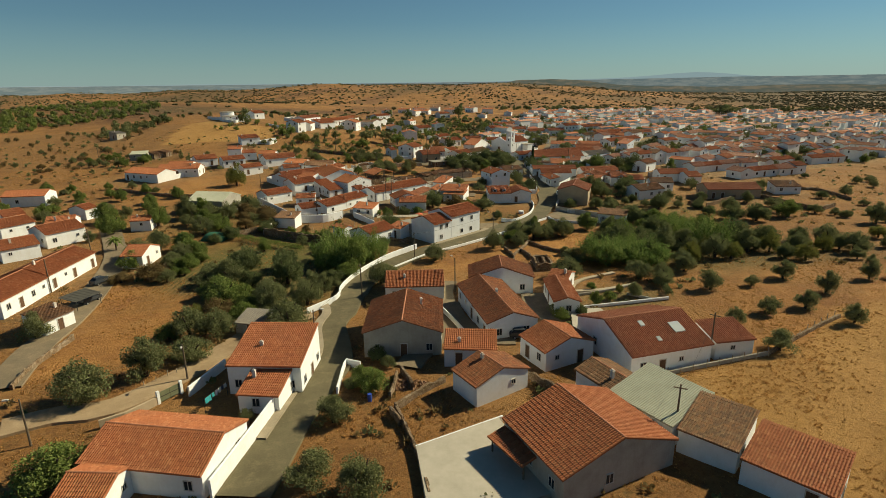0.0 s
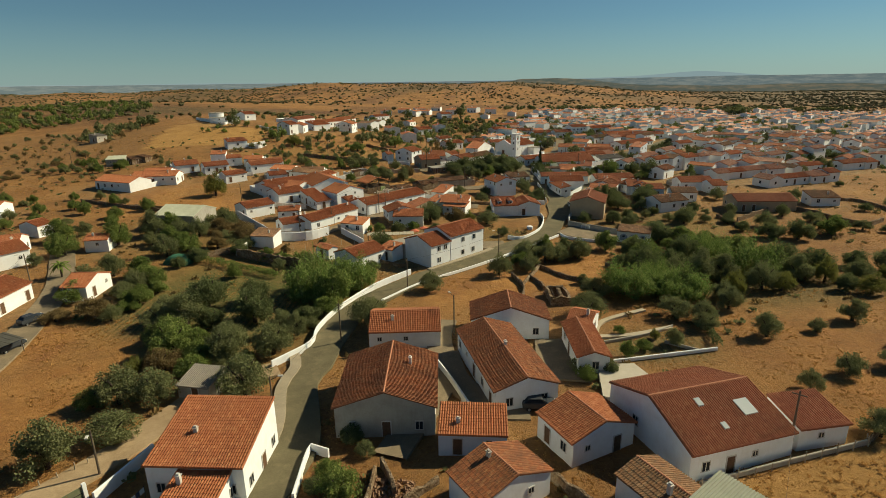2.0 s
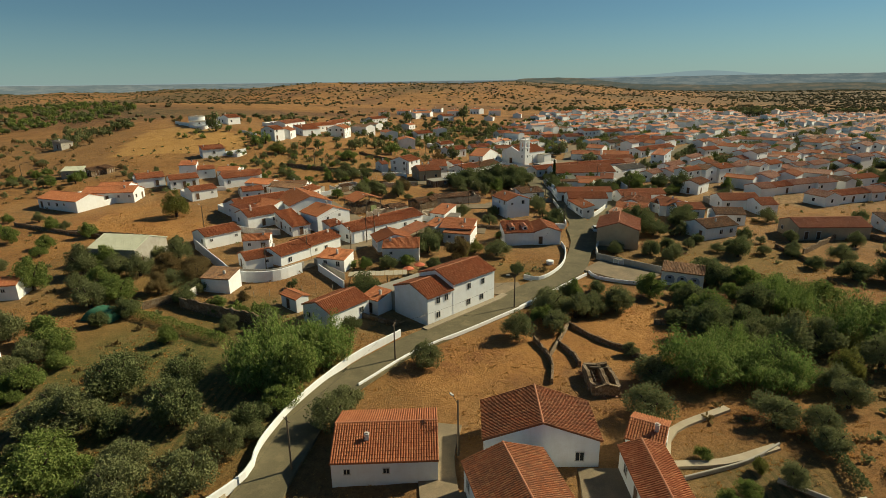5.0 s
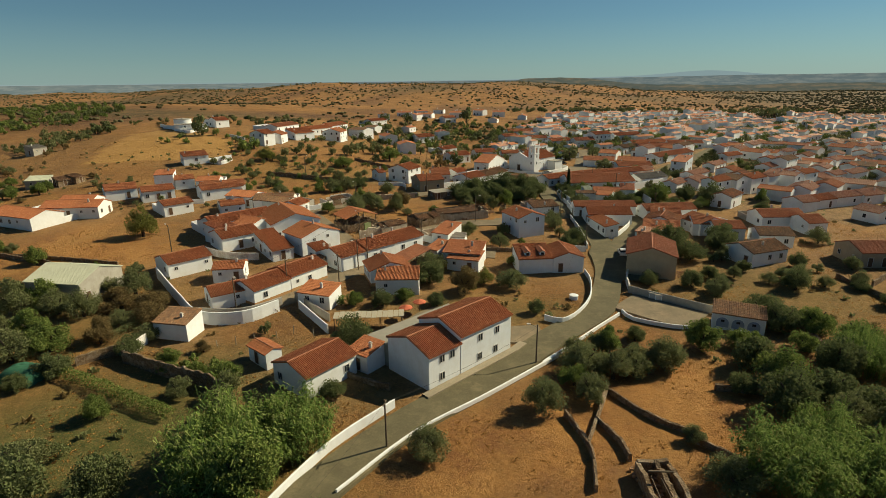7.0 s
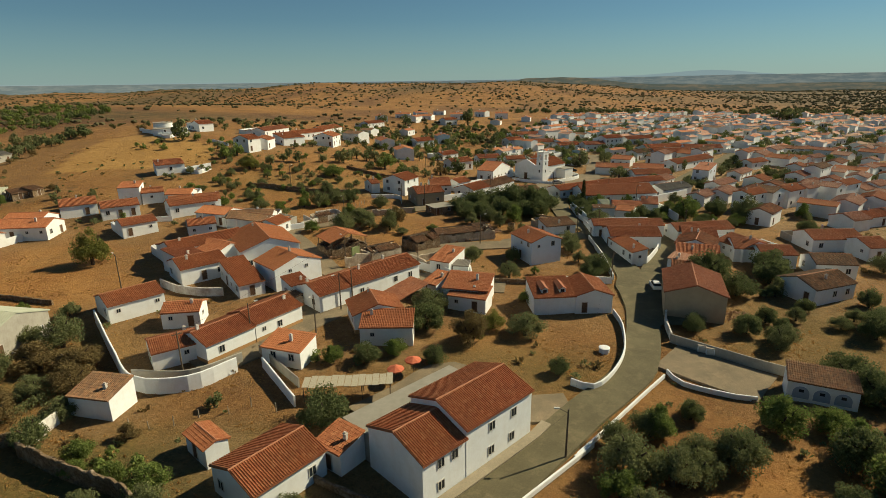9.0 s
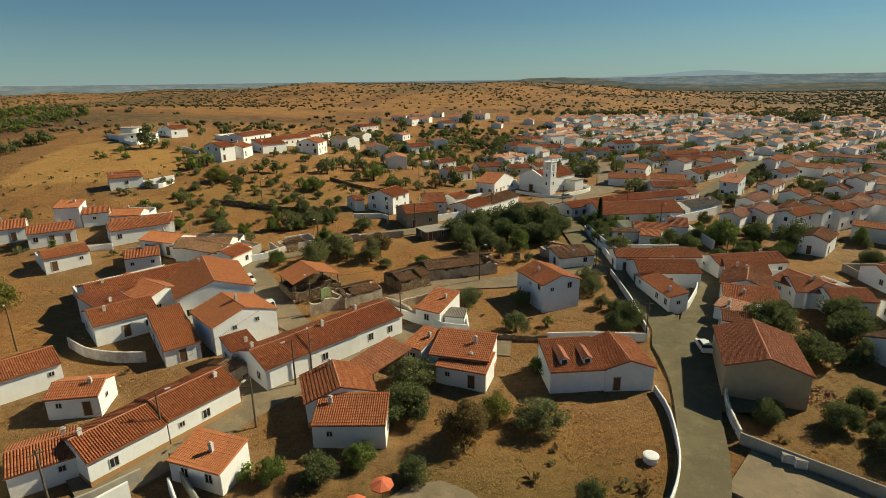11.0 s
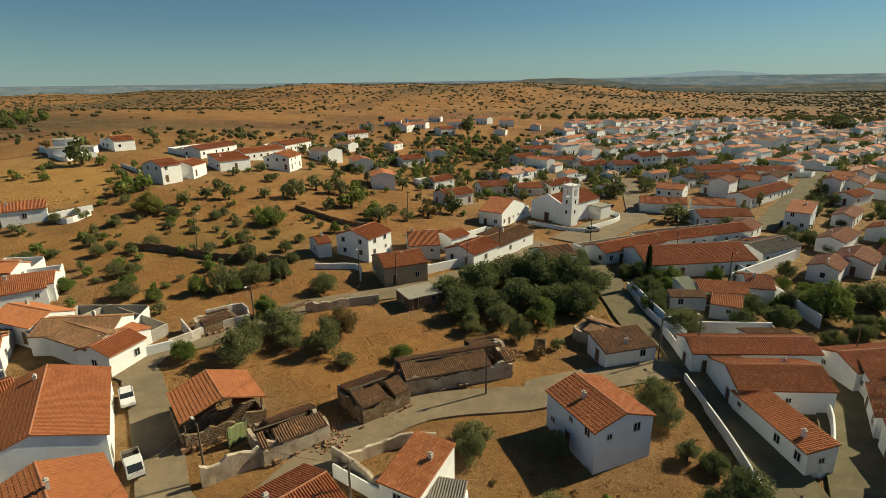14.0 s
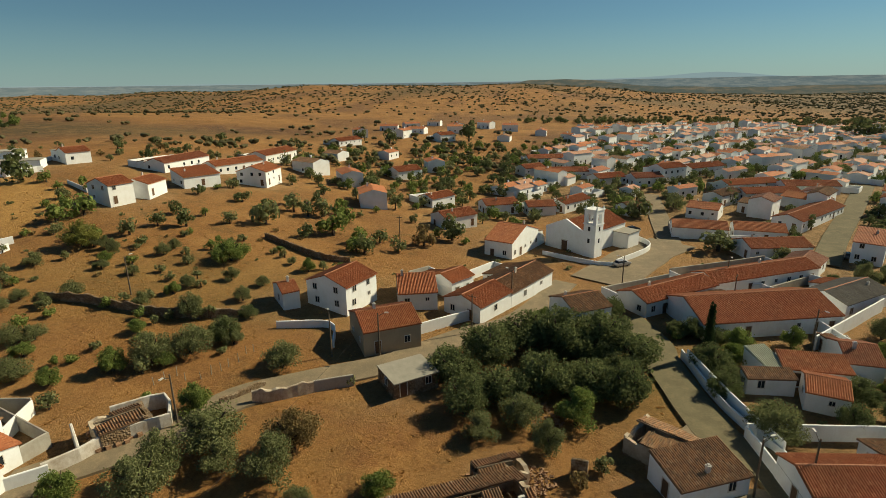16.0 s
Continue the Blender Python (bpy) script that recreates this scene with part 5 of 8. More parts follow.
def palm(x, y, tall):
    "A small palm: a rough trunk and a head of arching fronds."
    r = random.Random(int(x))
    ob = thing("palm_tree", pose(x, y, lie(x, y)), "small green palm tree with arching fronds", "tree", "trees")
    part("trunk", tube(bmesh.new(), (0, 0, -0.3), (0.1, 0, tall), 0.22, 0.17, 8), BARK, ob)
    for i in range(22):
        a, up = 2.4 * i, 0.9 - 1.1 * i / 22
        bm = bmesh.new()
        last = None
        for k in range(6):
            f = k / 5
            d = 2.0 * f
            px, py, pz = d * math.cos(a), d * math.sin(a), tall + 1.3 * up * f * 1.6 - 1.5 * f * f
            w = 0.30 * math.sin(math.pi * (0.12 + 0.85 * f))
            row = [bm.verts.new((px + s * w * math.sin(a), py - s * w * math.cos(a), pz - abs(s) * 0.12)) for s in (-1, 0, 1)]
            if last:
                for j in (0, 1):
                    bm.faces.new((last[j], last[j + 1], row[j + 1], row[j]))
            last = row
        part("frond", bm, LEAVES["green"], ob)


def heap(x, y, wide, count):
    "A heap of rubble stones."
    r = random.Random(int(x + y))
    bm = bmesh.new()
    for i in range(count):
        a, d, q = r.uniform(0, 6.283), wide * math.sqrt(r.random()), r.uniform(0.05, 0.2)
        px, py, h = d * math.cos(a), d * math.sin(a), 0.6 * (1 - d / wide) * r.random()
        stone = block(-q, -0.7 * q, -0.5 * q, q, 0.7 * q, 0.5 * q)
        stone.transform(pose(px, py, h, r.uniform(-40, 40), r.uniform(-40, 40), r.uniform(0, 180)))
        o = [bm.verts.new(v.co * 1.0) for v in stone.verts]
        stone.verts.index_update()
        for f in stone.faces:
            bm.faces.new([o[v.index] for v in f.verts])
        stone.free()
    ob = new("rubble_heap", mesh("rubble_heap", bm, RUBBLE))
    ob.matrix_basis = pose(x, y, lie(x, y))
    tagged(ob, "heap of fallen stones and broken tiles", "rubble", kind="stuff")


def white_tank(x, y):
    ob = thing("water_tub", pose(x, y, lie(x, y)), "round white water tub on dry ground", "tub")
    part("body", tube(bmesh.new(), (0, 0, -0.2), (0, 0, 0.7), 0.8, 0.85, 20), WALLS["white"], ob)
    part("lid", tube(bmesh.new(), (0, 0, 0.7), (0, 0, 0.78), 0.9, 0.7, 20), WALLS["white"], ob)


def cabinet(x, y, turn):
    ob = thing("utility_cabinet", pose(x, y, lie(x, y), 0, 0, turn), "white utility cabinet standing against a wall", "cabinet", "utility cabinets")
    part("body", block(-0.6, -0.25, -0.2, 0.6, 0.25, 1.2), WALLS["white"], ob)
    part("lid", block(-0.66, -0.3, 1.2, 0.66, 0.3, 1.28), CONCRETE, ob)
    part("door", block(-0.5, -0.28, 0.1, 0.5, -0.25, 1.1), FRAME, ob)


wall_run([(-23.8, 44.5), (-22.7, 54.7), (-22.0, 62.4)], 2.2, "white")
wall_run([(-26.2, 92.1), (-22.1, 98.8), (-22.3, 104.3), (-20.7, 112.3), (-17.0, 121.6), (-13.9, 127.2), (-8.6, 134.0)], 1.1, "white")
wall_run([(-13.0, 117.8), (-5.6, 127.9), (4.1, 136.8), (15.5, 147.7), (12.8, 145.4), (17.0, 149.9), (24.5, 158.1), (29.4, 163.3)], 0.5, "white")
wall_run([(30.3, 164.6), (31.3, 161.1), (36.9, 157.8), (39.5, 157.1)], 0.6, "white")
wall_run([(15.6, 161.6), (18.5, 160.1), (22.2, 163.9), (25.8, 170.6), (28.0, 179.6), (28.0, 185.2)], 0.9, "white")
wall_run([(-15.2, 64.2), (-15.4, 72.3), (-13.2, 71.3)], 1.0, "white")
wall_run([(-2.3, 93.8), (0.4, 86.9), (2.6, 80.3)], 1.0, "white")
wall_run([(34.3, 174.3), (39.2, 170.0), (45.7, 164.4), (47.4, 163.1)], 1.4, "grey")
wall_run([(33.6, 228.9), (33.5, 214.3), (32.4, 201.5)], 1.2, "white")
wall_run([(15.5, 199.7), (23.4, 200.1), (31.7, 199.7)], 1.3, "white")
wall_run([(-3.6, 204.2), (-1.9, 202.2), (0.4, 201.5), (2.6, 201.3)], 1.7, "white")
wall_run([(2.6, 201.3), (2.4, 205.8)], 1.4, "white")
wall_run([(2.6, 201.2), (7.5, 199.9), (15.5, 199.7)], 1.1, "stone")
wall_run([(-12.4, 211.2), (-6.4, 206.2)], 1.9, "ruin")
wall_run([(-63.2, 178.0), (-52.3, 165.3), (-45.2, 158.1), (-37.9, 158.5), (-33.1, 163.7)], 2.2, "white")
wall_run([(-31.6, 169.1), (-22.9, 159.9)], 1.4, "grey")
wall_run([(-42.2, 233.9), (-39.9, 236.5), (-38.0, 239.4), (-33.2, 243.0)], 1.7, "flaky")
wall_run([(-33.2, 243.0), (-35.6, 246.6), (-40.6, 243.4)], 1.9, "flaky")
wall_run([(-39.9, 236.5), (-43.2, 240.2)], 1.8, "flaky")
wall_run([(-44.7, 231.9), (-41.6, 234.1)], 1.5, "white")
wall_run([(-25.2, 248.2), (-21.7, 249.4), (-18.0, 251.3)], 1.5, "ruin")
wall_run([(-18.0, 251.3), (-13.0, 253.3)], 1.5, "grey")
wall_run([(-28.4, 268.5), (-19.8, 269.6), (-17.9, 263.1)], 1.1, "white")
wall_run([(-4.8, 269.3), (3.8, 275.8)], 1.8, "white")
wall_run([(38.7, 310.1), (51.6, 325.0), (47.6, 339.2)], 1.4, "white")
wall_run([(36.1, 262.5), (37.0, 249.2), (38.2, 240.5)], 2.0, "white")
wall_run([(57.8, 266.7), (80.0, 282.7)], 2.4, "white")
wall_run([(62.0, 279.0), (62.7, 261.3), (62.9, 246.0)], 2.2, "white")
wall_run([(-7.1, 60.7), (-4.0, 51.5), (-2.2, 44.2)], 0.9, "stone")
wall_run([(-4.0, 51.5), (6.1, 56.9)], 0.7, "white")
wall_run([(13.6, 132.0), (15.1, 124.5), (14.1, 118.0)], 1.0, "stone")
wall_run([(20.2, 138.0), (24.1, 131.1), (28.6, 126.8)], 0.9, "stone")
wall_run([(40.8, 138.9), (44.0, 135.1), (46.9, 129.7)], 0.9, "stone")
wall_run([(-50.9, 144.2), (-43.1, 140.9), (-37.1, 139.0), (-32.7, 136.4)], 2.7, "stone")
wall_run([(-51.0, 144.4), (-51.1, 147.4), (-50.7, 150.5)], 1.6, "flaky")
wall_run([(-57.3, 142.8), (-54.4, 145.6), (-51.2, 147.9)], 1.9, "stone")
wall_run([(-62.2, 81.5), (-61.8, 72.0), (-60.2, 65.6)], 1.0, "stone")
wall_run([(-121.4, 195.0), (-105.2, 188.7), (-88.9, 183.4)], 1.2, "stone")
wall_run([(-70.0, 273.4), (-63.0, 273.2), (-46.8, 270.1), (-35.1, 271.7)], 1.9, "stone")
wall_run([(-44.7, 312.5), (-30.1, 302.7), (-22.3, 301.1)], 1.6, "stone")
wall_run([(-110.5, 340.4), (-100.6, 333.6)], 1.0, "white")
wall_run([(80.1, 181.3), (81.2, 168.8)], 1.0, "stone")
wall_run([(23.9, 91.2), (32.1, 92.5), (39.9, 93.8)], 0.4, "white")
wall_run([(24.3, 97.7), (31.8, 100.0), (36.8, 102.8)], 0.35, "grey")
wall_run([(-35.1, 64.2), (-33.3, 72.1)], 1.3, "white")
wall_run([(-42.6, 56.8), (-40.5, 58.6), (-38.3, 62.2)], 1.0, "tan")
wall_run([(40.6, 210.2), (42.3, 210.8), (44.3, 213.6), (47.6, 219.0), (48.8, 221.8)], 1.5, "white")
wall_run([(38.0, 186.0), (35.9, 180.8), (34.7, 175.0)], 1.3, "flaky")
wall_run([(-60.1, 194.2), (-55.6, 191.4), (-50.5, 190.3), (-46.0, 190.6)], 1.5, "flaky")
wall_run([(-7.6, 68.3), (-7.7, 65.4), (-8.0, 62.7)], 1.2, "stone")
wall_run([(-7.1, 69.7), (-6.0, 67.4), (-5.2, 65.0)], 1.3, "stone")
wall_run([(-7.0, 60.0), (-4.2, 63.6), (-0.9, 66.7)], 1.2, "stone")
wall_run([(-7.6, 59.5), (-6.8, 58.0), (-6.1, 56.6)], 1.1, "stone")
wall_run([(10.1, 67.7), (12.2, 64.4), (14.7, 61.4)], 1.5, "stone")
wall_run([(24.9, 65.0), (34.4, 67.6), (44.8, 70.4)], 0.45, "grey")
wall_run([(44.8, 70.4), (55.8, 77.8), (62.7, 82.1)], 0.6, "stone")
wall_run([(13.6, 237.4), (14.4, 237.0), (15.2, 236.6)], 3.0, "stone")
wall_run([(35.2, 137.9), (41.8, 135.5), (44.4, 128.8), (46.0, 124.5)], 1.0, "stone")
wall_run([(17.3, 130.7), (18.9, 126.0), (19.1, 122.9)], 0.9, "stone")
wall_run([(27.0, 126.9), (30.8, 122.6), (34.0, 119.0)], 0.9, "stone")
wall_run([(35.9, 264.0), (35.8, 250.2), (38.1, 239.6)], 1.2, "white")
wall_run([(22.6, 317.9), (34.6, 309.8), (38.7, 310.1)], 0.9, "white")
wall_run([(-86.4, 235.6), (-79.1, 237.7)], 1.2, "white")
wall_run([(-99.7, 288.2), (-92.9, 296.5)], 1.4, "white")
wall_run([(-154.2, 362.4), (-133.0, 348.9), (-126.5, 353.0)], 1.6, "white")
wall_run([(15.0, 125.6), (20.6, 138.0), (18.4, 133.9)], 0.8, "stone")
wall_run([(33.4, 97.0), (37.3, 93.3)], 0.35, "grey")
wall_run([(-21.5, 144.1), (-9.7, 138.1)], 1.1, "stone")
wall_run([(-46.9, 160.5), (-38.9, 161.0), (-33.3, 166.3)], 1.6, "grey")
wall_run([(-29.8, 165.2), (-22.2, 155.3)], 1.5, "white")
wall_run([(-105.2, 188.5), (-89.9, 187.2), (-75.3, 184.4)], 1.0, "stone")
wall_run([(-29.2, 247.6), (-27.0, 249.6), (-24.8, 252.1)], 1.0, "stone")
wall_run([(-25.3, 206.8), (-22.4, 208.9), (-18.5, 211.7)], 2.3, "ruin")
wall_run([(-24.9, 213.0), (-23.5, 215.0)], 2.3, "green")
wall_run([(-11.9, 209.0), (-6.3, 205.4)], 1.5, "white")
wall_run([(-11.9, 209.8), (-5.8, 213.8), (-1.0, 214.6)], 1.4, "ruin")
wall_run([(-160.1, 370.8), (-132.6, 344.9), (-136.3, 371.0)], 1.2, "white")
wall_run([(-100.8, 289.3), (-93.3, 286.8), (-91.5, 293.3)], 1.2, "white")
wall_run([(83.4, 175.5), (102.5, 189.0), (109.6, 183.0)], 1.6, "stone")
wall_run([(109.6, 183.0), (113.2, 168.0), (122.6, 172.2)], 1.6, "stone")
wall_run([(123.8, 200.2), (133.6, 197.9), (133.9, 181.1)], 1.2, "stone")
wall_run([(59.0, 161.8), (57.8, 152.7), (56.3, 145.0)], 1.2, "stone")
wall_run([(-66.7, 208.0), (-71.7, 212.8)], 1.7, "white")
wall_run([(-71.7, 212.8), (-60.2, 224.6)], 1.8, "white")
wall_run([(-60.2, 224.6), (-55.3, 219.9)], 1.7, "grey")
wall_run([(-46.4, 202.2), (-52.0, 198.8)], 1.8, "white")
wall_run([(-52.0, 198.8), (-60.3, 212.6)], 1.9, "grey")
wall_run([(-60.3, 212.6), (-54.7, 216.0)], 1.7, "white")
wall_run([(37.5, 229.7), (37.7, 236.2)], 2.0, "grey")
wall_run([(37.7, 236.2), (49.6, 235.8)], 2.0, "grey")
wall_run([(49.6, 235.8), (49.4, 229.3)], 2.0, "grey")
wall_run([(35.5, 237.1), (35.6, 243.9)], 1.7, "white")
wall_run([(35.6, 243.9), (53.4, 243.6)], 2.0, "white")
wall_run([(53.4, 243.6), (53.3, 236.7)], 1.6, "grey")
wall_run([(69.5, 222.0), (74.7, 223.7)], 1.6, "white")
wall_run([(74.7, 223.7), (77.2, 216.2)], 1.7, "white")
wall_run([(77.2, 216.2), (71.9, 214.5)], 1.7, "white")
wall_run([(-59.2, 216.6), (-56.6, 220.8)], 1.8, "grey")
wall_run([(-56.6, 220.8), (-45.6, 213.9)], 1.7, "white")
wall_run([(-45.6, 213.9), (-48.2, 209.8)], 2.1, "white")
wall_run([(91.5, 219.8), (90.8, 226.0)], 1.8, "white")
wall_run([(90.8, 226.0), (95.9, 226.6)], 1.6, "grey")
wall_run([(95.9, 226.6), (96.7, 220.4)], 1.8, "white")
wall_run([(67.0, 214.9), (67.1, 219.1)], 1.5, "grey")
wall_run([(67.1, 219.1), (74.2, 218.9)], 1.6, "grey")
wall_run([(74.2, 218.9), (74.1, 214.7)], 1.8, "white")
wall_run([(64.2, 220.5), (65.3, 226.5)], 1.5, "white")
wall_run([(65.3, 226.5), (70.2, 225.6)], 2.0, "white")
wall_run([(70.2, 225.6), (69.2, 219.6)], 1.7, "grey")
wall_run([(83.9, 226.4), (83.8, 231.3)], 1.5, "grey")
wall_run([(83.8, 231.3), (95.4, 231.5)], 1.5, "grey")
wall_run([(95.4, 231.5), (95.5, 226.6)], 1.6, "white")
wall_run([(-114.8, 244.2), (-117.3, 247.6)], 1.8, "white")
wall_run([(-117.3, 247.6), (-110.2, 252.7)], 2.0, "white")
wall_run([(-110.2, 252.7), (-107.7, 249.3)], 1.6, "grey")
wall_run([(-88.2, 226.8), (-91.3, 229.8)], 1.8, "white")
wall_run([(-91.3, 229.8), (-85.8, 235.5)], 1.8, "white")
wall_run([(-85.8, 235.5), (-82.7, 232.6)], 1.6, "white")
wall_run([(-70.6, 228.8), (-72.9, 232.8)], 1.8, "grey")
wall_run([(-72.9, 232.8), (-67.3, 235.9)], 2.0, "grey")
wall_run([(-67.3, 235.9), (-65.1, 231.9)], 2.0, "grey")
wall_run([(-88.2, 257.3), (-88.9, 261.9)], 1.9, "white")
wall_run([(-88.9, 261.9), (-81.9, 262.9)], 1.9, "white")
wall_run([(-81.9, 262.9), (-81.2, 258.3)], 1.6, "white")
wall_run([(-61.7, 238.1), (-62.1, 243.3)], 2.0, "grey")
wall_run([(-62.1, 243.3), (-50.8, 244.3)], 2.0, "grey")
wall_run([(-50.8, 244.3), (-50.3, 239.1)], 1.7, "white")
wall_run([(-60.5, 238.8), (-57.7, 244.7)], 1.7, "grey")
wall_run([(-57.7, 244.7), (-44.8, 238.7)], 1.7, "grey")
wall_run([(-44.8, 238.7), (-47.6, 232.8)], 1.8, "grey")
wall_run([(-85.1, 248.9), (-87.5, 253.4)], 1.6, "white")
wall_run([(-87.5, 253.4), (-75.8, 259.6)], 1.9, "white")
wall_run([(-75.8, 259.6), (-73.4, 255.1)], 2.1, "white")
wall_run([(-4.0, 288.7), (-8.7, 293.1)], 1.6, "white")
wall_run([(-8.7, 293.1), (-4.7, 297.4)], 2.0, "grey")
wall_run([(-4.7, 297.4), (0.0, 293.0)], 1.8, "white")
wall_run([(5.1, 286.7), (-0.1, 290.6)], 1.9, "grey")
wall_run([(-0.1, 290.6), (9.4, 303.2)], 2.1, "white")
wall_run([(9.4, 303.2), (14.6, 299.3)], 2.0, "white")
wall_run([(16.3, 329.3), (18.7, 333.2)], 1.6, "white")
wall_run([(18.7, 333.2), (24.8, 329.6)], 2.0, "grey")
wall_run([(24.8, 329.6), (22.4, 325.6)], 1.5, "white")
wall_run([(32.0, 285.2), (29.9, 289.0)], 2.1, "white")
wall_run([(29.9, 289.0), (46.5, 298.2)], 2.0, "grey")
wall_run([(46.5, 298.2), (48.6, 294.4)], 1.5, "white")
wall_run([(50.3, 296.2), (48.1, 302.0)], 1.5, "white")
wall_run([(48.1, 302.0), (73.6, 311.3)], 2.0, "grey")
wall_run([(73.6, 311.3), (75.7, 305.4)], 1.7, "white")
wall_run([(39.9, 283.0), (39.0, 289.6)], 1.7, "white")
wall_run([(39.0, 289.6), (63.5, 293.1)], 1.7, "white")
wall_run([(63.5, 293.1), (64.5, 286.5)], 1.6, "white")
wall_run([(66.4, 285.3), (63.4, 290.9)], 1.9, "white")
wall_run([(63.4, 290.9), (75.6, 297.7)], 1.6, "grey")
wall_run([(75.6, 297.7), (78.7, 292.1)], 2.1, "white")
wall_run([(58.2, 264.7), (59.5, 269.5)], 1.9, "grey")
wall_run([(59.5, 269.5), (63.7, 268.4)], 1.7, "white")
wall_run([(63.7, 268.4), (62.5, 263.6)], 1.8, "grey")
wall_run([(-87.7, 376.3), (-92.0, 379.1)], 1.8, "white")
wall_run([(-92.0, 379.1), (-81.5, 395.2)], 1.7, "white")
wall_run([(-81.5, 395.2), (-77.2, 392.4)], 2.0, "white")
wall_run([(-101.8, 365.9), (-108.5, 367.8)], 2.0, "white")
wall_run([(-108.5, 367.8), (-102.7, 388.0)], 1.9, "white")
wall_run([(-102.7, 388.0), (-96.1, 386.1)], 1.7, "white")
wall_run([(-84.4, 410.3), (-89.3, 411.8)], 1.7, "grey")
wall_run([(-89.3, 411.8), (-82.9, 432.8)], 1.5, "white")
wall_run([(-82.9, 432.8), (-78.0, 431.3)], 2.0, "white")
wall_run([(-132.7, 368.3), (-136.4, 371.0)], 1.6, "white")
wall_run([(-136.4, 371.0), (-132.1, 376.9)], 1.8, "grey")
wall_run([(-132.1, 376.9), (-128.4, 374.2)], 2.1, "white")
wall_run([(-125.5, 223.2), (-123.5, 228.3)], 1.9, "white")
wall_run([(-123.5, 228.3), (-107.5, 222.2)], 2.1, "white")
wall_run([(-107.5, 222.2), (-109.5, 217.0)], 1.6, "white")
wall_run([(63.5, 343.4), (64.8, 347.7)], 1.7, "grey")
wall_run([(64.8, 347.7), (78.1, 343.9)], 1.9, "grey")
wall_run([(78.1, 343.9), (76.9, 339.5)], 1.6, "grey")
wall_run([(71.4, 322.2), (70.9, 329.0)], 1.6, "white")
wall_run([(70.9, 329.0), (86.0, 330.1)], 2.0, "white")
wall_run([(86.0, 330.1), (86.5, 323.2)], 1.9, "grey")
wall_run([(70.1, 410.6), (69.0, 415.4)], 2.0, "white")
wall_run([(69.0, 415.4), (80.6, 418.1)], 1.7, "grey")
wall_run([(80.6, 418.1), (81.7, 413.3)], 2.1, "white")
wall_run([(80.7, 415.0), (78.1, 420.1)], 1.8, "white")
wall_run([(78.1, 420.1), (89.0, 425.7)], 1.6, "grey")
wall_run([(89.0, 425.7), (91.7, 420.6)], 2.0, "white")
wall_run([(23.3, 367.6), (22.4, 372.8)], 2.0, "white")
wall_run([(22.4, 372.8), (31.4, 374.4)], 1.5, "white")
wall_run([(31.4, 374.4), (32.3, 369.2)], 1.9, "white")
wall_run([(32.3, 370.1), (29.5, 373.1)], 1.5, "white")
wall_run([(29.5, 373.1), (40.0, 383.2)], 1.7, "white")
wall_run([(40.0, 383.2), (42.8, 380.3)], 1.7, "white")
wall_run([(-11.7, 369.6), (-15.0, 372.8)], 2.0, "white")
wall_run([(-15.0, 372.8), (-7.8, 380.3)], 2.0, "white")
wall_run([(-7.8, 380.3), (-4.5, 377.1)], 1.8, "white")
wall_run([(-27.8, 416.7), (-31.5, 421.6)], 1.9, "white")
wall_run([(-31.5, 421.6), (-22.5, 428.4)], 2.1, "white")
wall_run([(-22.5, 428.4), (-18.8, 423.5)], 1.9, "white")
wall_run([(-69.2, 494.8), (-73.9, 498.6)], 1.7, "white")
wall_run([(-73.9, 498.6), (-63.8, 511.0)], 1.7, "white")
wall_run([(-63.8, 511.0), (-59.2, 507.2)], 1.6, "white")
wall_run([(40.1, 430.0), (40.1, 434.9)], 1.6, "grey")
wall_run([(40.1, 434.9), (57.6, 434.9)], 2.1, "white")
wall_run([(57.6, 434.9), (57.6, 430.0)], 1.6, "white")
wall_run([(34.9, 460.4), (33.9, 467.1)], 2.0, "white")
wall_run([(33.9, 467.1), (51.7, 469.6)], 1.9, "grey")
wall_run([(51.7, 469.6), (52.6, 462.9)], 1.6, "white")
wall_run([(-13.3, 530.9), (-17.3, 535.9)], 1.6, "white")
wall_run([(-17.3, 535.9), (-8.6, 542.9)], 2.1, "white")
wall_run([(-8.6, 542.9), (-4.6, 537.9)], 1.9, "grey")
wall_run([(97.0, 426.6), (95.1, 430.6)], 1.5, "white")
wall_run([(95.1, 430.6), (113.0, 439.3)], 2.1, "white")
wall_run([(113.0, 439.3), (114.9, 435.4)], 1.9, "grey")
wall_run([(99.5, 381.6), (98.8, 388.1)], 1.7, "white")
wall_run([(98.8, 388.1), (118.6, 390.2)], 1.6, "white")
wall_run([(118.6, 390.2), (119.3, 383.7)], 1.9, "grey")
wall_run([(99.0, 395.4), (98.0, 399.3)], 2.0, "grey")
wall_run([(98.0, 399.3), (119.1, 404.5)], 1.9, "grey")
wall_run([(119.1, 404.5), (120.1, 400.6)], 1.7, "grey")
slab([(-3.9, 51.2), (5.6, 56.6), (10.2, 44.2), (-1.8, 39.3)], 0.35, "pale concrete terrace beside a house")
slab([(21.1, 89.6), (26.4, 89.9), (27.8, 85.6), (22.8, 80.4), (19.8, 81.4)], 0.25, "pale concrete terrace beside a house")
slab([(-34.6, 55.0), (-34.2, 57.8), (-24.6, 57.6), (-24.2, 54.4)], 0.25, "terracotta tiled terrace behind a house", TERRACOTTA)

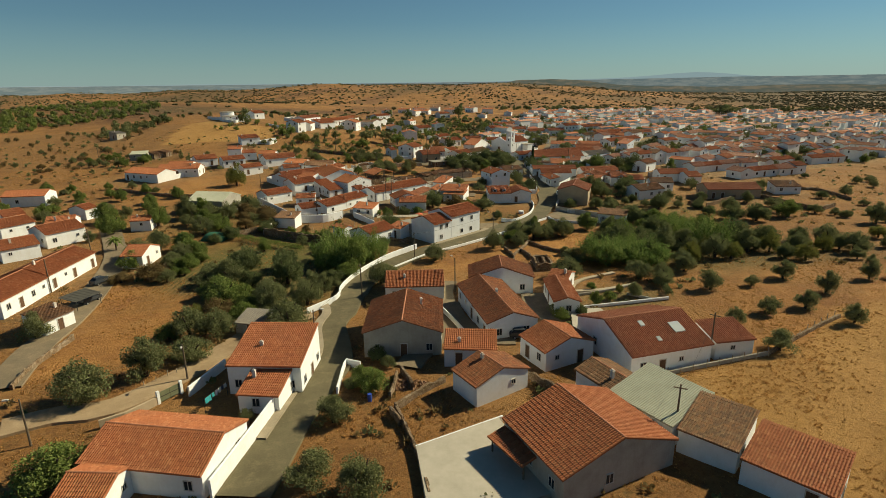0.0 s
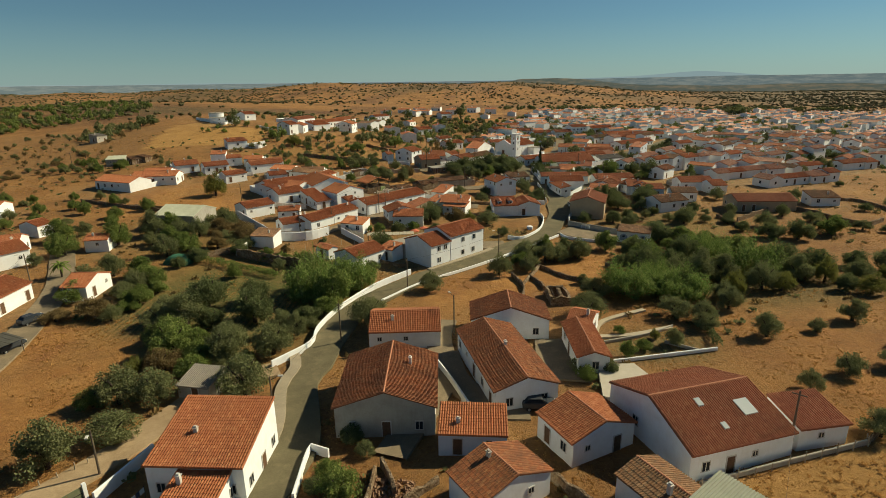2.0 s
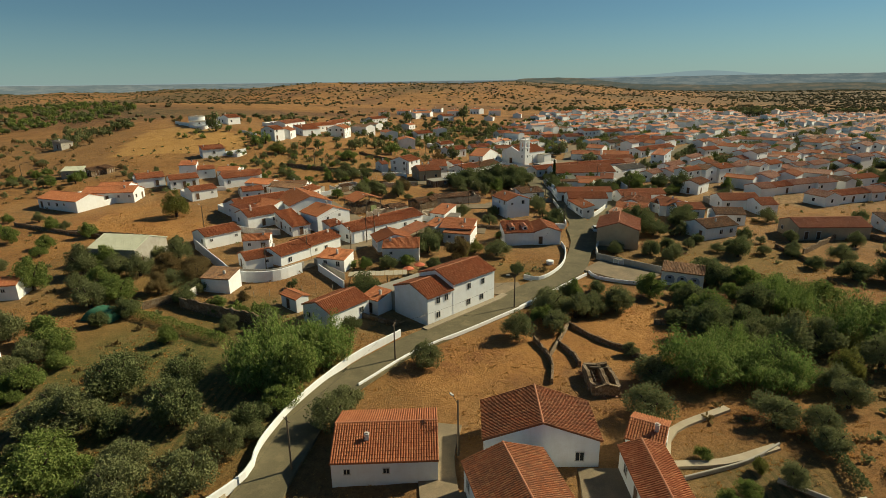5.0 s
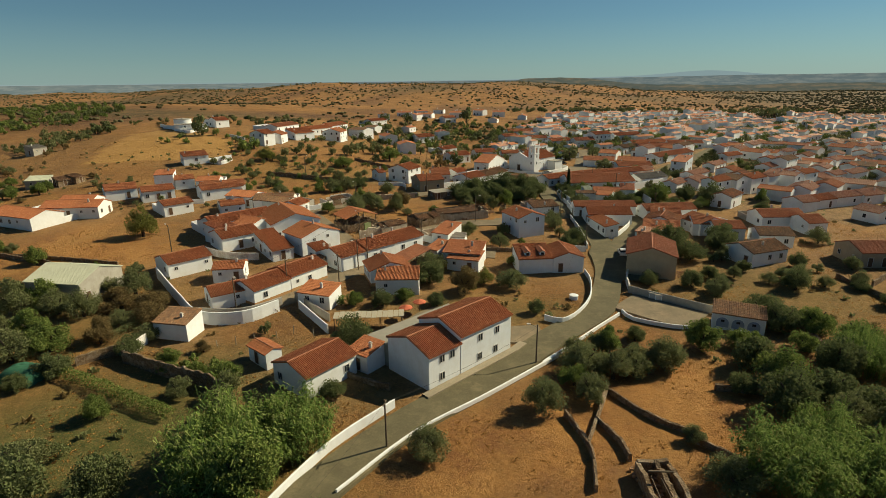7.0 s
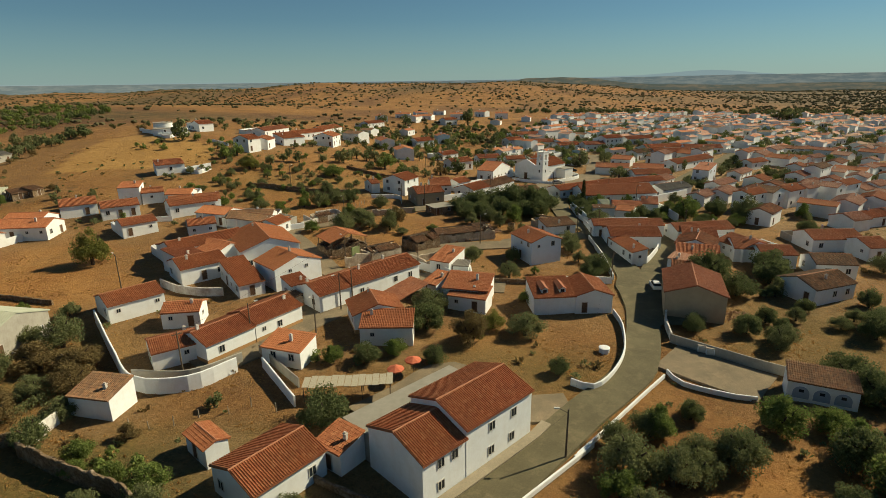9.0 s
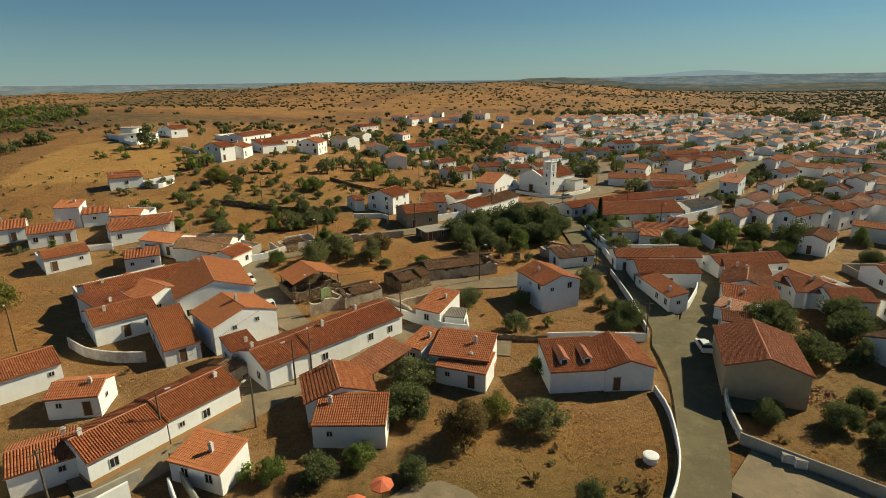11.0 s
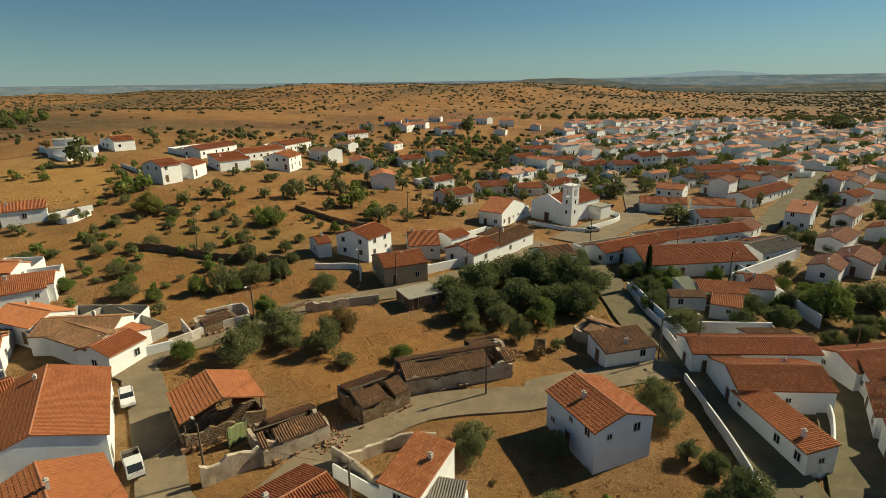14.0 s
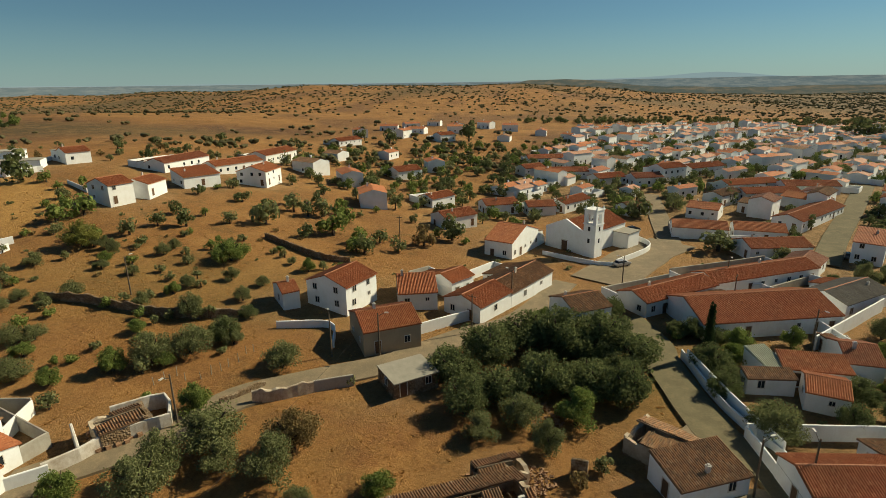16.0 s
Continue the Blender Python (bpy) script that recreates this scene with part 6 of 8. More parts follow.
hedge([(-58.5, 140.4), (-50.3, 136.9), (-43.0, 133.4), (-36.9, 130.7)], 2.0, 1.6, "green", "dense green garden hedge")
hedge([(-52.5, 122.4), (-49.6, 123.7), (-45.0, 122.9)], 1.6, 1.6, "dark", "dense dark green garden hedge")
hedge([(41.6, 100.5), (41.0, 97.2), (40.4, 94.6)], 1.3, 1.2, "dark", "dense dark green garden hedge")
hedge([(-57.1, 150.5), (-56.1, 153.6), (-54.2, 156.3)], 1.6, 1.4, "olive", "dense olive garden hedge")
stakes([(25.0 + 1.98 * i, 64.7 + 0.54 * i) for i in range(11)], 1.1)
stakes([(45.2 + 1.85 * i, 70.9 + 1.25 * i) for i in range(10)], 1.0)
stakes([(-11.4 + 0.55 * (i % 4), 64.6 + 0.75 * (i // 4)) for i in range(12)], 1.5)
stakes([(-42.4, 66.6), (-41.4, 67.9), (-40.5, 69.2), (-39.7, 70.3)], 0.9)
stakes([(-39.6, 251.2), (-38.8, 252.6), (-37.6, 253.5), (-36.0, 252.6), (-34.0, 253.0), (-33.1, 254.2), (-32.1, 255.2), (-31.5, 256.2), (-30.5, 257.6), (-30.3, 260.0), (-29.4, 260.7)], 1.2)
stakes([(-41.6, 150.3), (-39.0, 150.0), (-36.2, 150.6), (-33.9, 152.6), (-30.4, 153.6), (-28.0, 155.0), (-24.3, 154.1)], 1.2)
net_mound(-62.3, 139.3)
palm(-82.2, 128.1, 3.0)
palm(-38.2, 168.7, 1.8)
heap(-6.6, 66.3, 1.7, 130)
heap(-4.3, 65.8, 1.4, 90)
heap(9.5, 236.0, 2.2, 140)
heap(50.1, 183.4, 3.0, 180)
heap(55.1, 178.1, 2.2, 120)
heap(-36.1, 184.9, 3.0, 220)
heap(-30.5, 182.2, 2.5, 160)
heap(-14.3, 215.1, 3.0, 240)
heap(12.0, 247.7, 3.0, 180)
white_tank(22.8, 171.2)
cabinet(37.9, 170.7, -18)
cabinet(38.8, 169.8, -18)
tree(-25.6, 121.5, 5.5, "reed")
tree(63.1, 129.2, 5.1, "reed")
tree(43.7, 118.1, 4.6, "reed")
tree(34.7, 119.2, 4.6, "reed")
tree(-20.5, 126.1, 4.5, "reed")
tree(59.9, 143.0, 4.1, "reed")
tree(41.7, 124.7, 3.2, "reed")
tree(-11.1, 74.0, 1.6, "dark")
tree(-12.6, 68.0, 1.6, "green")
tree(-13.5, 65.9, 1.2, "dark")
tree(-9.2, 71.6, 1.2, "olive")
tree(-25.3, 58.4, 1.0, "olive")
tree(29.1, 153.2, 1.7, "dark")
tree(23.7, 149.7, 2.2, "green")
tree(30.9, 144.8, 2.6, "dark")
tree(25.4, 142.2, 2.6, "olive")
tree(48.0, 134.5, 3.4, "dark")
tree(39.4, 256.4, 2.3, "dark")
tree(40.6, 246.4, 2.9, "olive")
tree(49.7, 245.6, 2.2, "dark")
tree(56.1, 246.5, 2.6, "dark")
tree(45.6, 266.0, 2.3, "green")
tree(10.9, 177.0, 3.4, "olive")
tree(2.3, 175.8, 2.2, "yellow")
tree(5.7, 179.4, 2.4, "yellow")
tree(39.7, 178.4, 1.8, "dark")
tree(-36.5, 142.5, 1.2, "green")
tree(-40.3, 144.5, 0.9, "green")
tree(-44.0, 144.2, 0.8, "olive")
tree(-34.2, 139.5, 1.5, "dark")
tree(44.5, 138.8, 3.3, "dark")
tree(51.5, 131.0, 3.6, "dark")
tree(38.5, 137.2, 2.2, "dark")
tree(47.0, 128.6, 2.6, "olive")
tree(29.6, 95.2, 1.3, "green")
tree(34.8, 96.4, 1.2, "olive")
tree(32.4, 98.6, 0.9, "yellow")
tree(27.6, 101.0, 1.0, "green")
tree(22.6, 88.2, 1.2, "dark")
tree(43.2, 143.6, 3.0, "dark")
tree(280.5, 571.4, 10.0, "dark")
tree(280.3, 590.7, 7.3, "dark")
tree(9.0, 532.0, 7.0, "dark")
tree(-37.8, 510.4, 5.3, "dark")
tree(23.4, 265.2, 5.3, "dark")
tree(17.6, 264.8, 5.0, "dark")
tree(67.8, 322.0, 4.9, "olive")
tree(-124.3, 341.2, 4.9, "dark")
tree(12.1, 266.7, 4.9, "dark")
tree(6.0, 261.9, 4.8, "dark")
tree(-55.5, 517.9, 4.7, "dark")
tree(-30.2, 320.7, 4.6, "green")
tree(27.5, 261.1, 4.6, "dark")
tree(66.9, 250.3, 4.4, "green")
tree(82.3, 246.8, 4.4, "dark")
tree(0.5, 255.8, 4.4, "dark")
tree(59.4, 359.0, 4.3, "olive")
tree(19.0, 253.5, 4.2, "dark")
tree(13.1, 253.2, 4.2, "dark")
tree(52.0, 201.5, 4.2, "dark")
tree(-32.0, 387.5, 4.2, "dark")
tree(-0.0, 326.4, 4.2, "dark")
tree(-27.1, 240.2, 4.1, "olive")
tree(-48.3, 323.5, 4.1, "olive")
tree(-46.5, 296.2, 4.1, "green")
tree(66.8, 205.3, 4.0, "dark")
tree(-78.4, 296.8, 4.0, "yellow")
tree(-80.9, 205.2, 4.0, "yellow")
tree(7.1, 251.3, 4.0, "dark")
tree(56.9, 369.1, 3.8, "green")
tree(-48.4, 62.9, 3.7, "olive")
tree(-40.8, 46.6, 3.7, "green")
tree(55.6, 125.2, 3.7, "olive")
tree(44.7, 138.0, 3.7, "green")
tree(-34.5, 108.9, 3.7, "dark")
tree(-98.7, 152.1, 3.7, "green")
tree(-65.3, 128.9, 3.7, "green")
tree(-21.8, 116.7, 3.7, "green")
tree(-45.6, 115.1, 3.7, "dark")
tree(-46.2, 107.7, 3.7, "olive")
tree(62.7, 149.4, 3.7, "green")
tree(68.3, 146.1, 3.7, "green")
tree(83.1, 157.7, 3.7, "dark")
tree(89.0, 155.8, 3.7, "dark")
tree(100.0, 159.6, 3.7, "green")
tree(59.2, 155.2, 3.7, "green")
tree(70.2, 130.7, 3.7, "dark")
tree(77.2, 131.1, 3.7, "dark")
tree(-27.5, 84.5, 3.7, "olive")
tree(18.5, 143.0, 3.7, "olive")
tree(41.4, 131.7, 3.7, "dark")
tree(50.8, 125.1, 3.7, "olive")
tree(54.5, 156.4, 3.7, "dark")
tree(-91.0, 141.7, 3.7, "green")
tree(-56.7, 163.3, 3.7, "brown")
tree(54.1, 141.6, 3.7, "dark")
tree(-5.6, 186.3, 3.7, "olive")
tree(54.2, 193.2, 3.7, "dark")
tree(63.9, 199.7, 3.7, "dark")
tree(54.1, 161.1, 3.7, "dark")
tree(-62.2, 163.0, 3.7, "brown")
tree(14.9, 442.5, 3.7, "dark")
tree(23.4, 250.9, 3.7, "dark")
tree(-42.8, 96.4, 3.7, "green")
tree(-74.1, 123.4, 3.6, "olive")
tree(-5.8, 179.1, 3.6, "dark")
tree(-2.9, 403.6, 3.6, "dark")
tree(-78.2, 158.4, 3.6, "olive")
tree(-64.1, 147.0, 3.6, "green")
tree(-83.1, 150.3, 3.5, "green")
tree(-17.3, 151.8, 3.5, "dark")
tree(69.3, 123.4, 3.5, "olive")
tree(24.4, 430.5, 3.5, "dark")
tree(-45.5, 100.6, 3.5, "green")
tree(-36.8, 336.8, 3.5, "olive")
tree(91.7, 120.1, 3.5, "olive")
tree(-17.5, 239.6, 3.5, "brown")
tree(77.3, 253.9, 3.5, "dark")
tree(-93.0, 310.0, 3.5, "green")
tree(-7.1, 318.9, 3.4, "brown")
tree(-67.5, 143.4, 3.4, "olive")
tree(-30.6, 231.5, 3.4, "olive")
tree(-72.2, 116.9, 3.4, "green")
tree(24.5, 109.1, 3.4, "olive")
tree(73.4, 367.6, 3.4, "olive")
tree(-63.8, 109.6, 3.4, "brown")
tree(-38.4, 259.8, 3.4, "olive")
tree(39.0, 243.8, 3.4, "olive")
tree(1.4, 174.1, 3.4, "brown")
tree(60.2, 119.4, 3.3, "olive")
tree(-27.4, 96.7, 3.3, "olive")
tree(-90.0, 315.7, 3.3, "green")
tree(-63.2, 169.5, 3.3, "olive")
tree(-43.4, 82.6, 3.3, "olive")
tree(91.0, 128.6, 3.3, "olive")
tree(-39.6, 74.9, 3.3, "olive")
tree(38.9, 107.3, 3.3, "olive")
tree(-43.8, 69.7, 3.3, "olive")
tree(38.7, 150.4, 3.2, "green")
tree(-37.4, 116.9, 3.2, "dark")
tree(-45.0, 337.7, 3.2, "olive")
tree(-33.8, 95.1, 3.2, "olive")
tree(28.1, 117.7, 3.2, "olive")
tree(-53.6, 157.8, 3.2, "brown")
tree(2.1, 248.0, 3.2, "dark")
tree(-69.3, 150.5, 3.1, "green")
tree(118.3, 148.9, 3.1, "olive")
tree(95.2, 374.5, 3.1, "dark")
tree(-75.8, 162.1, 3.1, "green")
tree(30.6, 144.1, 3.1, "olive")
tree(-42.6, 256.6, 3.1, "olive")
tree(-35.4, 99.4, 3.1, "olive")
tree(-50.5, 106.9, 3.1, "olive")
tree(-66.5, 159.1, 3.0, "olive")
tree(-39.0, 82.9, 3.0, "olive")
tree(-71.8, 159.9, 3.0, "olive")
tree(-72.2, 129.8, 3.0, "olive")
tree(16.0, 246.2, 2.9, "green")
tree(-22.5, 309.2, 2.9, "green")
tree(80.8, 123.1, 2.9, "olive")
tree(-14.6, 108.0, 2.9, "olive")
tree(-14.4, 46.3, 2.9, "olive")
tree(-18.5, 234.8, 2.9, "olive")
tree(-110.2, 382.3, 2.8, "dark")
tree(27.1, 222.4, 2.8, "olive")
tree(10.9, 133.3, 2.8, "olive")
tree(22.3, 141.1, 2.8, "olive")
tree(-58.9, 115.5, 2.8, "green")
tree(-68.2, 81.3, 2.8, "olive")
tree(-8.9, 44.5, 2.8, "olive")
tree(-24.0, 257.1, 2.8, "olive")
tree(-42.3, 91.7, 2.8, "brown")
tree(9.0, 245.9, 2.8, "olive")
tree(-48.8, 120.9, 2.8, "olive")
tree(67.7, 174.7, 2.8, "dark")
tree(-58.0, 150.2, 2.8, "brown")
tree(-64.4, 314.3, 2.7, "dark")
tree(-58.8, 251.0, 2.7, "olive")
tree(-22.6, 112.7, 2.7, "green")
tree(-52.1, 112.0, 2.7, "olive")
tree(100.5, 369.8, 2.7, "olive")
tree(69.1, 135.7, 2.6, "olive")
tree(53.7, 148.8, 2.6, "green")
tree(-9.8, 365.8, 2.6, "olive")
tree(56.6, 206.1, 2.6, "olive")
tree(-14.4, 57.9, 2.6, "olive")
tree(-69.3, 107.6, 2.6, "brown")
tree(-3.6, 123.8, 2.6, "olive")
tree(37.3, 253.1, 2.6, "dark")
tree(-24.2, 236.0, 2.6, "olive")
tree(17.8, 135.9, 2.6, "olive")
tree(-30.6, 235.5, 2.6, "olive")
tree(-25.1, 109.0, 2.6, "dark")
tree(43.5, 262.7, 2.6, "green")
tree(70.2, 178.4, 2.6, "olive")
tree(-73.2, 305.4, 2.6, "olive")
tree(10.7, 202.9, 2.6, "olive")
tree(30.4, 205.7, 2.6, "dark")
tree(44.1, 145.5, 2.6, "green")
tree(26.2, 144.7, 2.5, "olive")
tree(-41.5, 107.0, 2.5, "dark")
tree(-37.2, 89.9, 2.5, "green")
tree(-64.3, 119.5, 2.5, "olive")
tree(-18.3, 357.3, 2.5, "olive")
tree(45.0, 150.7, 2.5, "green")
tree(22.9, 149.9, 2.5, "olive")
tree(-13.9, 113.1, 2.5, "olive")
tree(48.1, 177.2, 2.5, "dark")
tree(-34.9, 263.9, 2.5, "dark")
tree(-43.3, 270.5, 2.5, "olive")
tree(29.1, 279.2, 2.5, "dark")
tree(-58.3, 139.9, 2.5, "dark")
tree(65.6, 102.5, 2.5, "olive")
tree(47.3, 71.8, 2.4, "olive")
tree(-28.5, 103.9, 2.4, "olive")
tree(-70.3, 312.3, 2.4, "dark")
tree(50.9, 171.5, 2.4, "olive")
tree(71.3, 270.8, 2.4, "olive")
tree(3.9, 242.9, 2.4, "olive")
tree(-51.2, 151.6, 2.4, "olive")
tree(3.2, 214.9, 2.4, "olive")
tree(-33.6, 139.4, 2.4, "green")
tree(13.6, 190.3, 2.4, "green")
tree(54.3, 251.4, 2.4, "dark")
tree(49.3, 109.9, 2.4, "olive")
tree(16.4, 139.5, 2.4, "green")
tree(49.3, 97.9, 2.3, "olive")
tree(-58.0, 156.1, 2.3, "olive")
tree(27.3, 219.0, 2.3, "olive")
tree(42.7, 104.8, 2.3, "olive")
tree(-10.9, 65.1, 2.3, "green")
tree(-51.0, 146.1, 2.3, "dark")
tree(28.4, 203.3, 2.3, "dark")
tree(-14.4, 167.3, 2.3, "dark")
tree(-46.5, 81.8, 2.2, "green")
tree(50.3, 113.9, 2.2, "olive")
tree(-68.5, 169.1, 2.2, "olive")
tree(-46.8, 254.0, 2.2, "green")
tree(-81.3, 286.3, 2.2, "olive")
tree(-0.4, 260.5, 2.2, "dark")
tree(-12.8, 312.2, 2.2, "olive")
tree(41.6, 101.6, 2.2, "olive")
tree(-38.0, 94.1, 2.2, "green")
tree(18.2, 147.8, 2.1, "olive")
tree(-31.6, 245.9, 2.1, "green")
tree(11.6, 240.7, 2.1, "olive")
tree(-38.7, 231.2, 2.1, "green")
tree(-63.0, 261.0, 2.1, "olive")
tree(12.4, 213.0, 2.0, "dark")
tree(51.5, 174.1, 2.0, "dark")
tree(-65.1, 259.2, 2.0, "olive")
tree(-68.9, 179.8, 2.0, "olive")
tree(-66.5, 275.5, 2.0, "olive")
tree(54.8, 267.6, 2.0, "green")
tree(16.3, 275.8, 2.0, "green")
tree(-67.9, 300.4, 2.0, "dark")
tree(-10.3, 170.0, 2.0, "green")
tree(-17.3, 136.6, 1.9, "dark")
tree(-4.0, 167.6, 1.9, "dark")
tree(-43.8, 143.9, 1.9, "green")
tree(-46.5, 130.4, 1.9, "green")
tree(-7.0, 233.8, 1.9, "green")
tree(3.0, 211.9, 1.9, "olive")
tree(-37.5, 278.1, 1.8, "olive")
tree(29.9, 211.0, 1.8, "dark")
tree(18.6, 89.2, 1.8, "olive")
tree(-42.7, 286.3, 1.8, "olive")
tree(-53.3, 273.4, 1.8, "olive")
tree(39.8, 264.1, 1.8, "cypress")
tree(39.6, 178.4, 1.7, "olive")
tree(-19.6, 167.1, 1.7, "green")
tree(-34.2, 271.8, 1.7, "dark")
tree(-61.1, 136.1, 1.7, "dark")
tree(41.1, 179.8, 1.7, "olive")
tree(-73.0, 296.5, 1.7, "olive")
tree(14.5, 164.7, 1.7, "dark")
tree(-14.9, 231.7, 1.7, "olive")
tree(27.6, 205.7, 1.6, "olive")
tree(5.3, 63.4, 1.6, "green")
tree(-91.6, 319.2, 1.6, "dark")
tree(34.5, 96.2, 1.6, "olive")
tree(46.0, 81.9, 1.6, "olive")
tree(-42.9, 141.6, 1.6, "green")
tree(-68.4, 286.9, 1.6, "olive")
tree(-38.1, 141.0, 1.5, "green")
tree(-61.5, 285.4, 1.5, "olive")
tree(-36.1, 284.8, 1.5, "olive")
tree(27.5, 212.6, 1.5, "olive")
tree(57.6, 98.9, 1.5, "olive")
tree(29.6, 154.1, 1.5, "olive")
tree(-40.3, 148.0, 1.5, "brown")
tree(-60.1, 299.5, 1.5, "olive")
tree(27.7, 126.3, 1.5, "olive")
tree(86.5, 107.8, 1.4, "olive")
tree(-36.1, 315.8, 1.4, "olive")
tree(-22.2, 167.0, 1.4, "green")
tree(19.0, 86.6, 1.4, "green")
tree(26.6, 93.1, 1.4, "green")
tree(-45.7, 90.5, 1.4, "yellow")
tree(-32.8, 154.8, 1.3, "dark")
tree(-34.1, 296.8, 1.3, "olive")
tree(37.8, 270.3, 1.3, "green")
tree(26.4, 82.3, 1.3, "green")
tree(17.3, 237.7, 1.2, "olive")
tree(-56.9, 287.1, 1.2, "olive")
tree(-49.1, 285.8, 1.2, "olive")
tree(-46.0, 165.7, 1.2, "green")
tree(14.1, 235.2, 1.2, "brown")
tree(16.4, 205.0, 1.1, "green")
tree(-38.6, 168.7, 1.1, "green")
tree(32.2, 84.8, 1.0, "green")
tree(-13.5, 253.3, 0.9, "olive")
tree(-55.3, 254.7, 0.8, "green")


NEAR = collections.defaultdict(list)
for a, b, w in ROAD_POINTS:
    for i in (-1, 0, 1):
        for j in (-1, 0, 1):
            NEAR[int(a // 10) + i, int(b // 10) + j].append((a, b, w))


def free_of_roads(x, y, gap):
    return all((x - a) ** 2 + (y - b) ** 2 > (w + gap) ** 2 for a, b, w in NEAR[int(x // 10), int(y // 10)])


# ---- the far village ----
def far_block(bm, uv, m, a, b, eave, tone, r):
    "A small far house in one mesh with the others."
    rise = 0.27 * b
    def face(points, mat, w=None):
        f = bm.faces.new([bm.verts.new(m @ Vector(p)) for p in points])
        f.material_index = mat
        for loop, q in zip(f.loops, w or points):
            loop[uv].uv = (q[0], q[1])
    for s in (-1, 1):
        face([(s * a, -b, -2), (s * a, b, -2), (s * a, b, eave), (s * a, 0, eave + rise), (s * a, -b, eave)][::s], 0)
        face([(-a, s * b, -2), (a, s * b, -2), (a, s * b, eave), (-a, s * b, eave)][::-s], 0)
        low, top = (b + 0.3) * s, eave + rise + 0.12
        face([(-a - 0.1, low, eave - 0.02), (a + 0.1, low, eave - 0.02), (a + 0.1, 0, top), (-a - 0.1, 0, top)][::-s], tone)
        n = int(2 * a / 3.4)
        for k in range(n):
            if r.random() < 0.35:
                continue
            u, z0, z1 = -a + (k + 0.5) * 2 * a / n, *r.choice(((0.1, 2.1), (1.0, 2.0), (1.0, 2.0)))
            y = s * (b + 0.03)
            face([(u - 0.45, y, z0), (u + 0.45, y, z0), (u + 0.45, y, z1), (u - 0.45, y, z1)][::-s], 1)
    u, v = a * r.uniform(-0.7, 0.7), b * r.uniform(-0.3, 0.3)
    for dx, dy in ((-0.3, 0), (0.3, 0), (0, -0.3), (0, 0.3)):
        sx, sy = (0.0, 0.3) if dx else (0.3, 0.0)
        face([(u + dx - sx, v + dy - sy, eave), (u + dx + sx, v + dy + sy, eave), (u + dx + sx, v + dy + sy, eave + rise + 0.9), (u + dx - sx, v + dy - sy, eave + rise + 0.9)], 0)


def far_yard(bm, m, a, b, deep):
    "Three white yard walls behind a far house."
    for x0, y0, x1, y1 in ((-a, b, -a + 0.3, b + deep), (a - 0.3, b, a, b + deep), (-a, b + deep - 0.3, a, b + deep)):
        low = len(bm.verts)
        box(bm, x0, y0, -1.5, x1, y1, 1.9)
        bm.verts.ensure_lookup_table()
        for v in bm.verts[low:]:
            v.co = m @ v.co


COURTS = []


def far_village():
    r = random.Random(11)
    c, s = math.cos(radians(34)), math.sin(radians(34))
    taken = [(o.location.x, o.location.y) for o in scene.objects if o.parent is None and o.get("category") == "house"]
    near = list(taken)
    bm = bmesh.new()
    uv = bm.loops.layers.uv.verify()
    tones = ("red", "orange", "mixed", "dark", "old", "faded")
    for quarter, (angle, gaps) in zip(QUARTERS, ((20, (12.5, 16.5)), (42, (11.0, 16.0)))):
        c, s = math.cos(radians(angle)), math.sin(radians(angle))
        v0 = -700
        for row in range(110):
            v0 += gaps[row % 2]
            u = -750 + r.uniform(0, 10)
            eave, swing, bend = 3.0, r.choice((-14, -4, 4, 8) if angle > 30 else (0, 12, 22, 26)), r.uniform(0, 6)
            while u < 750:
                a, b = r.uniform(3.0, 7.0), r.uniform(2.5, 3.7)
                u += a
                v = v0 + 3 * math.sin(u / 90 + bend) + r.uniform(-0.5, 0.5)
                x, y = 120 + c * u - s * v, 400 + s * u + c * v
                u += a + (0.05 if r.random() < 0.76 else r.uniform(2.5, 11))
                if not inside(x, y, quarter) or not free_of_roads(x, y, b):
                    continue
                if r.random() < 0.17:
                    COURTS.append((x, y))
                    continue
                if any(math.hypot(x - p, y - q) < 10.5 + 0.3 * a for p, q in near):
                    continue
                eave = r.choice((eave, eave, 2.8, 3.0, 3.3, 3.6, 5.4))
                turn, tone = angle + swing + r.choice((0, 0, 0, 0, 78) if angle > 30 else (0, 0, 0, 0, 90)), r.choice((0, 0, 5, 1, 5, 2, 5, 3, 1, 4, 5, 5))
                if y < 385:
                    house(x, y, 2 * a, 2 * b, turn, eave, "gable", tones[tone], "white", far=True)
                else:
                    far_block(bm, uv, pose(x, y, lie(x, y), 0, 0, turn), a, b, eave, 2 + tone, r)
                    if r.random() < 0.55:
                        far_yard(bm, pose(x, y, lie(x, y), 0, 0, angle + swing + 180 * r.randrange(2)), a, b, r.uniform(3, 5))
                taken.append((x, y))
    for k in range(60):
        x, y = r.uniform(-60, 60), r.uniform(350, 640)
        if any(math.hypot(x - a, y - b) < 22 for a, b in taken) or r.random() < 0.4:
            continue
        far_block(bm, uv, pose(x, y, lie(x, y), 0, 0, r.uniform(0, 180)), r.uniform(4.5, 6.5), r.uniform(3.5, 4.5), r.choice((3.0, 3.3, 4.6)), 2 + r.choice((0, 1, 4)), r)
        taken.append((x, y))
    me = mesh("far_houses", bm, WALLS["white"], GLASS, *[TILES[t] for t in tones])
    tagged(new("far_houses", me), "far white village houses with red tile roofs", "houses", kind="stuff")
    return taken


TAKEN = far_village()
build_ground()
NEAR_HOUSE = collections.defaultdict(list)
for a, b, w in HOUSES:
    for i in (-1, 0, 1):
        for j in (-1, 0, 1):
            NEAR_HOUSE[int(a // 10) + i, int(b // 10) + j].append((a, b))


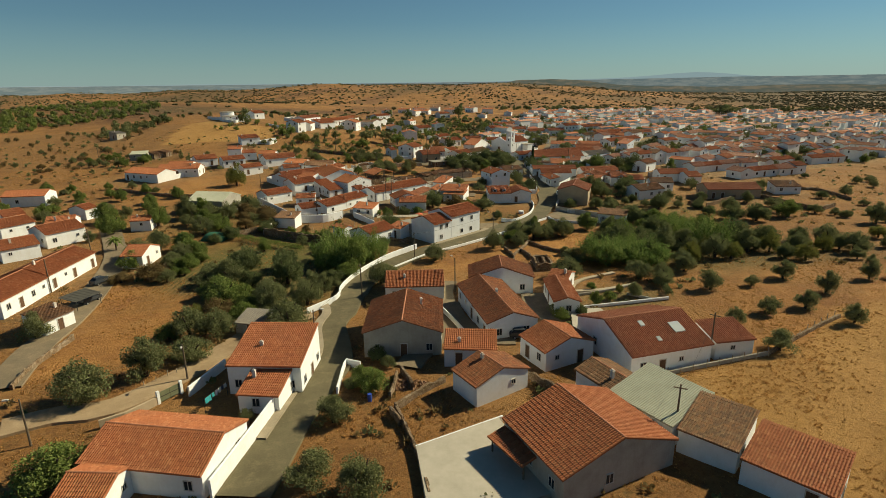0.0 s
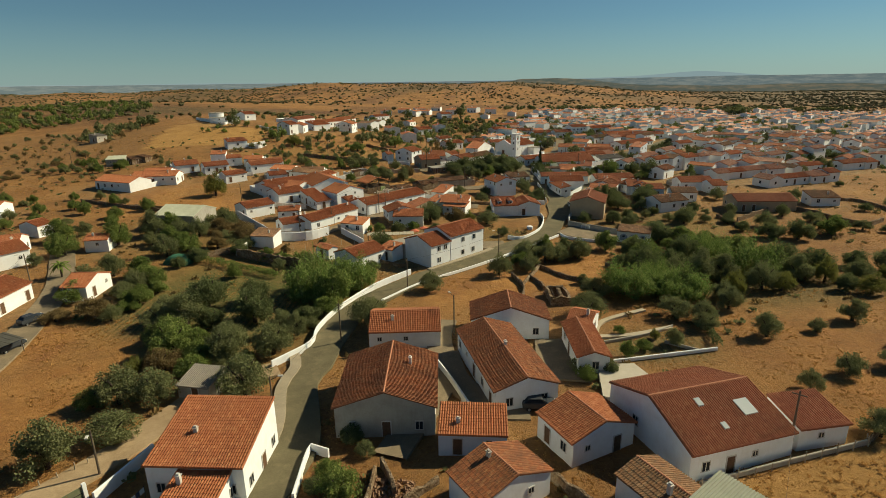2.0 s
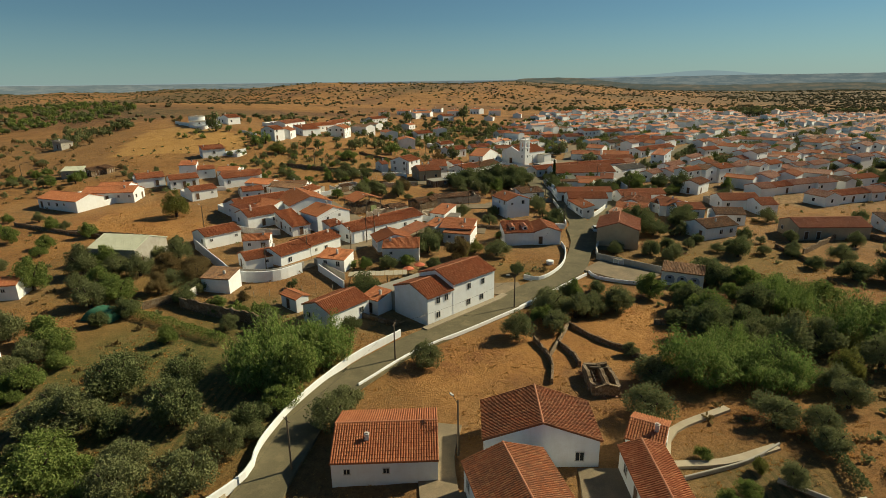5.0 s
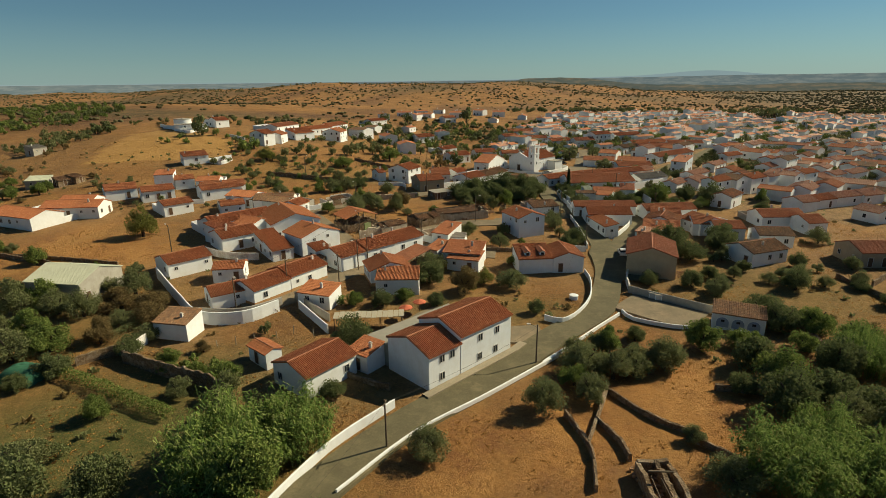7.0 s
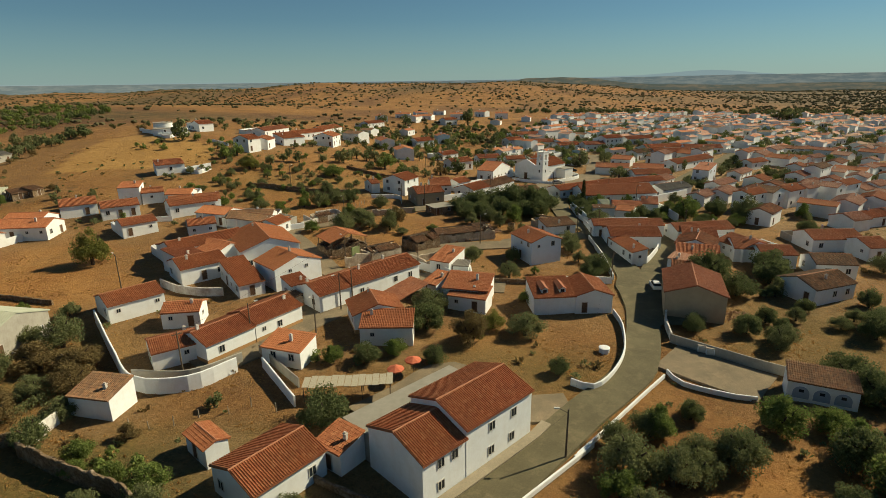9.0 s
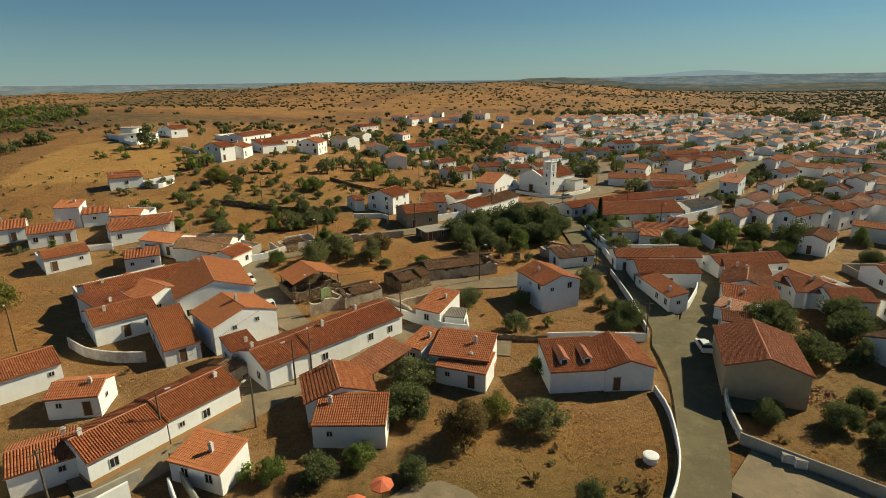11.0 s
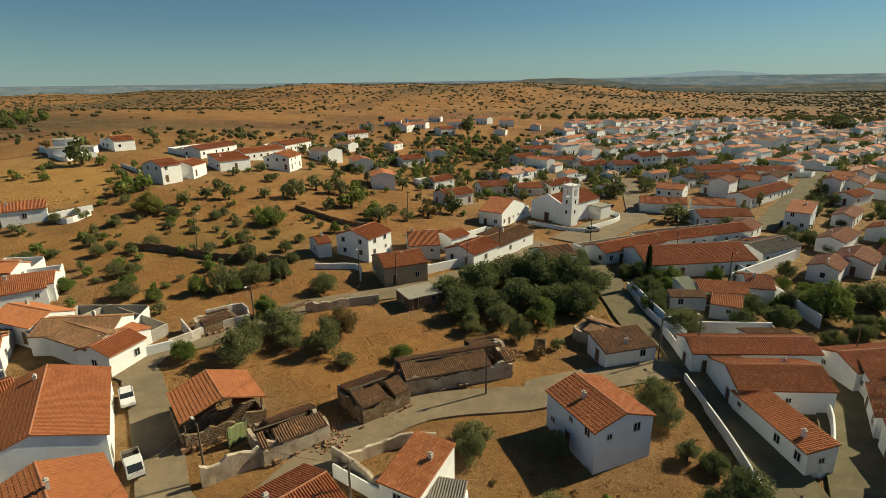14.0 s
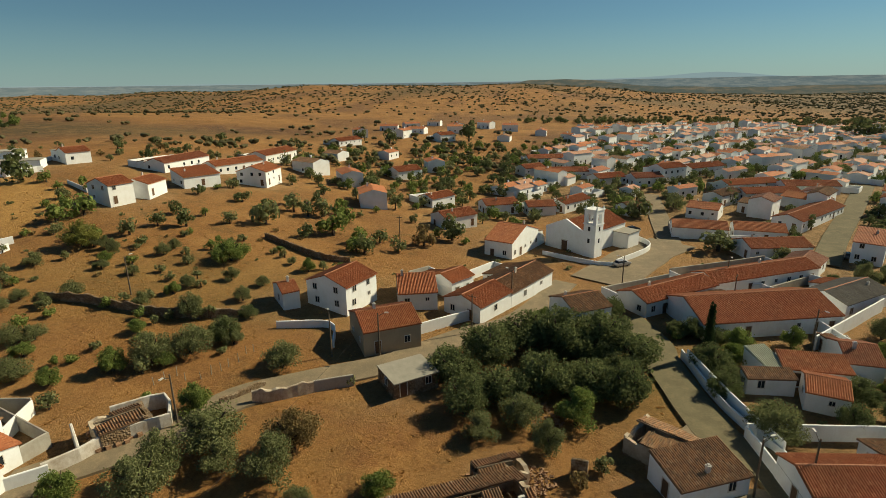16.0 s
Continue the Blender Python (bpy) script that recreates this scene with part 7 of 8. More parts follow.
# ---- groves and far trees ----
def scatter_trees():
    r = random.Random(5)
    spots = [(o.location.x, o.location.y) for o in scene.objects if o.parent is None and o.get("category") == "tree"]
    for cx, cy in COURTS:
        for k in range(r.choice((1, 2, 3, 4))):
            tree(cx + r.uniform(-4, 4), cy + r.uniform(-3, 3), r.uniform(1.3, 2.7), r.choice(("dark", "green", "olive", "olive")))
    zones = [  # centre, reach, number, sizes, kinds
        (-45, 115, 26, 30, 22, 1.2, 2.4, ("green", "olive", "olive")), (92, 124, 52, 11, 34, 1.6, 2.8, ("dark", "olive", "yellow")),
        (125, 185, 55, 42, 34, 1.6, 3.0, ("olive", "dark")), (-62, 286, 42, 24, 62, 0.9, 1.7, ("olive", "olive", "green")),
        (85, 88, 40, 22, 12, 1.6, 2.3, ("olive",)), (-115, 165, 45, 40, 48, 1.4, 2.6, ("olive", "green")),
        (64, 250, 18, 16, 16, 1.5, 2.6, ("dark", "green")), (66, 180, 20, 14, 12, 1.2, 2.2, ("olive", "dark")),
        (-30, 345, 50, 40, 40, 1.4, 2.8, ("olive", "dark", "green")), (30, 262, 20, 12, 14, 1.8, 3.0, ("dark",)),
        (-110, 330, 30, 14, 14, 1.4, 2.4, ("olive", "green")), (20, 430, 90, 80, 170, 1.6, 3.2, ("olive", "dark", "dark", "green")),
        (170, 470, 130, 110, 300, 1.5, 3.0, ("dark", "green", "olive")), (270, 700, 220, 45, 240, 2.0, 3.6, ("dark", "dark", "olive")), (-90, 440, 60, 60, 30, 1.6, 3.0, ("dark", "olive")),
        (150, 310, 75, 60, 90, 1.3, 2.8, ("dark", "green", "olive")), (220, 450, 160, 110, 160, 1.6, 3.2, ("dark", "green", "olive")), (-335, 470, 75, 105, 330, 1.9, 3.3, ("green", "dark", "green")), (-195, 340, 14, 22, 26, 1.6, 2.6, ("dark", "olive")), (-230, 300, 60, 60, 60, 1.0, 2.2, ("olive", "brown")), (-190, 250, 70, 45, 100, 0.7, 1.8, ("olive", "brown", "brown")), (-155, 255, 22, 14, 16, 1.2, 2.4, ("olive", "green")), (-150, 400, 90, 30, 50, 0.8, 1.8, ("dark", "brown", "olive")), (-203, 362, 26, 7, 9, 2.2, 3.6, ("dark", "olive")), (-62, 250, 60, 22, 30, 0.9, 2.0, ("olive", "green")), (60, 420, 90, 60, 90, 1.4, 2.8, ("dark", "green", "olive"))]
    for cx, cy, rx, ry, count, small, large, kinds in zones:
        for k in range(count * 5):
            a, d = r.uniform(0, 2 * math.pi), math.sqrt(r.random())
            x, y, size = cx + rx * d * math.cos(a), cy + ry * d * math.sin(a), r.uniform(small, large)
            if count <= 0:
                break
            if any((x - p) ** 2 + (y - q) ** 2 < 6.2 ** 2 * (1.4 if y < 250 else 0.85) for p, q in TAKEN) or not free_of_roads(x, y, 0.7 * size):
                continue
            if any((x - p) ** 2 + (y - q) ** 2 < (1.15 * size) ** 2 for p, q in spots):
                continue
            if y < 260 and any(inside(x, y, f) for f in (*DRY_FIELDS, CLEARING)):
                continue
            count -= 1
            spots.append((x, y))
            tree(x, y, size, r.choice(kinds))


scatter_trees()

for proto in TREES.values():
    for ob in [*proto.children, proto]:
        bpy.data.objects.remove(ob)


def quads(name, corners, kinds, materials):
    "A mesh of loose four-cornered leaves: corners is an array of (leaf, 4, 3), kinds the material of each."
    n = len(corners)
    me = bpy.data.meshes.new(name)
    me.vertices.add(4 * n)
    me.vertices.foreach_set("co", np.ascontiguousarray(corners, dtype=np.float32).ravel())
    me.loops.add(4 * n)
    me.loops.foreach_set("vertex_index", np.arange(4 * n, dtype=np.int32))
    me.polygons.add(n)
    me.polygons.foreach_set("loop_start", np.arange(0, 4 * n, 4, dtype=np.int32))
    for m in materials:
        me.materials.append(m)
    me.polygons.foreach_set("material_index", np.asarray(kinds, dtype=np.int32))
    me.update(calc_edges=True)
    return me


def unit(v):
    return v / np.maximum(1e-6, np.linalg.norm(v, axis=-1, keepdims=True))


def far_trees():
    "Trees among the far houses, each a trunk and a crown of leafy lobes, joined."
    g = np.random.default_rng(13)
    kinds = [*TREE_WORDS, "reed"]
    n, lobes, leaves = len(FAR_TREES), 12, 32
    base = np.array([(x, y, lie(x, y)) for x, y, size, kind in FAR_TREES])
    size = np.array([t[2] for t in FAR_TREES])
    tall = size * np.array([1.9 if t[3] == "cypress" else 1.0 for t in FAR_TREES]) * g.uniform(0.8, 1.25, n)
    which = np.array([kinds.index(t[3]) for t in FAR_TREES])
    a, d = g.uniform(0, 6.283, (n, lobes)), 0.68 * np.sqrt(g.random((n, lobes)))
    heart = np.stack([d * np.cos(a), d * np.sin(a), 0.35 + 1.1 * g.random((n, lobes)) * (1.1 - d)], -1)[:, :, None]
    rad = g.uniform(0.22, 0.44, (n, lobes, 1, 1))
    v = unit(g.normal(size=(n, lobes, leaves, 3)))
    u = unit(np.cross(v, g.normal(size=v.shape)))
    w = np.cross(v, u)
    q = g.uniform(0.08, 0.16, (n, lobes, leaves, 1))
    c = heart + v * rad * g.uniform(0.7, 1.12, (n, lobes, leaves, 1))
    p = np.stack([c - u * q, c + w * q * 0.7 + v * q * 0.4, c + u * q, c - w * q * 0.7], -2).reshape(n, lobes * leaves, 4, 3)
    i = np.arange(5) * 1.257
    ring = lambda k, t, h: np.stack([t * np.cos(i + k), t * np.sin(i + k), np.full(5, h)], -1)
    trunk = np.stack([ring(0, 0.12, -0.3), ring(1.257, 0.12, -0.3), ring(1.257, 0.07, 0.7), ring(0, 0.07, 0.7)], 1)
    p = np.concatenate([p, np.broadcast_to(trunk, (n, 5, 4, 3))], 1)
    p = p * np.stack([size, size, tall], -1)[:, None, None] + base[:, None, None]
    mats = np.concatenate([np.repeat(which[:, None], lobes * leaves, 1), np.full((n, 5), len(kinds))], 1).ravel()
    me = quads("far_trees", p.reshape(-1, 4, 3), mats, [*[LEAVES[k] for k in kinds], BARK])
    tagged(new("far_trees", me), "dark green trees among the far houses", "trees", kind="stuff")


far_trees()


def dry_growth():
    "Dry grass tufts and low thorny shrubs over the open ground, past counting."
    r = random.Random(21)
    verts, faces, mats = [], [], []
    n = 0
    while n < 46000:
        y = 30 + 300 * r.random() ** 1.3
        x = r.uniform(-0.85, 0.85) * (y + 40)
        if noise.noise((x / 14, y / 14, 6)) + r.uniform(-0.45, 0.35) < -0.06 or not free_of_roads(x, y, 0.5):
            continue
        if any(abs(x - p) < 4.5 and abs(y - q) < 4.5 for p, q in NEAR_HOUSE[int(x // 10), int(y // 10)]):
            continue
        n += 1
        bush = r.random() < 0.035 and cover(x, y)[1] < 0.3 and not inside(x, y, NEAR_STUBBLE)
        size = r.uniform(0.3, 0.8) if bush else r.uniform(0.10, 0.30)
        z = lie(x, y) - 0.12
        mat = r.choice((1, 2)) if bush else 0
        for k in range(16 if bush else 6):
            a, t = r.uniform(0, 6.28), r.uniform(0.1, 1.0)
            d = size * r.random()
            px, py, pz = x + d * math.cos(a), y + d * math.sin(a), z + (size * 0.8 * (1 - 0.6 * d / size) * r.random() if bush else 0)
            q, h = size * r.uniform(0.2, 0.45), size * r.uniform(0.4, 0.8)
            b = r.uniform(0, 6.28)
            ux, uy = q * math.cos(b), q * math.sin(b)
            lx, ly = 0.4 * h * math.cos(a), 0.4 * h * math.sin(a)
            o = len(verts)
            verts += [(px - ux, py - uy, pz), (px + ux, py + uy, pz), (px + 0.6 * ux + lx, py + 0.6 * uy + ly, pz + h), (px - 0.6 * ux + lx, py - 0.6 * uy + ly, pz + 0.8 * h)]
            faces.append((o, o + 1, o + 2, o + 3))
            mats.append(mat)
    me = bpy.data.meshes.new("dry_growth")
    me.from_pydata(verts, [], faces)
    for m in (LEAVES["dry"], LEAVES["brown"], LEAVES["olive"]):
        me.materials.append(m)
    me.polygons.foreach_set("material_index", mats)
    tagged(new("dry_growth", me), "dry grass tufts and low thorny shrubs on open ground", "grass", kind="stuff")


dry_growth()


def far_oaks():
    "Holm oaks dotted over the hills: uneven clumps, too many to count."
    r = random.Random(9)
    base = bmesh.new()
    bmesh.ops.create_icosphere(base, subdivisions=1, radius=1.0)
    bv = [v.co.copy() for v in base.verts]
    bf = [[v.index for v in f.verts] for f in base.faces]
    base.free()
    verts, faces = [], []
    made = 0
    while made < 11000:
        y = 430 + 1900 * r.random() ** 1.3
        x = r.uniform(-0.95, 0.95) * y
        a = x / y
        n = noise.noise((x / 190, y / 260, 8.3))
        dense = 0.18 + 0.24 * smooth(600, 1100, y) + 0.45 * n + 0.75 * smooth(0.35, 0.75, a) * smooth(450, 900, y)
        if (inside(x, y, QUARTERS[1]) or inside(x, y, QUARTERS[0])) or r.random() > dense:
            continue
        made += 1
        size = r.uniform(0.9, 2.3) * (1 + 0.35 * smooth(900, 2000, y))
        z = lie(x, y) + rough(x, y)
        for q in range(r.choice((2, 3, 3))):
            dx, dy, k = r.uniform(-0.8, 0.8) * size, r.uniform(-0.8, 0.8) * size, size * r.uniform(0.55, 1.0)
            o = len(verts)
            for v in bv:
                f = k * r.uniform(0.75, 1.2)
                verts.append((x + dx + v.x * f, y + dy + v.y * f, z + 0.75 * size + v.z * f * 0.7))
            faces += [[o + i for i in f] for f in bf]
    me = bpy.data.meshes.new("holm_oaks")
    me.from_pydata(verts, [], faces)
    me.materials.append(LEAVES["oak"])
    tagged(new("holm_oaks", me), "scattered dark holm oaks over the dry hills", "trees", kind="stuff")


far_oaks()


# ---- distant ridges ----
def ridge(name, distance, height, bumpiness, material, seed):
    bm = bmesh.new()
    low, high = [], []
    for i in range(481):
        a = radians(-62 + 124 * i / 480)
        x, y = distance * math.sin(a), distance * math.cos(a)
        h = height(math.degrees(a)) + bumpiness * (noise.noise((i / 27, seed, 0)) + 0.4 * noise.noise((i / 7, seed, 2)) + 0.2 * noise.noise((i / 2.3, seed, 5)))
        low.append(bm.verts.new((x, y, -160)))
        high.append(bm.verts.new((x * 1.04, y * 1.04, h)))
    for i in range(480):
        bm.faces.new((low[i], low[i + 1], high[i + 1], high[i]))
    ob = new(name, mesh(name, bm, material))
    tagged(ob, "far ridge on the horizon with painted blue-grey haze", "hills", kind="structure")



# backdrop ridges glow unlit, with the haze put into their colour
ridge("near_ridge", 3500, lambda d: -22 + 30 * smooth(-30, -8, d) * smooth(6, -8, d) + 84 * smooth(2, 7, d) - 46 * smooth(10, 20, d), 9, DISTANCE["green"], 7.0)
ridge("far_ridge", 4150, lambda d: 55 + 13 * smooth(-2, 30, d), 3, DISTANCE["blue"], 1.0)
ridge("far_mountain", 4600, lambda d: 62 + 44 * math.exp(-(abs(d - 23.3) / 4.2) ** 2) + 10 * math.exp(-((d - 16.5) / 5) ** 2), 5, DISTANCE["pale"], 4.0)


# ---- the church on its square ----
def church():
    turn = -46
    ob = thing("church", pose(33.2, 318.6, lie(33.2, 318.6), 0, 0, turn), "whitewashed village church with square bell tower and red tile roof", "church")
    W, wide, deep, eave = WALLS["white"], 11.8, 19.0, 5.2
    a = wide / 2
    # own x runs along the facade, own y back along the nave; the tower stands at the facade's near corner
    bm = bmesh.new()
    ring = [(-wide, -2), (0, -2), (0, eave), (-a, eave + 2.4), (-wide, eave)]
    ends = [[bm.verts.new((u, v, h)) for u, h in ring] for v in (0, deep)]
    bm.faces.new(ends[0])
    bm.faces.new(ends[1][::-1])
    for i in range(5):
        j = (i + 1) % 5
        bm.faces.new((ends[0][i], ends[1][i], ends[1][j], ends[0][j]))
    bmesh.ops.recalc_face_normals(bm, faces=bm.faces)
    part("nave", bm, W, ob)
    rb = bmesh.new()
    place = lambda u, v, h: (v - a, u, h)
    for s in (-1, 1):
        slope(rb, 0.35, deep + 0.1, (s * (a + 0.25), eave + 0.02), (0, eave + 2.5), place, 0.4, 20 * s)
    part("roof", rb, TILES["red"], ob)
    front = bmesh.new()
    ring = [(-wide - 0.1, 0), (-wide - 0.1, eave + 0.4), (-a, eave + 3.1), (0.1, eave + 0.4), (0.1, 0)]
    ends = [[front.verts.new((u, v, h)) for u, h in ring] for v in (-0.3, 0.25)]
    front.faces.new(ends[0])
    front.faces.new(ends[1][::-1])
    for i in range(5):
        j = (i + 1) % 5
        front.faces.new((ends[0][i], ends[1][i], ends[1][j], ends[0][j]))
    bmesh.ops.recalc_face_normals(front, faces=front.faces)
    part("facade", front, W, ob)
    d = part("door", block(-a - 0.8, -0.36, 0, -a + 0.8, -0.3, 2.6), DOOR, ob)
    part("door_frame", box(block(-a - 1.05, -0.4, 0, -a - 0.8, -0.3, 2.85), -a - 0.8, -0.4, 2.6, -a + 1.05, -0.3, 2.85), FRAME, d)
    tower = bmesh.new()
    t, h = 3.4, 11.6
    box(tower, -0.4, -0.5, -2, t - 0.4, t - 0.5, h - 3.6)
    tw = part("bell_tower", tower, W, ob, "whitewashed square bell tower with open belfry")
    part("cornice", block(-0.55, -0.65, h - 3.6, t - 0.25, t - 0.35, h - 3.35), W, tw)
    for x0 in (-0.4, t - 1.3):
        for y0 in (-0.5, t - 1.4):
            part("pillar", block(x0, y0, h - 3.35, x0 + 0.9, y0 + 0.9, h - 0.9), W, tw)
    part("belfry_top", block(-0.4, -0.5, h - 0.9, t - 0.4, t - 0.5, h), W, tw)
    part("cornice", block(-0.6, -0.7, h, t - 0.2, t - 0.3, h + 0.25), W, tw)
    for x0 in (-0.35, t - 0.75):
        for y0 in (-0.45, t - 0.85):
            part("pinnacle", tube(bmesh.new(), (x0 + 0.2, y0 + 0.2, h + 0.25), (x0 + 0.2, y0 + 0.2, h + 1.2), 0.24, 0.05, 8), W, tw)
    bell = bmesh.new()
    tube(bell, (1.3, 1.2, h - 2.6), (1.3, 1.2, h - 1.8), 0.5, 0.25, 10)
    part("bell", bell, IRON, tw)
    for z0 in (3.4, 6.4):
        part("window", block(t - 0.42, 0.9, z0, t - 0.36, 1.5, z0 + 1.1), GLASS, tw)
        part("window", block(0.9, -0.54, z0, 1.5, -0.48, z0 + 1.1), GLASS, tw)
    low = bmesh.new()
    box(low, 0.02, deep - 6, -2, 4.5, deep - 0.5, 3.6)
    part("vestry", low, W, ob)
    part("vestry_roof", block(0.02, deep - 6.2, 3.6, 4.7, deep - 0.3, 3.8), SLAB_ROOF, ob)


church()


# ---- the water tank on the hill ----
def water_tank(x, y):
    z = lie(x, y)
    ob = thing("water_tank", pose(x, y, z), "round white concrete water tank on the hill", "tank")
    bm = bmesh.new()
    tube(bm, (0, 0, -2), (0, 0, 4.2), 4.3, 4.3, 40)
    part("drum", bm, WALLS["white"], ob)
    lid = bmesh.new()
    tube(lid, (0, 0, 4.2), (0, 0, 4.45), 4.5, 4.5, 40)
    tube(lid, (0, 0, 4.45), (0, 0, 4.9), 0.5, 0.4, 10)
    part("lid", lid, WALLS["grey"], ob)


water_tank(-143.8, 363)
house(-132, 371, 6, 4, 60, 3.4, "flat", "slab", "white", chimneys=0)


# ---- the shaded yard behind the white house ----
def pergola():
    x, y = -15.6, 158.2
    z = lie(x, y)
    ob = thing("pergola", pose(x, y, z, 0, 0, 5), "long pergola roofed with bleached reed mats", "pergola")
    r = random.Random(2)
    for i in range(13):
        u = -6.0 + 0.94 * i
        m = block(u, -1.5 + r.uniform(-0.12, 0.12), 2.25 + r.uniform(-0.04, 0.04), u + 0.88, 1.5 + r.uniform(-0.2, 0.2), 2.31)
        part("mat", m, REED, ob)
    for u in (-5.8, -2, 2, 5.8):
        for v in (-1.3, 1.3):
            part("post", tube(bmesh.new(), (u, v, -0.4), (u, v, 2.25), 0.06, 0.06), POLE, ob)


REED = plain("bleached_reed", (0.48, 0.43, 0.32), (0.34, 0.29, 0.20), 5)
CLOTH = plain("faded_red_cloth", (0.55, 0.12, 0.06), (0.62, 0.2, 0.1), 3)
pergola()


def parasol(x, y):
    ob = thing("parasol", pose(x, y, lie(x, y)), "open faded red parasol over a yard table", "parasol", "parasols")
    bm = bmesh.new()
    tip = bm.verts.new((0, 0, 2.6))
    ring = [bm.verts.new((1.25 * math.cos(i * math.pi / 4), 1.25 * math.sin(i * math.pi / 4), 2.1)) for i in range(8)]
    low = [bm.verts.new((1.25 * math.cos(i * math.pi / 4), 1.25 * math.sin(i * math.pi / 4), 1.95)) for i in range(8)]
    for i in range(8):
        bm.faces.new((tip, ring[i], ring[(i + 1) % 8]))
        bm.faces.new((ring[i], low[i], low[(i + 1) % 8], ring[(i + 1) % 8]))
    part("canopy", bm, CLOTH, ob)
    part("pole", tube(bmesh.new(), (0, 0, -0.1), (0, 0, 2.6), 0.03, 0.03), IRON, ob)


parasol(-7.1, 164.4)
parasol(-9.4, 161.8)


# ---- the arcade of the long low house ----
def arches(ob, length, width):
    for k in range(3):
        u = (k - 1) * 2.35
        bm = bmesh.new()
        rim = [(u - 0.95, 0.4), (u + 0.95, 0.4)] + [(u + 0.95 * math.cos(i * math.pi / 10), 1.15 + 0.95 * math.sin(i * math.pi / 10)) for i in range(11)]
        f = [bm.verts.new((p, -width / 2 - 0.06, q)) for p, q in rim]
        g = [bm.verts.new((p, -width / 2 + 0.05, q)) for p, q in rim]
        bm.faces.new(f)
        for i in range(len(f)):
            bm.faces.new((f[i], f[i - 1], g[i - 1], g[i]))
        bmesh.ops.recalc_face_normals(bm, faces=bm.faces)
        arch = part("arch", bm, ARCH_BLUE, ob, "blue-grey painted blind arch")
        part("opening", block(u - 0.28, -width / 2 - 0.09, 1.3, u + 0.28, -width / 2 - 0.05, 1.7), GLASS, arch)


ARCH_BLUE = plain("blue_grey_paint", (0.34, 0.40, 0.48), (0.28, 0.33, 0.4), 1.0)
arches(arcade, 8.0, 4.0)


# ---- poles, lamps and lines ----
def pole(x, y, tall, lamp=True):
    z = lie(x, y)
    ob = thing("street_lamp" if lamp else "utility_pole", pose(x, y, z, 0, 0, 137 * x % 360), "weathered utility pole with a street lamp arm" if lamp else "weathered timber utility pole with cross-arm", "pole", "poles")
    part("pole", tube(bmesh.new(), (0, 0, -0.6), (0, 0, tall), 0.14, 0.09, 8), POLE, ob)
    if lamp:
        arm = part("arm", tube(bmesh.new(), (0, 0, tall - 0.5), (1.1, 0, tall + 0.1), 0.035, 0.03), IRON, ob)
        part("lamp_head", block(1.0, -0.12, tall + 0.02, 1.6, 0.12, tall + 0.16), FRAME, arm)
    else:
        part("cross_arm", block(-0.7, -0.05, tall - 0.5, 0.7, 0.05, tall - 0.38), POLE, ob)
    return x, y, z + tall - 0.4


def cable(a, b):
    bm = bmesh.new()
    n = 10
    points = [Vector(a).lerp(Vector(b), i / n) - Vector((0, 0, 4 * 0.7 * (i / n) * (1 - i / n))) for i in range(n + 1)]
    rings = [[bm.verts.new(p + Vector((0, 0.018 * u, 0.018 * v))) for u, v in ((1, 0), (0, 1), (-1, 0), (0, -1))] for p in points]
    for p, q in zip(rings, rings[1:]):
        for i in range(4):
            bm.faces.new((p[i], p[(i + 1) % 4], q[(i + 1) % 4], q[i]))
    tagged(new("overhead_cable", mesh("overhead_cable", bm, IRON)), "thin dark overhead cable between poles", "cable", "cables")


TOPS = []
TOPS.append(pole(-8.6, 125.4, 6.5, lamp=False))
TOPS.append(pole(11.8, 145.6, 6.5))
TOPS.append(pole(-25.3, 207.7, 7))
TOPS.append(pole(31.5, 199.7, 7, lamp=False))
TOPS.append(pole(31.7, 234.2, 7))
TOPS.append(pole(5.4, 224.8, 7.5))
TOPS.append(pole(24.8, 52.6, 6.5, lamp=False))
TOPS.append(pole(-48.5, 53.4, 6))
TOPS.append(pole(-37.3, 68.5, 5.5))
TOPS.append(pole(36.5, 70.1, 7, lamp=False))
TOPS.append(pole(-79.9, 101.6, 7))
TOPS.append(pole(-84.9, 122.8, 7))
TOPS.append(pole(-17.4, 100.1, 7, lamp=False))
TOPS.append(pole(-21.0, 77.0, 7))
TOPS.append(pole(0.9, 102.8, 7))
TOPS.append(pole(59.4, 232.7, 7, lamp=False))
TOPS.append(pole(-24.4, 176.1, 7))
TOPS.append(pole(-20.2, 187.6, 7))
TOPS.append(pole(-40.4, 162.1, 7, lamp=False))
TOPS.append(pole(-10.5, 261.3, 7))
TOPS.append(pole(-17.6, 260.6, 7))
TOPS.append(pole(-13.1, 319.5, 7, lamp=False))
TOPS.append(pole(57.1, 295.0, 7))
TOPS.append(pole(-32.3, 242.9, 7))
TOPS.append(pole(52.9, 283.3, 7, lamp=False))
TOPS.append(pole(37.4, 234.4, 7))
TOPS.append(pole(-67.3, 192.6, 7))
TOPS.append(pole(-8.8, 203.0, 7, lamp=False))
TOPS.append(pole(-22.0, 185.4, 7))
TOPS.append(pole(-33.9, 172.2, 7))
TOPS.append(pole(3.7, 270.2, 7, lamp=False))
TOPS.append(pole(11.5, 283.1, 7))
TOPS.append(pole(57.3, 266.6, 7))
TOPS.append(pole(-161.1, 250.9, 7, lamp=False))
TOPS.append(pole(35.5, 294.4, 7))
TOPS.append(pole(-57.3, 277.3, 7))
for i, j in ((0, 12), (12, 13), (0, 1), (1, 3), (3, 4), (6, 9), (2, 27), (18, 19), (10, 11), (5, 2)):
    cable(TOPS[i], TOPS[j])


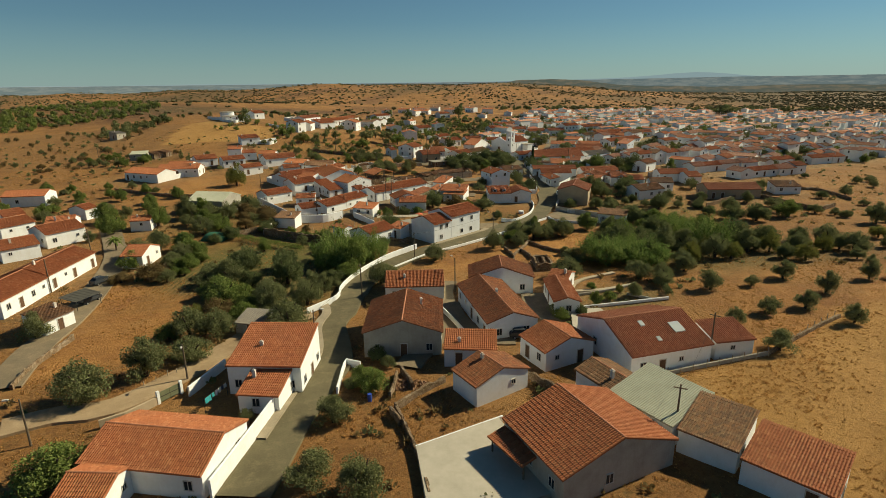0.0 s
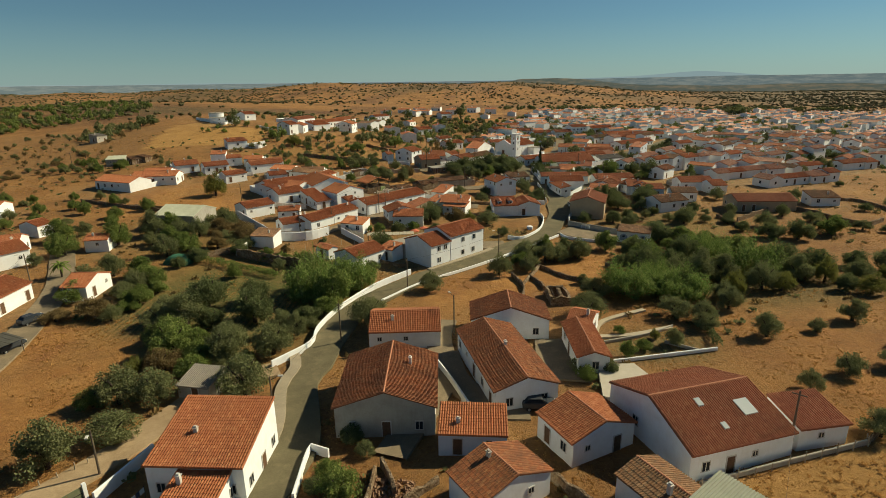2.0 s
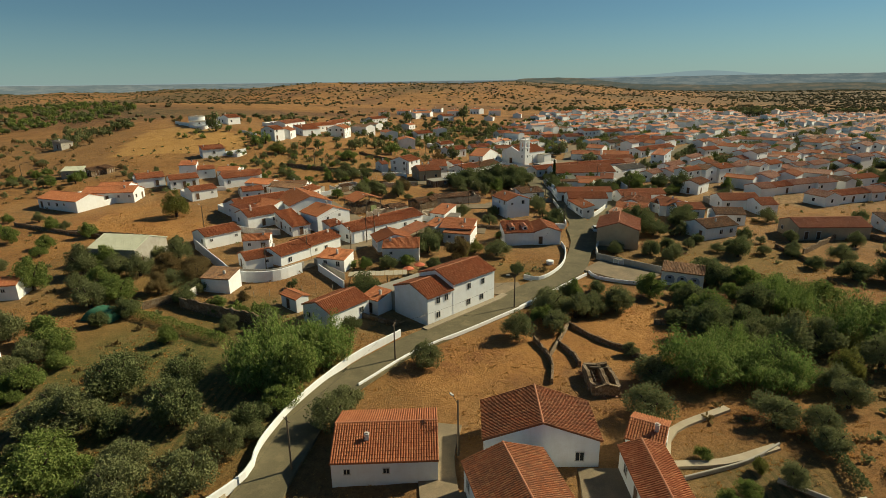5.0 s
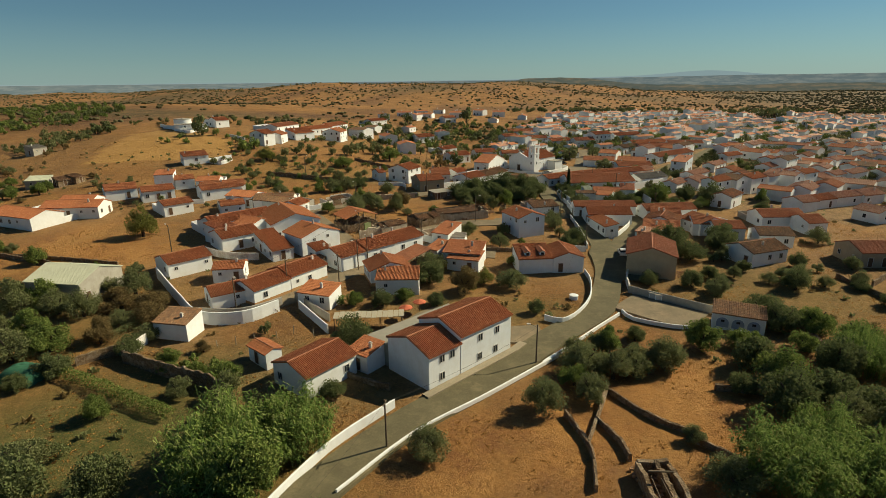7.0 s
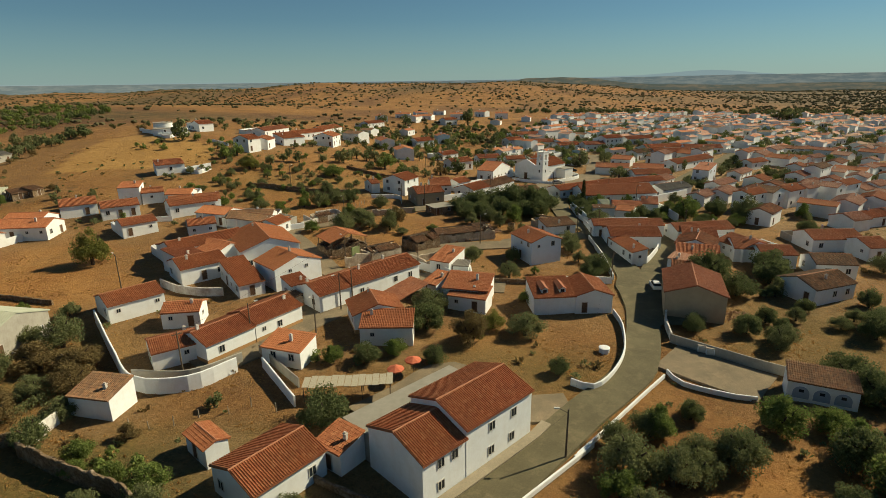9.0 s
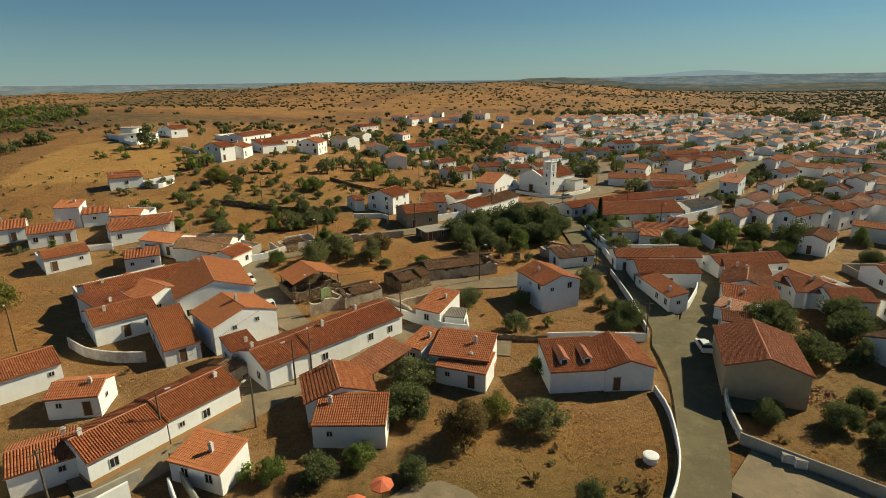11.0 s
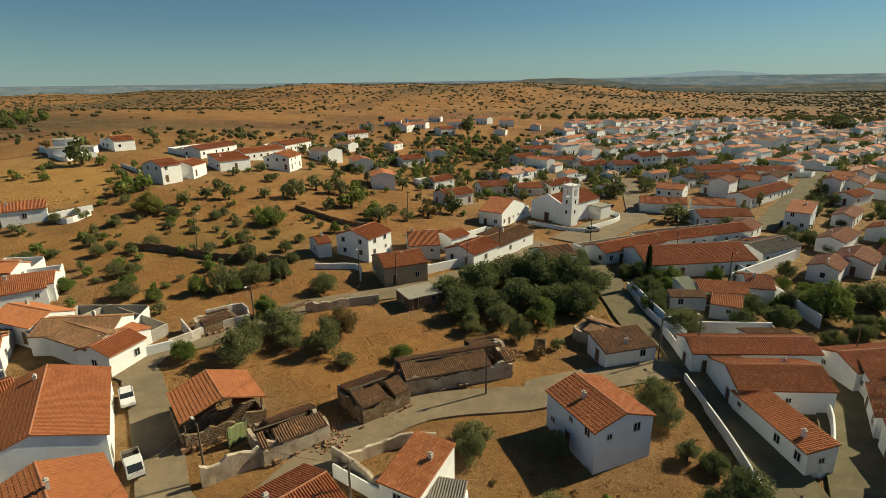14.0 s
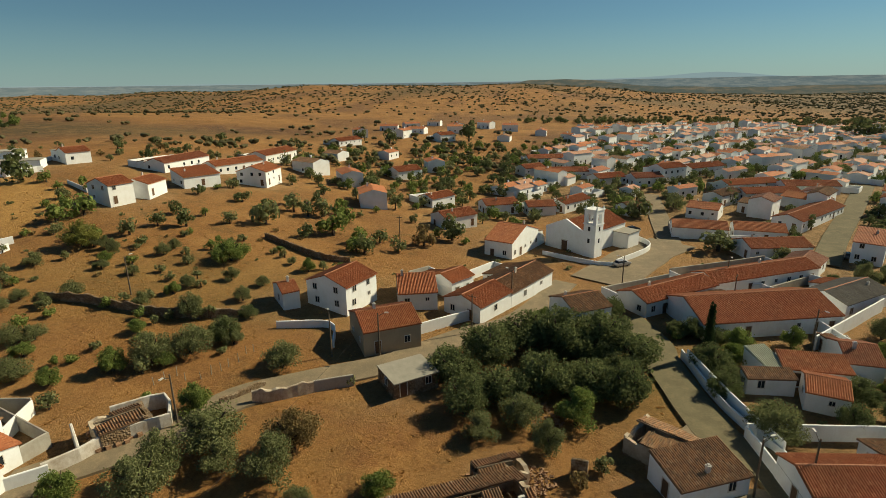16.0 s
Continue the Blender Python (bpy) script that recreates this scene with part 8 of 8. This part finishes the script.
# ---- yard things ----
GATE_GREEN = plain("faded_green_gate_paint", (0.13, 0.15, 0.085), (0.19, 0.19, 0.11), 2.0, 0.6)
BLUE = plain("blue_barrel_plastic", (0.03, 0.07, 0.35), (0.05, 0.10, 0.42), 2.0, 0.5)
LINEN = {"turquoise": plain("turquoise_cloth", (0.05, 0.36, 0.38), (0.04, 0.28, 0.32), 3), "white": plain("white_cloth", (0.72, 0.72, 0.70), (0.6, 0.6, 0.58), 3),
         "dark": plain("dark_blue_cloth", (0.05, 0.06, 0.10), (0.08, 0.08, 0.12), 3)}
DARK_SHEET = plain("dark_carport_sheet", (0.10, 0.095, 0.075), (0.065, 0.06, 0.05), 1.0, 0.7)


def gate(a, b, tall):
    "A double sheet-metal gate between two white posts."
    (x0, y0), (x1, y1) = a, b
    wide = math.hypot(x1 - x0, y1 - y0)
    ob = thing("gate", pose(x0, y0, lie(x0, y0), 0, 0, math.degrees(math.atan2(y1 - y0, x1 - x0))), "closed faded green sheet-metal yard gate between white posts", "gate")
    for u in (0, wide):
        part("post", block(u - 0.18, -0.18, -0.4, u + 0.18, 0.18, tall + 0.25), WALLS["white"], ob)
    for u0, u1 in ((0.22, wide / 2 - 0.02), (wide / 2 + 0.02, wide - 0.22)):
        leaf = part("leaf", block(u0, -0.03, 0.08, u1, 0.03, tall), GATE_GREEN, ob)
        part("rail", block(u0, -0.06, tall * 0.5, u1, -0.03, tall * 0.5 + 0.08), IRON, leaf)


def washing_line(a, b):
    "A line between two posts, hung with washing."
    (x0, y0), (x1, y1) = a, b
    wide = math.hypot(x1 - x0, y1 - y0)
    ob = thing("washing_line", pose(x0, y0, lie(x0, y0), 0, 0, math.degrees(math.atan2(y1 - y0, x1 - x0))), "washing line in a yard hung with turquoise and white clothes", "washing line")
    for u in (0, wide):
        part("post", tube(bmesh.new(), (u, 0, -0.3), (u, 0, 1.9), 0.04, 0.04), IRON, ob)
    part("line", tube(bmesh.new(), (0, 0, 1.8), (wide, 0, 1.8), 0.012, 0.012, 4), IRON, ob)
    u, r = 0.25, random.Random(6)
    for tone, w, h in (("turquoise", 1.1, 0.8), ("turquoise", 0.45, 0.6), ("dark", 0.5, 0.8), ("white", 0.5, 0.7), ("dark", 0.4, 0.6), ("white", 0.6, 0.6)):
        bm = bmesh.new()
        rows = [[bm.verts.new((u + w * i / 6, 0.04 * math.sin(i * 2.1) * k / 3 + s, 1.8 - h * k / 3)) for i in range(7)] for s in (-0.012, 0.012) for k in range(4)]
        for half in (rows[:4], rows[4:]):
            for p, q in zip(half, half[1:]):
                for i in range(6):
                    bm.faces.new((p[i], p[i + 1], q[i + 1], q[i]))
        part("cloth", bm, LINEN[tone], ob, tone + " washing")
        u += w + r.uniform(0.05, 0.2)


def barrel(x, y):
    ob = thing("barrel", pose(x, y, lie(x, y)), "blue plastic water barrel in a garden", "barrel")
    part("body", tube(tube(bmesh.new(), (0, 0, -0.1), (0, 0, 0.45), 0.27, 0.31, 14), (0, 0, 0.45), (0, 0, 0.9), 0.31, 0.27, 14), BLUE, ob)
    part("rim", tube(bmesh.new(), (0, 0, 0.88), (0, 0, 0.94), 0.29, 0.29, 14), BLUE, ob)


def carport(x, y, turn):
    ob = thing("carport", pose(x, y, lie(x, y), 0, 0, turn), "low carport with a dark sheet roof on thin posts", "carport")
    for u in (-2.4, 2.4):
        for v in (-1.9, 1.9):
            part("post", tube(bmesh.new(), (u, v, -0.4), (u, v, 2.2 + 0.08 * v), 0.06, 0.06), IRON, ob)
    bm = bmesh.new()
    for i in range(12):
        u = -2.7 + 0.45 * i
        box(bm, u, -2.2, 2.03 + 0.03 * (i % 2), u + 0.44, 2.2, 2.08 + 0.03 * (i % 2))
    for v in bm.verts:
        v.co.z += 0.08 * v.co.y + 0.14
    part("roof_sheet", bm, DARK_SHEET, ob)


gate((-38.2, 62.3), (-36.5, 65.0), 1.5)
washing_line((-31.2, 60.2), (-30.0, 64.4))
barrel(-10.6, 62.4)
carport(-69.6, 95.2, 72)


# ---- parked cars ----
PAINT = {"white": Mat("white_car_paint", 0.25).done((0.72, 0.72, 0.70)), "silver": Mat("silver_car_paint", 0.25, 0.5).done((0.5, 0.5, 0.5)), "dark": Mat("dark_car_paint", 0.25).done((0.05, 0.055, 0.06))}
TYRE = Mat("tyre_rubber", 0.9).done((0.02, 0.02, 0.02))
RIM = Mat("wheel_rim", 0.4, 0.7).done((0.4, 0.4, 0.4))
LENS = Mat("headlight_lens", 0.1).done((0.7, 0.7, 0.68))


def car(x, y, turn, paint, tall=1.45, long=4.2):
    ob = thing("car", pose(x, y, lie(x, y) + 0.22, 0, 0, turn), f"{paint} parked car on the street", "car", "parked cars")
    k, w = long / 4.2, 0.85
    def loft(profile, half, inset):
        bm = bmesh.new()
        sides = []
        for s in (-1, 1):
            sides.append([bm.verts.new((u * k, s * (half - inset * max(0, h - 0.9)), h)) for u, h in profile])
        n = len(profile)
        bm.faces.new(sides[0])
        bm.faces.new(sides[1][::-1])
        for i in range(n):
            j = (i + 1) % n
            bm.faces.new((sides[0][i], sides[1][i], sides[1][j], sides[0][j]))
        bmesh.ops.recalc_face_normals(bm, faces=bm.faces)
        bmesh.ops.bevel(bm, geom=[e for e in bm.edges], offset=0.05, segments=2, affect="EDGES")
        return bm
    body = part("body", loft([(-2.1, 0.25), (2.1, 0.25), (2.12, 0.6), (1.95, 0.78), (0.95, 0.95), (-2.0, 0.98), (-2.12, 0.6)], w, 0), PAINT[paint], ob)
    part("glasshouse", loft([(-1.85, 0.93), (1.05, 0.93), (0.4, tall - 0.1), (-1.45, tall - 0.1)], w - 0.05, 0.35), GLASS, body)
    part("roof", loft([(-1.5, tall - 0.11), (0.42, tall - 0.11), (0.25, tall), (-1.35, tall)], w - 0.2, 0), PAINT[paint], body)
    for s in (-1, 1):
        part("headlight", block(2.02 * k, s * 0.6 - 0.18, 0.58, 2.13 * k, s * 0.6 + 0.18, 0.72), LENS, body)
        for u in (-1.3, 1.3):
            tyre = part("wheel", tube(bmesh.new(), (u * k, s * 0.62, 0.1), (u * k, s * 0.86, 0.1), 0.32, 0.32, 16), TYRE, ob)
            part("rim", tube(bmesh.new(), (u * k, s * 0.8, 0.1), (u * k, s * 0.875, 0.1), 0.19, 0.17, 12), RIM, tyre)


def truck(x, y, turn):
    "A small white truck with an open load bed."
    ob = thing("truck", pose(x, y, lie(x, y) + 0.25, 0, 0, turn), "small white flatbed truck parked on the lane", "truck", "parked cars")
    cab = bmesh.new()
    sides = [[cab.verts.new((u, s, h)) for u, h in ((0.5, 0.3), (2.3, 0.3), (2.35, 1.0), (1.95, 1.9), (0.5, 1.95))] for s in (-0.85, 0.85)]
    cab.faces.new(sides[0])
    cab.faces.new(sides[1][::-1])
    for i in range(5):
        cab.faces.new((sides[0][i], sides[1][i], sides[1][(i + 1) % 5], sides[0][(i + 1) % 5]))
    bmesh.ops.recalc_face_normals(cab, faces=cab.faces)
    bmesh.ops.bevel(cab, geom=cab.edges[:], offset=0.06, segments=2, affect="EDGES")
    body = part("cab", cab, PAINT["white"], ob)
    screen = bmesh.new()
    screen.faces.new([screen.verts.new(p) for p in ((2.37, -0.72, 1.08), (2.37, 0.72, 1.08), (2.03, 0.68, 1.82), (2.03, -0.68, 1.82))])
    part("windscreen", screen, GLASS, body)
    for s in (-1, 1):
        part("side_window", block(0.95, s * 0.865 - 0.012, 1.1, 1.8, s * 0.865 + 0.012, 1.7), GLASS, body)
        part("headlight", block(2.31, s * 0.6 - 0.15, 0.65, 2.37, s * 0.6 + 0.15, 0.85), LENS, body)
        part("side_board", block(-2.4, s * 0.87 - 0.04, 0.6, 0.4, s * 0.87 + 0.04, 1.0), CONCRETE, ob, "grey dropside board")
        for u in (-1.5, 1.5):
            tyre = part("wheel", tube(bmesh.new(), (u, s * 0.6, 0.12), (u, s * 0.84, 0.12), 0.36, 0.36, 16), TYRE, ob)
            part("rim", tube(bmesh.new(), (u, s * 0.8, 0.12), (u, s * 0.855, 0.12), 0.2, 0.18, 12), RIM, tyre)
    part("load_bed", block(-2.4, -0.83, 0.5, 0.4, 0.83, 0.6), IRON, ob)
    part("tailboard", block(-2.44, -0.91, 0.6, -2.36, 0.91, 1.0), CONCRETE, ob)


car(-5.6, 99.6, 0, "white")
car(11.4, 79.9, 0, "dark")
car(-69.2, 97.0, 75, "dark")
car(-73.0, 106.8, 70, "dark")
car(-41.2, 220.8, -55, "white")
truck(-33.7, 208.9, -52)
car(39.6, 196.8, 84, "white")
car(39.8, 309.3, 25, "silver")
car(95.2, 314.4, 60, "dark")
car(99.1, 312.5, 60, "dark")
car(52.5, 342.3, 20, "dark")
